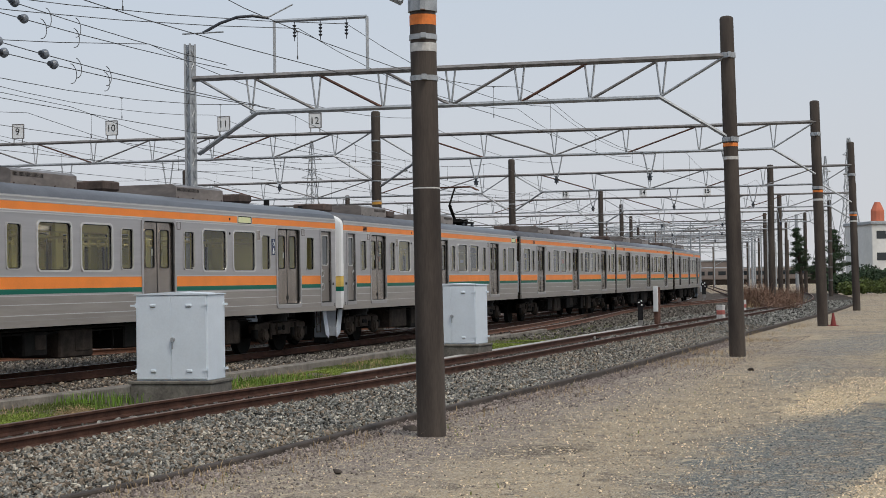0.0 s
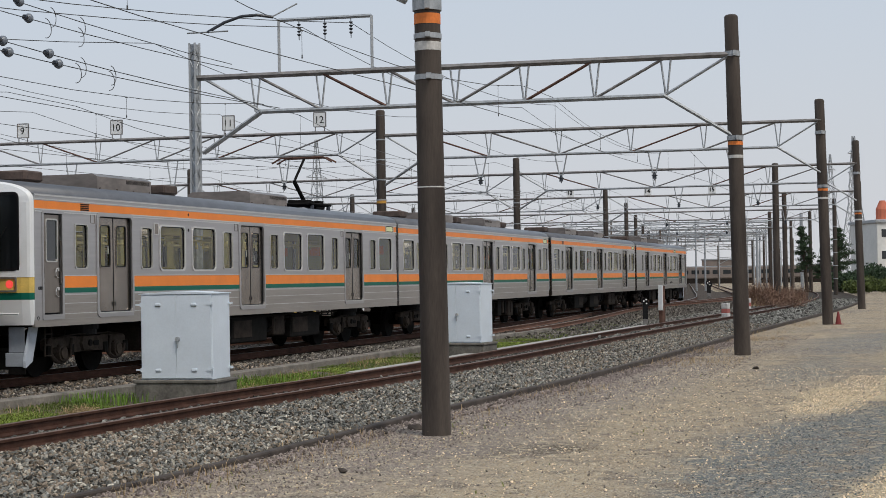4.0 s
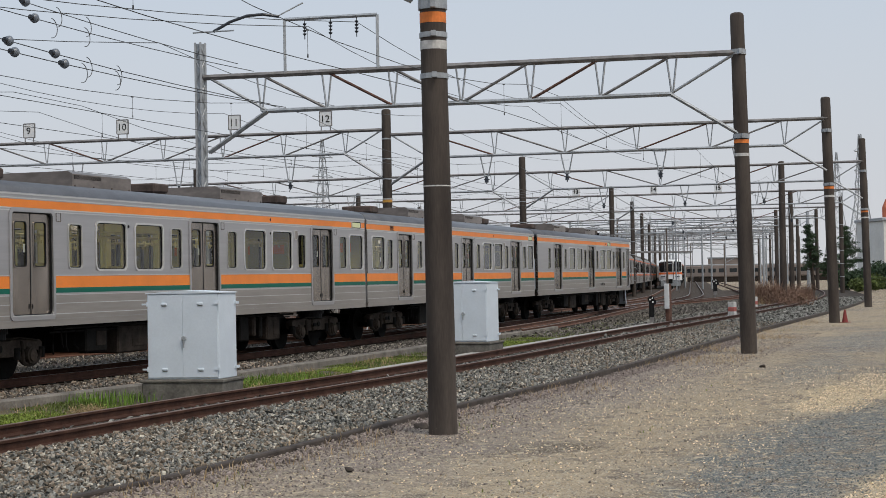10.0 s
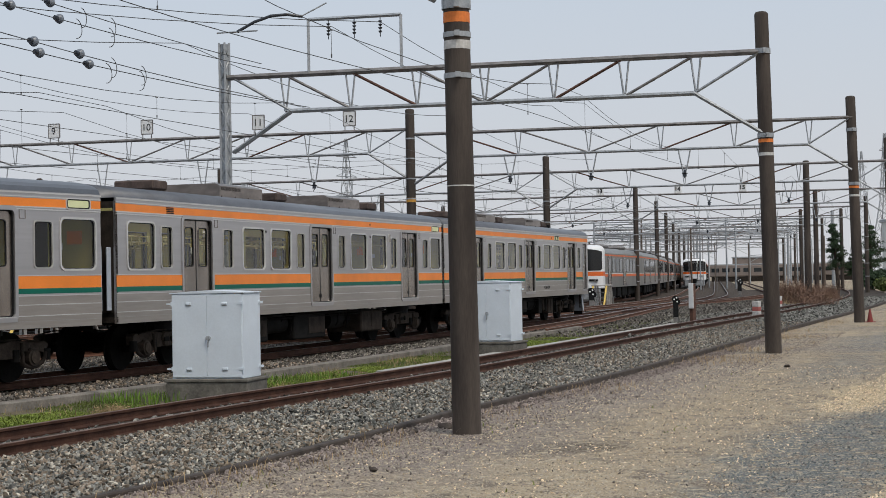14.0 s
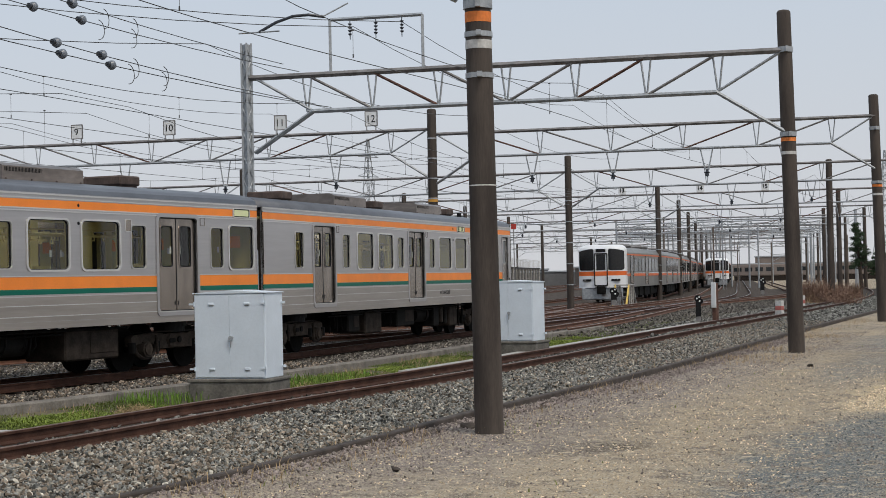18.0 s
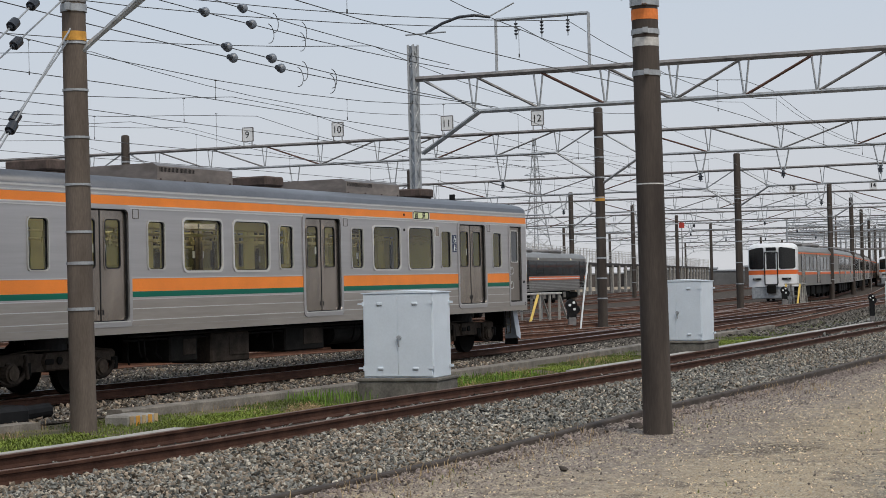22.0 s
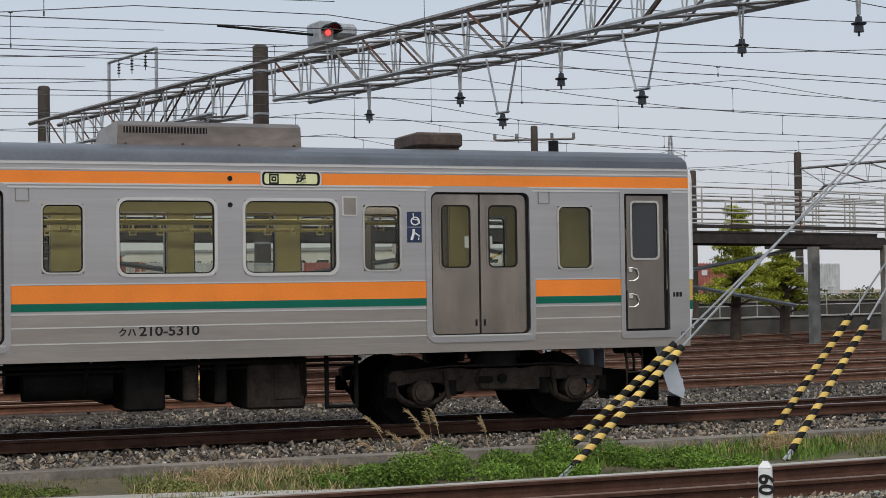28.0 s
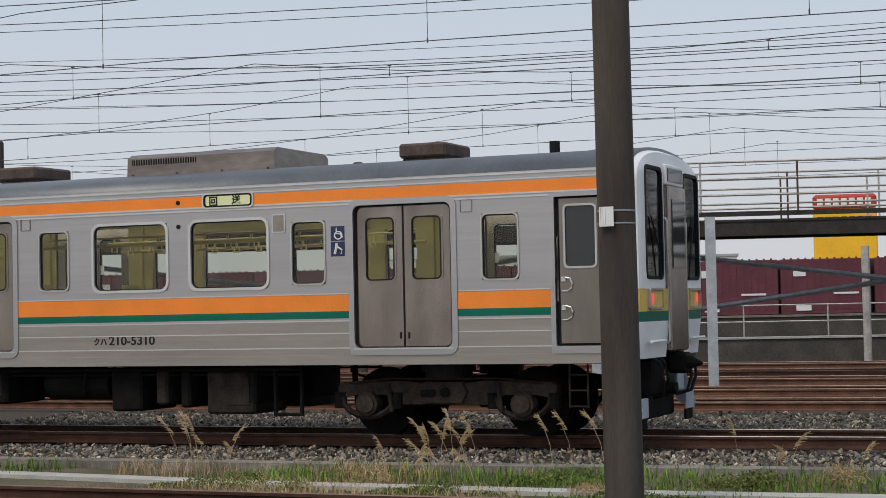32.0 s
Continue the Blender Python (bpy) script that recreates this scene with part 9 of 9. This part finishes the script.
# tall reed stalks
rs = random.Random(9)
for k in range(40):
    s = rs.choice((-9.4, -6.7, -6.5, -6.4, -8.6, -7.6, -5.2, -3.2, -2.9, 5.3, 5.6, 4.7)) + rs.uniform(-0.4, 0.4)
    p = VERGE.at(s, rs.uniform(0.45, 0.9), -0.22)
    e = empty("reed", Matrix.Translation(p), "tall dry reed stalk with a feathery head", "reed", "dry reeds")
    h = rs.uniform(0.35, 0.8)
    dx, dy = rs.choice((-1, -1, 1)) * rs.uniform(0.08, 0.3), rs.uniform(-0.1, 0.1)
    bm = bmesh.new()
    tube(bm, [(0, 0, 0), (dx * 0.25, dy * 0.3, h * 0.55), (dx * 0.65, dy * 0.65, h * 0.88), (dx * 1.05, dy, h)], 0.003, 4)
    part("stem", bm, STRAW, e)
    bm = bmesh.new()
    sx = 1 if dx > 0 else -1
    for j in range(34):
        u = rs.uniform(0.45, 1.0)
        a = Vector((dx * (0.65 * u + 0.4 * max(0, u - 0.6)), dy * u, h * (0.55 + 0.45 * u) - 0.02))
        o = Vector((sx * rs.uniform(0.02, 0.085), rs.uniform(-0.03, 0.03), rs.uniform(-0.02, 0.06)))
        v = [bm.verts.new(a + q) for q in (Vector((0, 0, -0.004)), Vector((0, 0, 0.004)), o * 0.6 + Vector((0, 0, 0.005)), o)]
        bm.faces.new(v)
    part("head", bm, STRAW, e)


# ---- loose stones ----
CHIP = mat("pale_stone_chip", (0.40, 0.36, 0.29), 0.9, 0, 9, 0.2, 0.2, 40, random_amount=0.5)
def stones(name, label, boxes, material, size, seed, category="ballast"):
    r = np.random.RandomState(seed)
    base = np.array([(1, 0, 0), (-1, 0, 0), (0, 1, 0), (0, -1, 0), (0, 0, 1), (0, 0, -1), (.62, .62, .5), (-.62, .6, .52), (.6, -.62, .5), (-.6, -.6, .55)], float)
    faces = [(0, 6, 8), (0, 2, 6), (2, 7, 6), (7, 1, 9), (2, 1, 7), (1, 3, 9), (3, 0, 8), (3, 8, 9), (6, 4, 8), (6, 7, 4), (7, 9, 4), (9, 8, 4), (0, 5, 2), (2, 5, 1), (1, 5, 3), (3, 5, 0)]
    vs, fs = [], []
    k = 0
    for line, s0, s1, o0, o1, count, z in boxes:
        for i in range(count):
            p = line.at(r.uniform(s0, s1), r.uniform(o0, o1), z)
            q = size * (0.45 + 1.0 * r.rand() ** 1.5)
            sc = np.array([1.15, 0.5 + 0.4 * r.rand(), 0.38 + 0.4 * r.rand()]) * q
            lift = q * (0.1 + 0.9 * r.rand())
            m = np.array(Euler((r.uniform(-1.1, 1.1), r.uniform(-1.1, 1.1), r.uniform(0, 6.28))).to_matrix())
            v = (base * (0.7 + 0.6 * r.rand(10, 1)) * sc) @ m.T + np.array([p.x, p.y, p.z + lift])
            vs.append(v)
            fs += [(a + k, b + k, c + k) for a, b, c in faces]
            k += 10
    me = bpy.data.meshes.new(name)
    me.from_pydata(np.concatenate(vs).tolist(), [], fs)
    me.materials.append(material)
    return tagged(new(name, me), label, category, kind="stuff")


stones("ballast_stones", "angular grey ballast stones beside the siding", [(NEAR, 6, 16, KERB_OFF + 0.06, -0.62, 25000, -0.165), (NEAR, 16, 30, KERB_OFF + 0.06, -0.62, 24000, -0.165), (NEAR, 30, 60, KERB_OFF + 0.06, -0.62, 15000, -0.16), (NEAR, 6, 45, -0.45, 0.45, 7000, -0.17)], STONE, 0.025, 21)
stones("ballast_stones", "brownish ballast stones mixed beside the siding", [(NEAR, 4, 16, KERB_OFF + 0.1, -0.62, 13000, -0.155), (NEAR, 16, 60, KERB_OFF + 0.1, -0.62, 10000, -0.155)], STONE_BROWN, 0.024, 22)
PALE_STONE = mat("pale_ballast_stone", (0.42, 0.385, 0.32), 0.9, 0, 9, 0.25, 0.2, 40, random_amount=0.5, spec=0.12)
stones("ballast_stones", "pale ballast stones scattered among the grey", [(NEAR, 4, 18, KERB_OFF + 0.1, -0.62, 4200, -0.15), (NEAR, 18, 50, KERB_OFF + 0.1, -0.62, 3800, -0.15), (MAIN, -18, 40, -2.9, -0.8, 3000, -0.185), (MAIN, -18, 40, 1.0, 5.5, 4000, -0.185)], PALE_STONE, 0.023, 28)
stones("ballast_stones", "grey ballast stones round the yard tracks", [(MAIN, -18, 14, -2.9, -0.8, 9500, -0.195), (MAIN, 14, 45, -2.9, -0.8, 8500, -0.195), (MAIN, -18, 16, 1.0, 5.8, 14000, -0.195), (MAIN, 16, 50, 1.0, 5.0, 9000, -0.195), (MAIN, -14, 30, -0.45, 0.45, 4000, -0.195)], STONE_YARD, 0.029, 23)
stones("ballast_stones", "dusty ballast stones in the yard throat", [(MAIN, 45, 110, -6.0, -0.8, 8000, -0.2), (MAIN, 45, 110, 0.9, 9.0, 9000, -0.19)], STONE_YARD, 0.045, 29)
stones("ballast_stones", "brown dusty ballast stones round the yard tracks", [(MAIN, -18, 30, -2.9, -0.8, 6000, -0.19), (MAIN, -18, 40, 1.0, 11.0, 9000, -0.195)], STONE_BROWN, 0.032, 26)
stones("gravel", "scattered pebbles on the sandy lot", [(NEAR, 6, 20, -8.5, KERB_OFF - 0.1, 9000, -0.163), (NEAR, 20, 45, -11, KERB_OFF - 0.1, 8000, -0.163)], CHIP, 0.010, 24, "gravel")
stones("gravel", "pale chips scattered on the sandy lot", [(NEAR, 6, 40, -9, KERB_OFF - 0.1, 7000, -0.16)], LITTER, 0.011, 25, "gravel")
stones("ballast_stones", "grey ballast along the siding's far curve", [(NEAR, 60, 118, KERB_OFF + 0.08, -0.62, 9000, -0.17), (NEAR, 45, 110, -0.45, 0.45, 4000, -0.17), (NEAR, 55, 110, 0.7, 2.6, 5000, -0.19)], STONE, 0.05, 30)
stones("ballast_stones", "spilled ballast stones along the kerb's lot side", [(NEAR, 6, 45, KERB_OFF - 0.5, KERB_OFF - 0.02, 5500, -0.16), (NEAR, 6, 45, KERB_OFF - 0.6, KERB_OFF - 0.05, 3000, -0.16)], LITTER, 0.019, 27)
stones("gravel", "grey pink fine gravel and litter along the kerb", [(NEAR, 6, 26, KERB_OFF - 1.6, KERB_OFF - 0.1, 11000, -0.163), (NEAR, 26, 48, KERB_OFF - 2.0, KERB_OFF - 0.1, 7000, -0.163)], LITTER, 0.012, 43, "gravel")
BLUE_CHIP = mat("blue_grey_chip", (0.165, 0.185, 0.19), 0.9, 0, 9, 0.2, 0.2, 40, random_amount=0.6, spec=0.2)
WARM_CHIP = mat("pale_warm_chip", (0.70, 0.57, 0.40), 0.9, 0, 9, 0.2, 0.2, 40, random_amount=0.45, spec=0.2)
BLUE_PATCH = Strip(Vector((11.8, 5.3, 0)), Vector((23.2, 7.8, 0)))
stones("gravel", "bluish crushed chippings spread on the lot", [(BLUE_PATCH, 0, 12, -0.75, 0.75, 14000, -0.163), (BLUE_PATCH, 2, 11, -1.1, 1.0, 5000, -0.163)], BLUE_CHIP, 0.0085, 41, "gravel")
PALE_PATCH = Strip(Vector((10.5, 4.2, 0)), Vector((20.0, 5.7, 0)))
YELLOW_PATCH = Strip(Vector((21.0, 8.3, 0)), Vector((29.5, 10.4, 0)))
stones("gravel", "pale yellowish chips strewn over the sand", [(PALE_PATCH, 0, 9.5, -0.4, 0.4, 7000, -0.162), (YELLOW_PATCH, 0, 8.5, -0.45, 0.45, 5000, -0.162), (NEAR, 8, 30, -8.5, KERB_OFF - 0.9, 12000, -0.162)], WARM_CHIP, 0.011, 42, "gravel")
for k, (x, y, r_) in enumerate(((12.9, 9.75, 0.05), (17.0, 11.75, 0.08), (16.4, 11.75, 0.06), (30.5, 13.2, 0.06))):
    bm = bmesh.new()
    rr = random.Random(k)
    pts = [bm.verts.new((rr.uniform(-1, 1) * r_, rr.uniform(-1, 1) * r_, rr.uniform(-0.4, 0.8) * r_)) for _ in range(14)]
    bmesh.ops.convex_hull(bm, input=pts)
    o = tagged(part("loose_rock", bm, POLE_DARK), "dark loose stone lying on the lot", "stone", "loose stones")
    o.matrix_basis = Matrix.Translation((x, y, -0.14))


motions()
